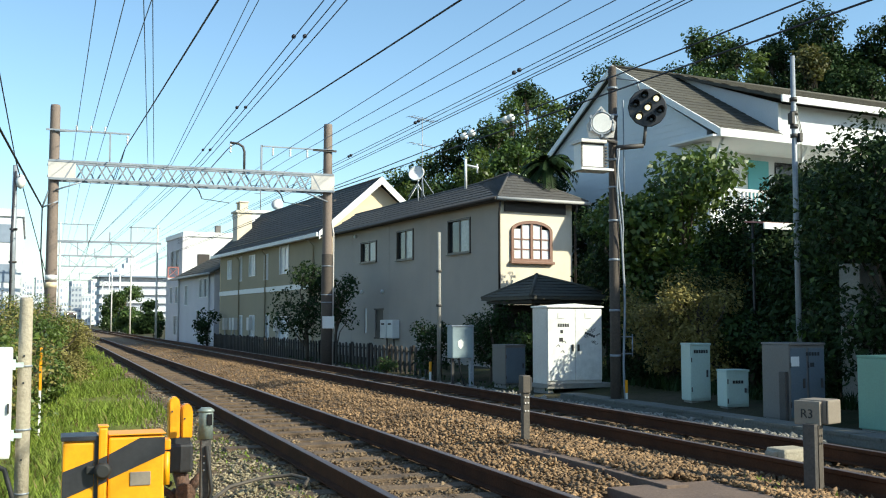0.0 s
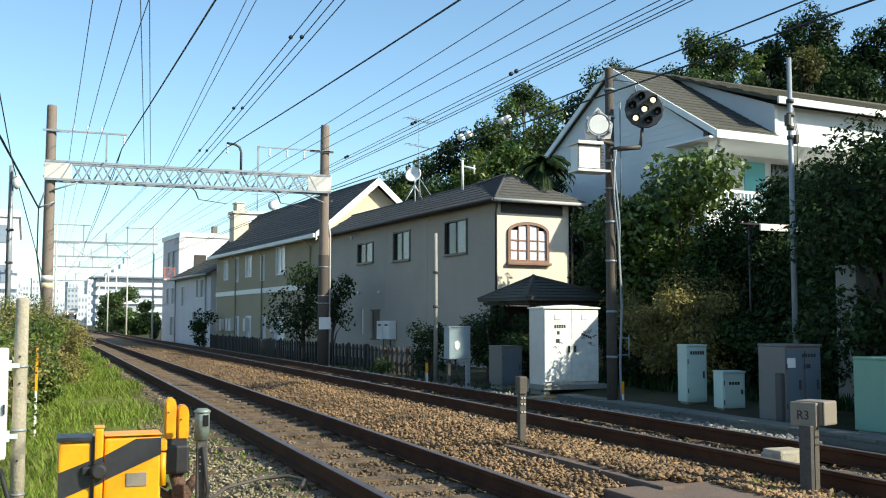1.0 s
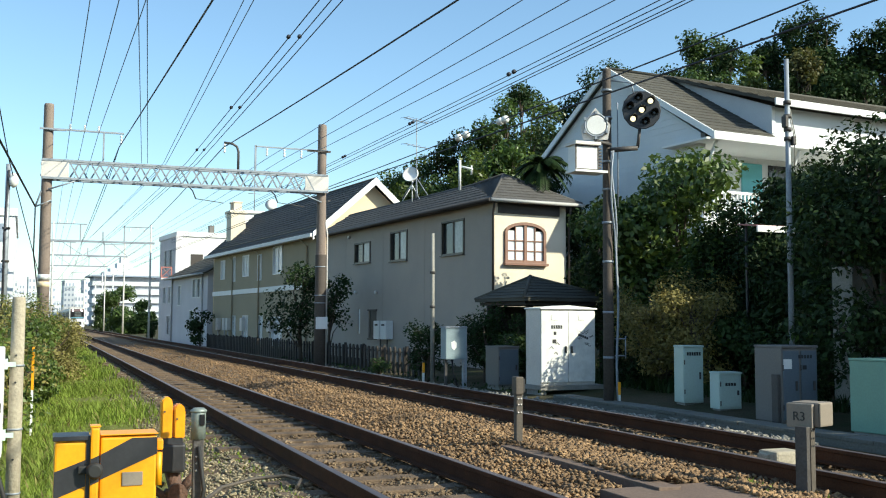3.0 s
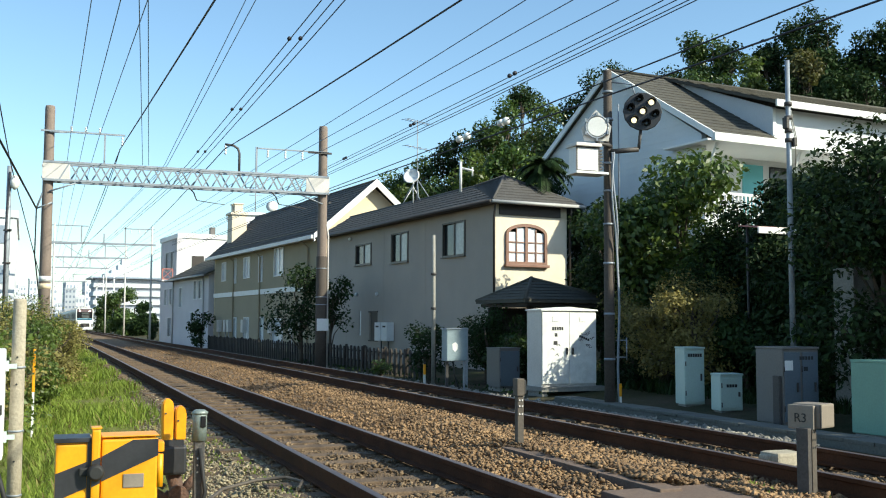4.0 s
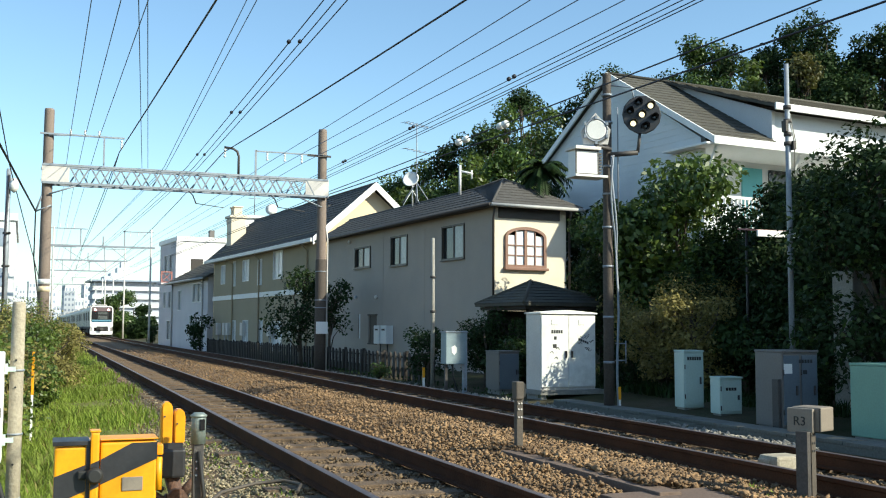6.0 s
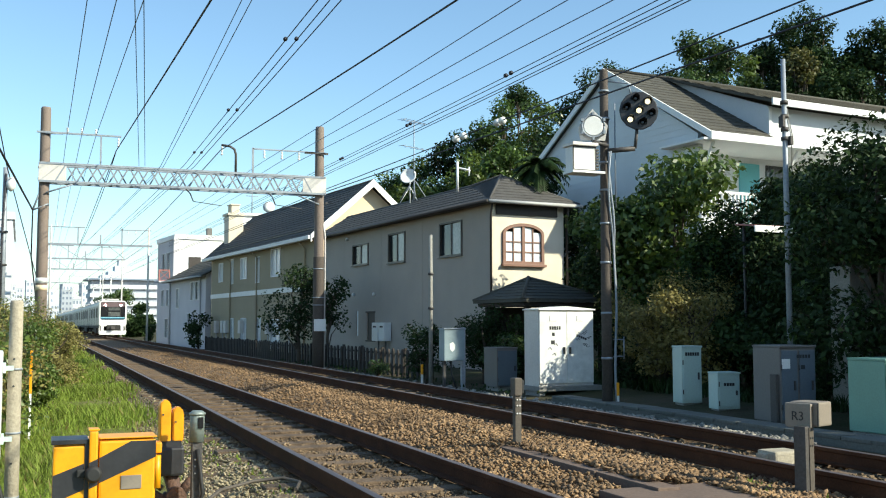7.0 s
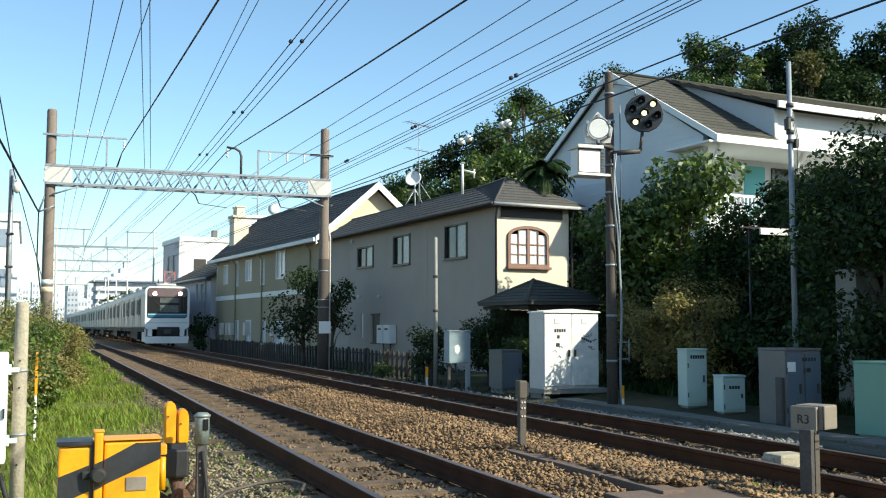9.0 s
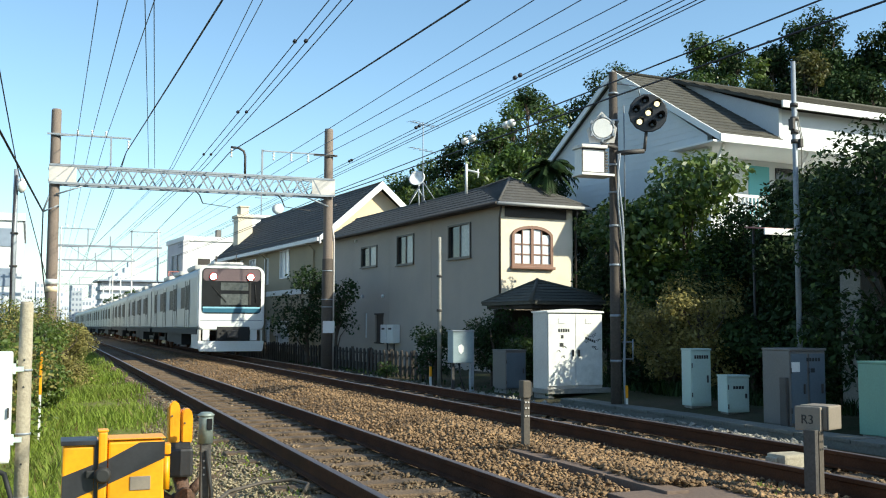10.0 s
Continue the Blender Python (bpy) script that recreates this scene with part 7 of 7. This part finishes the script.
# ---- the commuter train on the far track ----
CAR, GAP = 19.5, 0.5
HALF = 1.27


def body_outline(half=HALF):
    return [(-half + 0.06, 1.05), (half - 0.06, 1.05), (half, 1.15), (half, 3.10), (half - 0.05, 3.30), (half - 0.22, 3.46), (0.5, 3.58), (0.0, 3.61),
            (-0.5, 3.58), (-half + 0.22, 3.46), (-half + 0.05, 3.30), (-half, 3.10), (-half, 1.15)]


def train_car(front):
    c = thing("train_car", pose(0, 0, 0), "stainless commuter train leading car with white and black front" if front else "stainless commuter train car", "train car", "cars of the train")
    bm = bmesh.new()
    y0 = 0.12 if front else 0.0
    prism(bm, body_outline(), CAR - y0, pose(0, y0, 0))
    part("body", bm, M["steel_body"], c, "stainless steel car body")
    side_feats = []
    for k in range(4):
        side_feats.append(("door", 2.1 + k * 4.75 + (0.55 if front else 0.0) * (3 - k) / 3))
    for s in (-1, 1):
        x0, x1 = sorted((s * (HALF - 0.005), s * (HALF + 0.012)))
        for _, y in side_feats:
            d = part("door", boxes(((x0, y, 1.12), (x1, y + 1.3, 3.0))), M["steel_body"], c, "double-leaf passenger door")
            xa, xb = sorted((s * (HALF + 0.012), s * (HALF + 0.018)))
            for j in (0, 1):
                part("pane", boxes(((xa, y + 0.12 + j * 0.62, 1.85), (xb, y + 0.56 + j * 0.62, 2.85))), M["train_window"], d)
            part("seam", boxes(((xa, y - 0.08, 1.12), (xb, y, 3.05)), ((xa, y + 0.635, 1.12), (xb, y + 0.66, 3.0)), ((xa, y + 1.3, 1.12), (xb, y + 1.38, 3.05))), M["under"], d)
        for k in range(3):
            a, b = side_feats[k][1] + 1.62, side_feats[k + 1][1] - 0.32
            mid = (a + b) / 2
            for p, q in ((a, mid - 0.04), (mid + 0.04, b)):
                # Second pane of each pair is pale: a reflection put into the colour.
                part("window", boxes(((x0, p, 1.92), (sorted((s * (HALF + 0.006),))[0] if s > 0 else x1, q, 2.82)) if s > 0 else ((-(HALF + 0.006), p, 1.92), (x1, q, 2.82))), M["train_window" if p == a else "galv"], c, "dark side window" if p == a else "side window coloured pale for its reflection")
        part("sill_line", boxes(((min(s * HALF, s * (HALF + 0.008)), 0.3, 1.14), (max(s * HALF, s * (HALF + 0.008)), CAR - 0.02, 1.2))), M["galv"], c)
    for y in (4.5, 9.8, 15.0):
        a = part("roof_unit", boxes(((-0.85, y, 3.58), (0.85, y + 2.6, 3.80), 0.08)), M["galv_pale"], c, "grey rooftop air-conditioner")
        part("grille", boxes(((-0.5, y + 0.4, 3.795), (0.5, y + 2.2, 3.81))), M["under"], a)
    part("underfloor_box", boxes(((-1.15, 6.2, 0.35), (1.15, 9.0, 1.05), 0.03)), M["under"], c)
    part("underfloor_box", boxes(((-1.1, 9.4, 0.42), (1.1, 12.6, 1.05), 0.03)), M["under"], c)
    part("chassis", boxes(((-1.25, 0.5, 0.85), (1.25, CAR - 0.2, 1.06))), M["under"], c)
    for yb in (2.9, CAR - 2.9):
        b = part("bogie", boxes(((-0.95, yb - 1.5, 0.42), (-0.8, yb + 1.5, 0.62), 0.03), ((0.8, yb - 1.5, 0.42), (0.95, yb + 1.5, 0.62), 0.03), ((-0.8, yb - 0.25, 0.4), (0.8, yb + 0.25, 0.8), 0.03)), M["under"], c)
        for dy in (-1.05, 1.05):
            for x in (-0.5335 - 0.0, 0.5335 + 0.0):
                k = -1 if x < 0 else 1
                part("wheel", turned([(0.44, -0.015), (0.43, 0.05), (0.40, 0.11), (0.1, 0.11)], 22, pose(x - k * 0.02, yb + dy, 0.44, 0, 90 * k, 0)), M["rail_rust"], b)
    if not front:
        for y in (-0.25, CAR):
            part("gangway", boxes(((-0.5, y, 1.1), (0.5, y + 0.25, 3.2), 0.03)), M["under"], c, "dark gangway bellows")
        return c
    part("gangway", boxes(((-0.5, CAR, 1.1), (0.5, CAR + 0.25, 3.2), 0.03)), M["under"], c, "dark gangway bellows")
    # front: white surround, black glazed panel, blue band, white lower face and skirt
    def face(name, pts, y0, y1, material, label="", bev=0.0, parent=None):
        bm = bmesh.new()
        prism(bm, pts, y1 - y0, pose(0, y0, 0))
        if bev:
            bmesh.ops.bevel(bm, geom=bm.edges[:], offset=bev, segments=2, affect="EDGES")
        return part(name, bm, M[material], parent or c, label)

    def rounded(x0, x1, z0, z1, r, n=5, top_bulge=0.0):
        pts = []
        for cx, cz, a0 in ((x1 - r, z0 + r, -90), (x1 - r, z1 - r, 0), (x0 + r, z1 - r, 90), (x0 + r, z0 + r, 180)):
            for i in range(n + 1):
                a = radians(a0 + 90 * i / n)
                pts.append((cx + r * math.cos(a), cz + r * math.sin(a) + (top_bulge if cz > (z0 + z1) / 2 and abs(cx + r * math.cos(a)) < 1.1 else 0)))
        return pts

    face("front_shell", rounded(-1.28, 1.28, 1.02, 3.46, 0.24, top_bulge=0.05), -0.06, 0.14, "train_white", "white moulded front surround", 0.04)
    glass_panel = face("front_glass", rounded(-1.14, 1.14, 1.66, 3.38, 0.16, top_bulge=0.03), -0.075, -0.05, "train_black", "black glazed front panel")
    face("headlamp_panel", rounded(-1.10, 1.10, 2.92, 3.36, 0.14, top_bulge=0.02), -0.082, -0.07, "lamp_panel", parent=glass_panel)
    face("sunshade", [(-0.42, 2.56), (0.64, 2.56), (0.64, 2.86), (-0.42, 2.86)], -0.079, -0.07, "cab_interior", "dim blind behind the windscreen", parent=glass_panel)
    face("blue_band", [(-1.10, 1.70), (1.10, 1.70), (1.10, 1.86), (-1.10, 1.86)], -0.080, -0.07, "train_blue", "dark blue band under the windscreen", parent=glass_panel)
    face("band_line", [(-1.10, 1.86), (1.10, 1.86), (1.10, 1.92), (-1.10, 1.92)], -0.084, -0.07, "train_line", "thin light-blue line", parent=glass_panel)
    face("cab_interior", [(-0.42, 2.0), (0.64, 2.0), (0.64, 2.42), (-0.42, 2.42)], -0.078, -0.07, "cab_interior", parent=glass_panel)
    face("pillar", [(0.68, 2.0), (0.75, 2.0), (0.75, 2.92), (0.68, 2.92)], -0.085, -0.07, "under", parent=glass_panel)
    face("face_seam", [(-1.2, 1.38), (1.2, 1.38), (1.2, 1.405), (-1.2, 1.405)], -0.064, -0.05, "galv")
    for x in (-0.72, 0.72):
        lamp = part("headlamp", turned([(0.155, 0), (0.155, 0.03), (0.13, 0.05)], 22, pose(x, -0.08, 3.08, 90)), M["lamp_red"], c, "round headlamp with red rim")
        part("bulb", turned([(0.115, 0.0), (0.10, 0.03), (0.02, 0.045)], 22, pose(x, -0.13, 3.08, 90)), M["lamp_on"], lamp, "lit lens")
    for a, b in (((-0.2, -0.1, 2.1), (-0.75, -0.1, 2.7)), ((0.95, -0.1, 2.1), (0.9, -0.1, 2.8))):
        part("wiper", bars(((a, b), 0.012)), M["under"], c)
    part("coupler_recess", boxes(((-0.55, -0.07, 0.62), (0.72, 0.2, 1.16), 0.03)), M["under"], c)
    part("coupler", boxes(((-0.14, -0.45, 0.78), (0.14, 0.1, 1.0), 0.03), ((-0.2, -0.52, 0.74), (0.2, -0.40, 1.02), 0.02)), M["steel_dark"], c, "dark front coupler")
    for x in (-0.95, 0.88):
        part("step", boxes(((x - 0.13, -0.05, 0.62), (x + 0.13, 0.06, 1.05), 0.02)), M["train_white"], c)
    sk = face("skirt", [(-1.28, 0.60), (1.28, 0.60), (1.21, 0.2), (-1.21, 0.2)], -0.12, -0.02, "train_white", "white front skirt", 0.02)
    part("apron", boxes(((-1.22, -0.02, 0.3), (-1.14, 2.2, 1.04)), ((1.14, -0.02, 0.3), (1.22, 2.2, 1.04))), M["galv_pale"], c)
    pan = part("roof_aerial", bars((((0.3, 0.8, 3.74), (0.3, 0.8, 4.1)), 0.02), (((-0.4, 1.4, 3.74), (-0.4, 1.4, 3.98)), 0.04)), M["steel_dark"], c)
    part("front_roof_unit", boxes(((-0.6, 0.8, 3.58), (0.6, 3.0, 3.72), 0.1)), M["galv_pale"], c)
    return c


lead = train_car(True)
follower = train_car(False)
cars = [lead, follower] + [copy_thing(follower, pose(0, 400 + 20 * k, 0)) for k in range(6)]


def front_at(t):
    """How far down the line the train's front is."""
    return TRAIN_Y10 + TRAIN_V * (10.0 - t)


TRAIN_Y10, TRAIN_V = 39.9, 21.4


def car_pose(y):
    a, b = y + 2.9, y + CAR - 2.9
    xa, xb = centre(a, TRACK_GAP), centre(b, TRACK_GAP)
    turn = math.atan2(xa - xb, b - a)
    return Matrix.Translation((xa + math.sin(turn) * 2.9, y, 0.0)) @ Matrix.Rotation(turn, 4, "Z")


def motions():
    for k, car in enumerate(cars):
        walk(car, [(0.5 * i, car_pose(front_at(0.5 * i) + k * (CAR + GAP))) for i in range(21)])


motions()
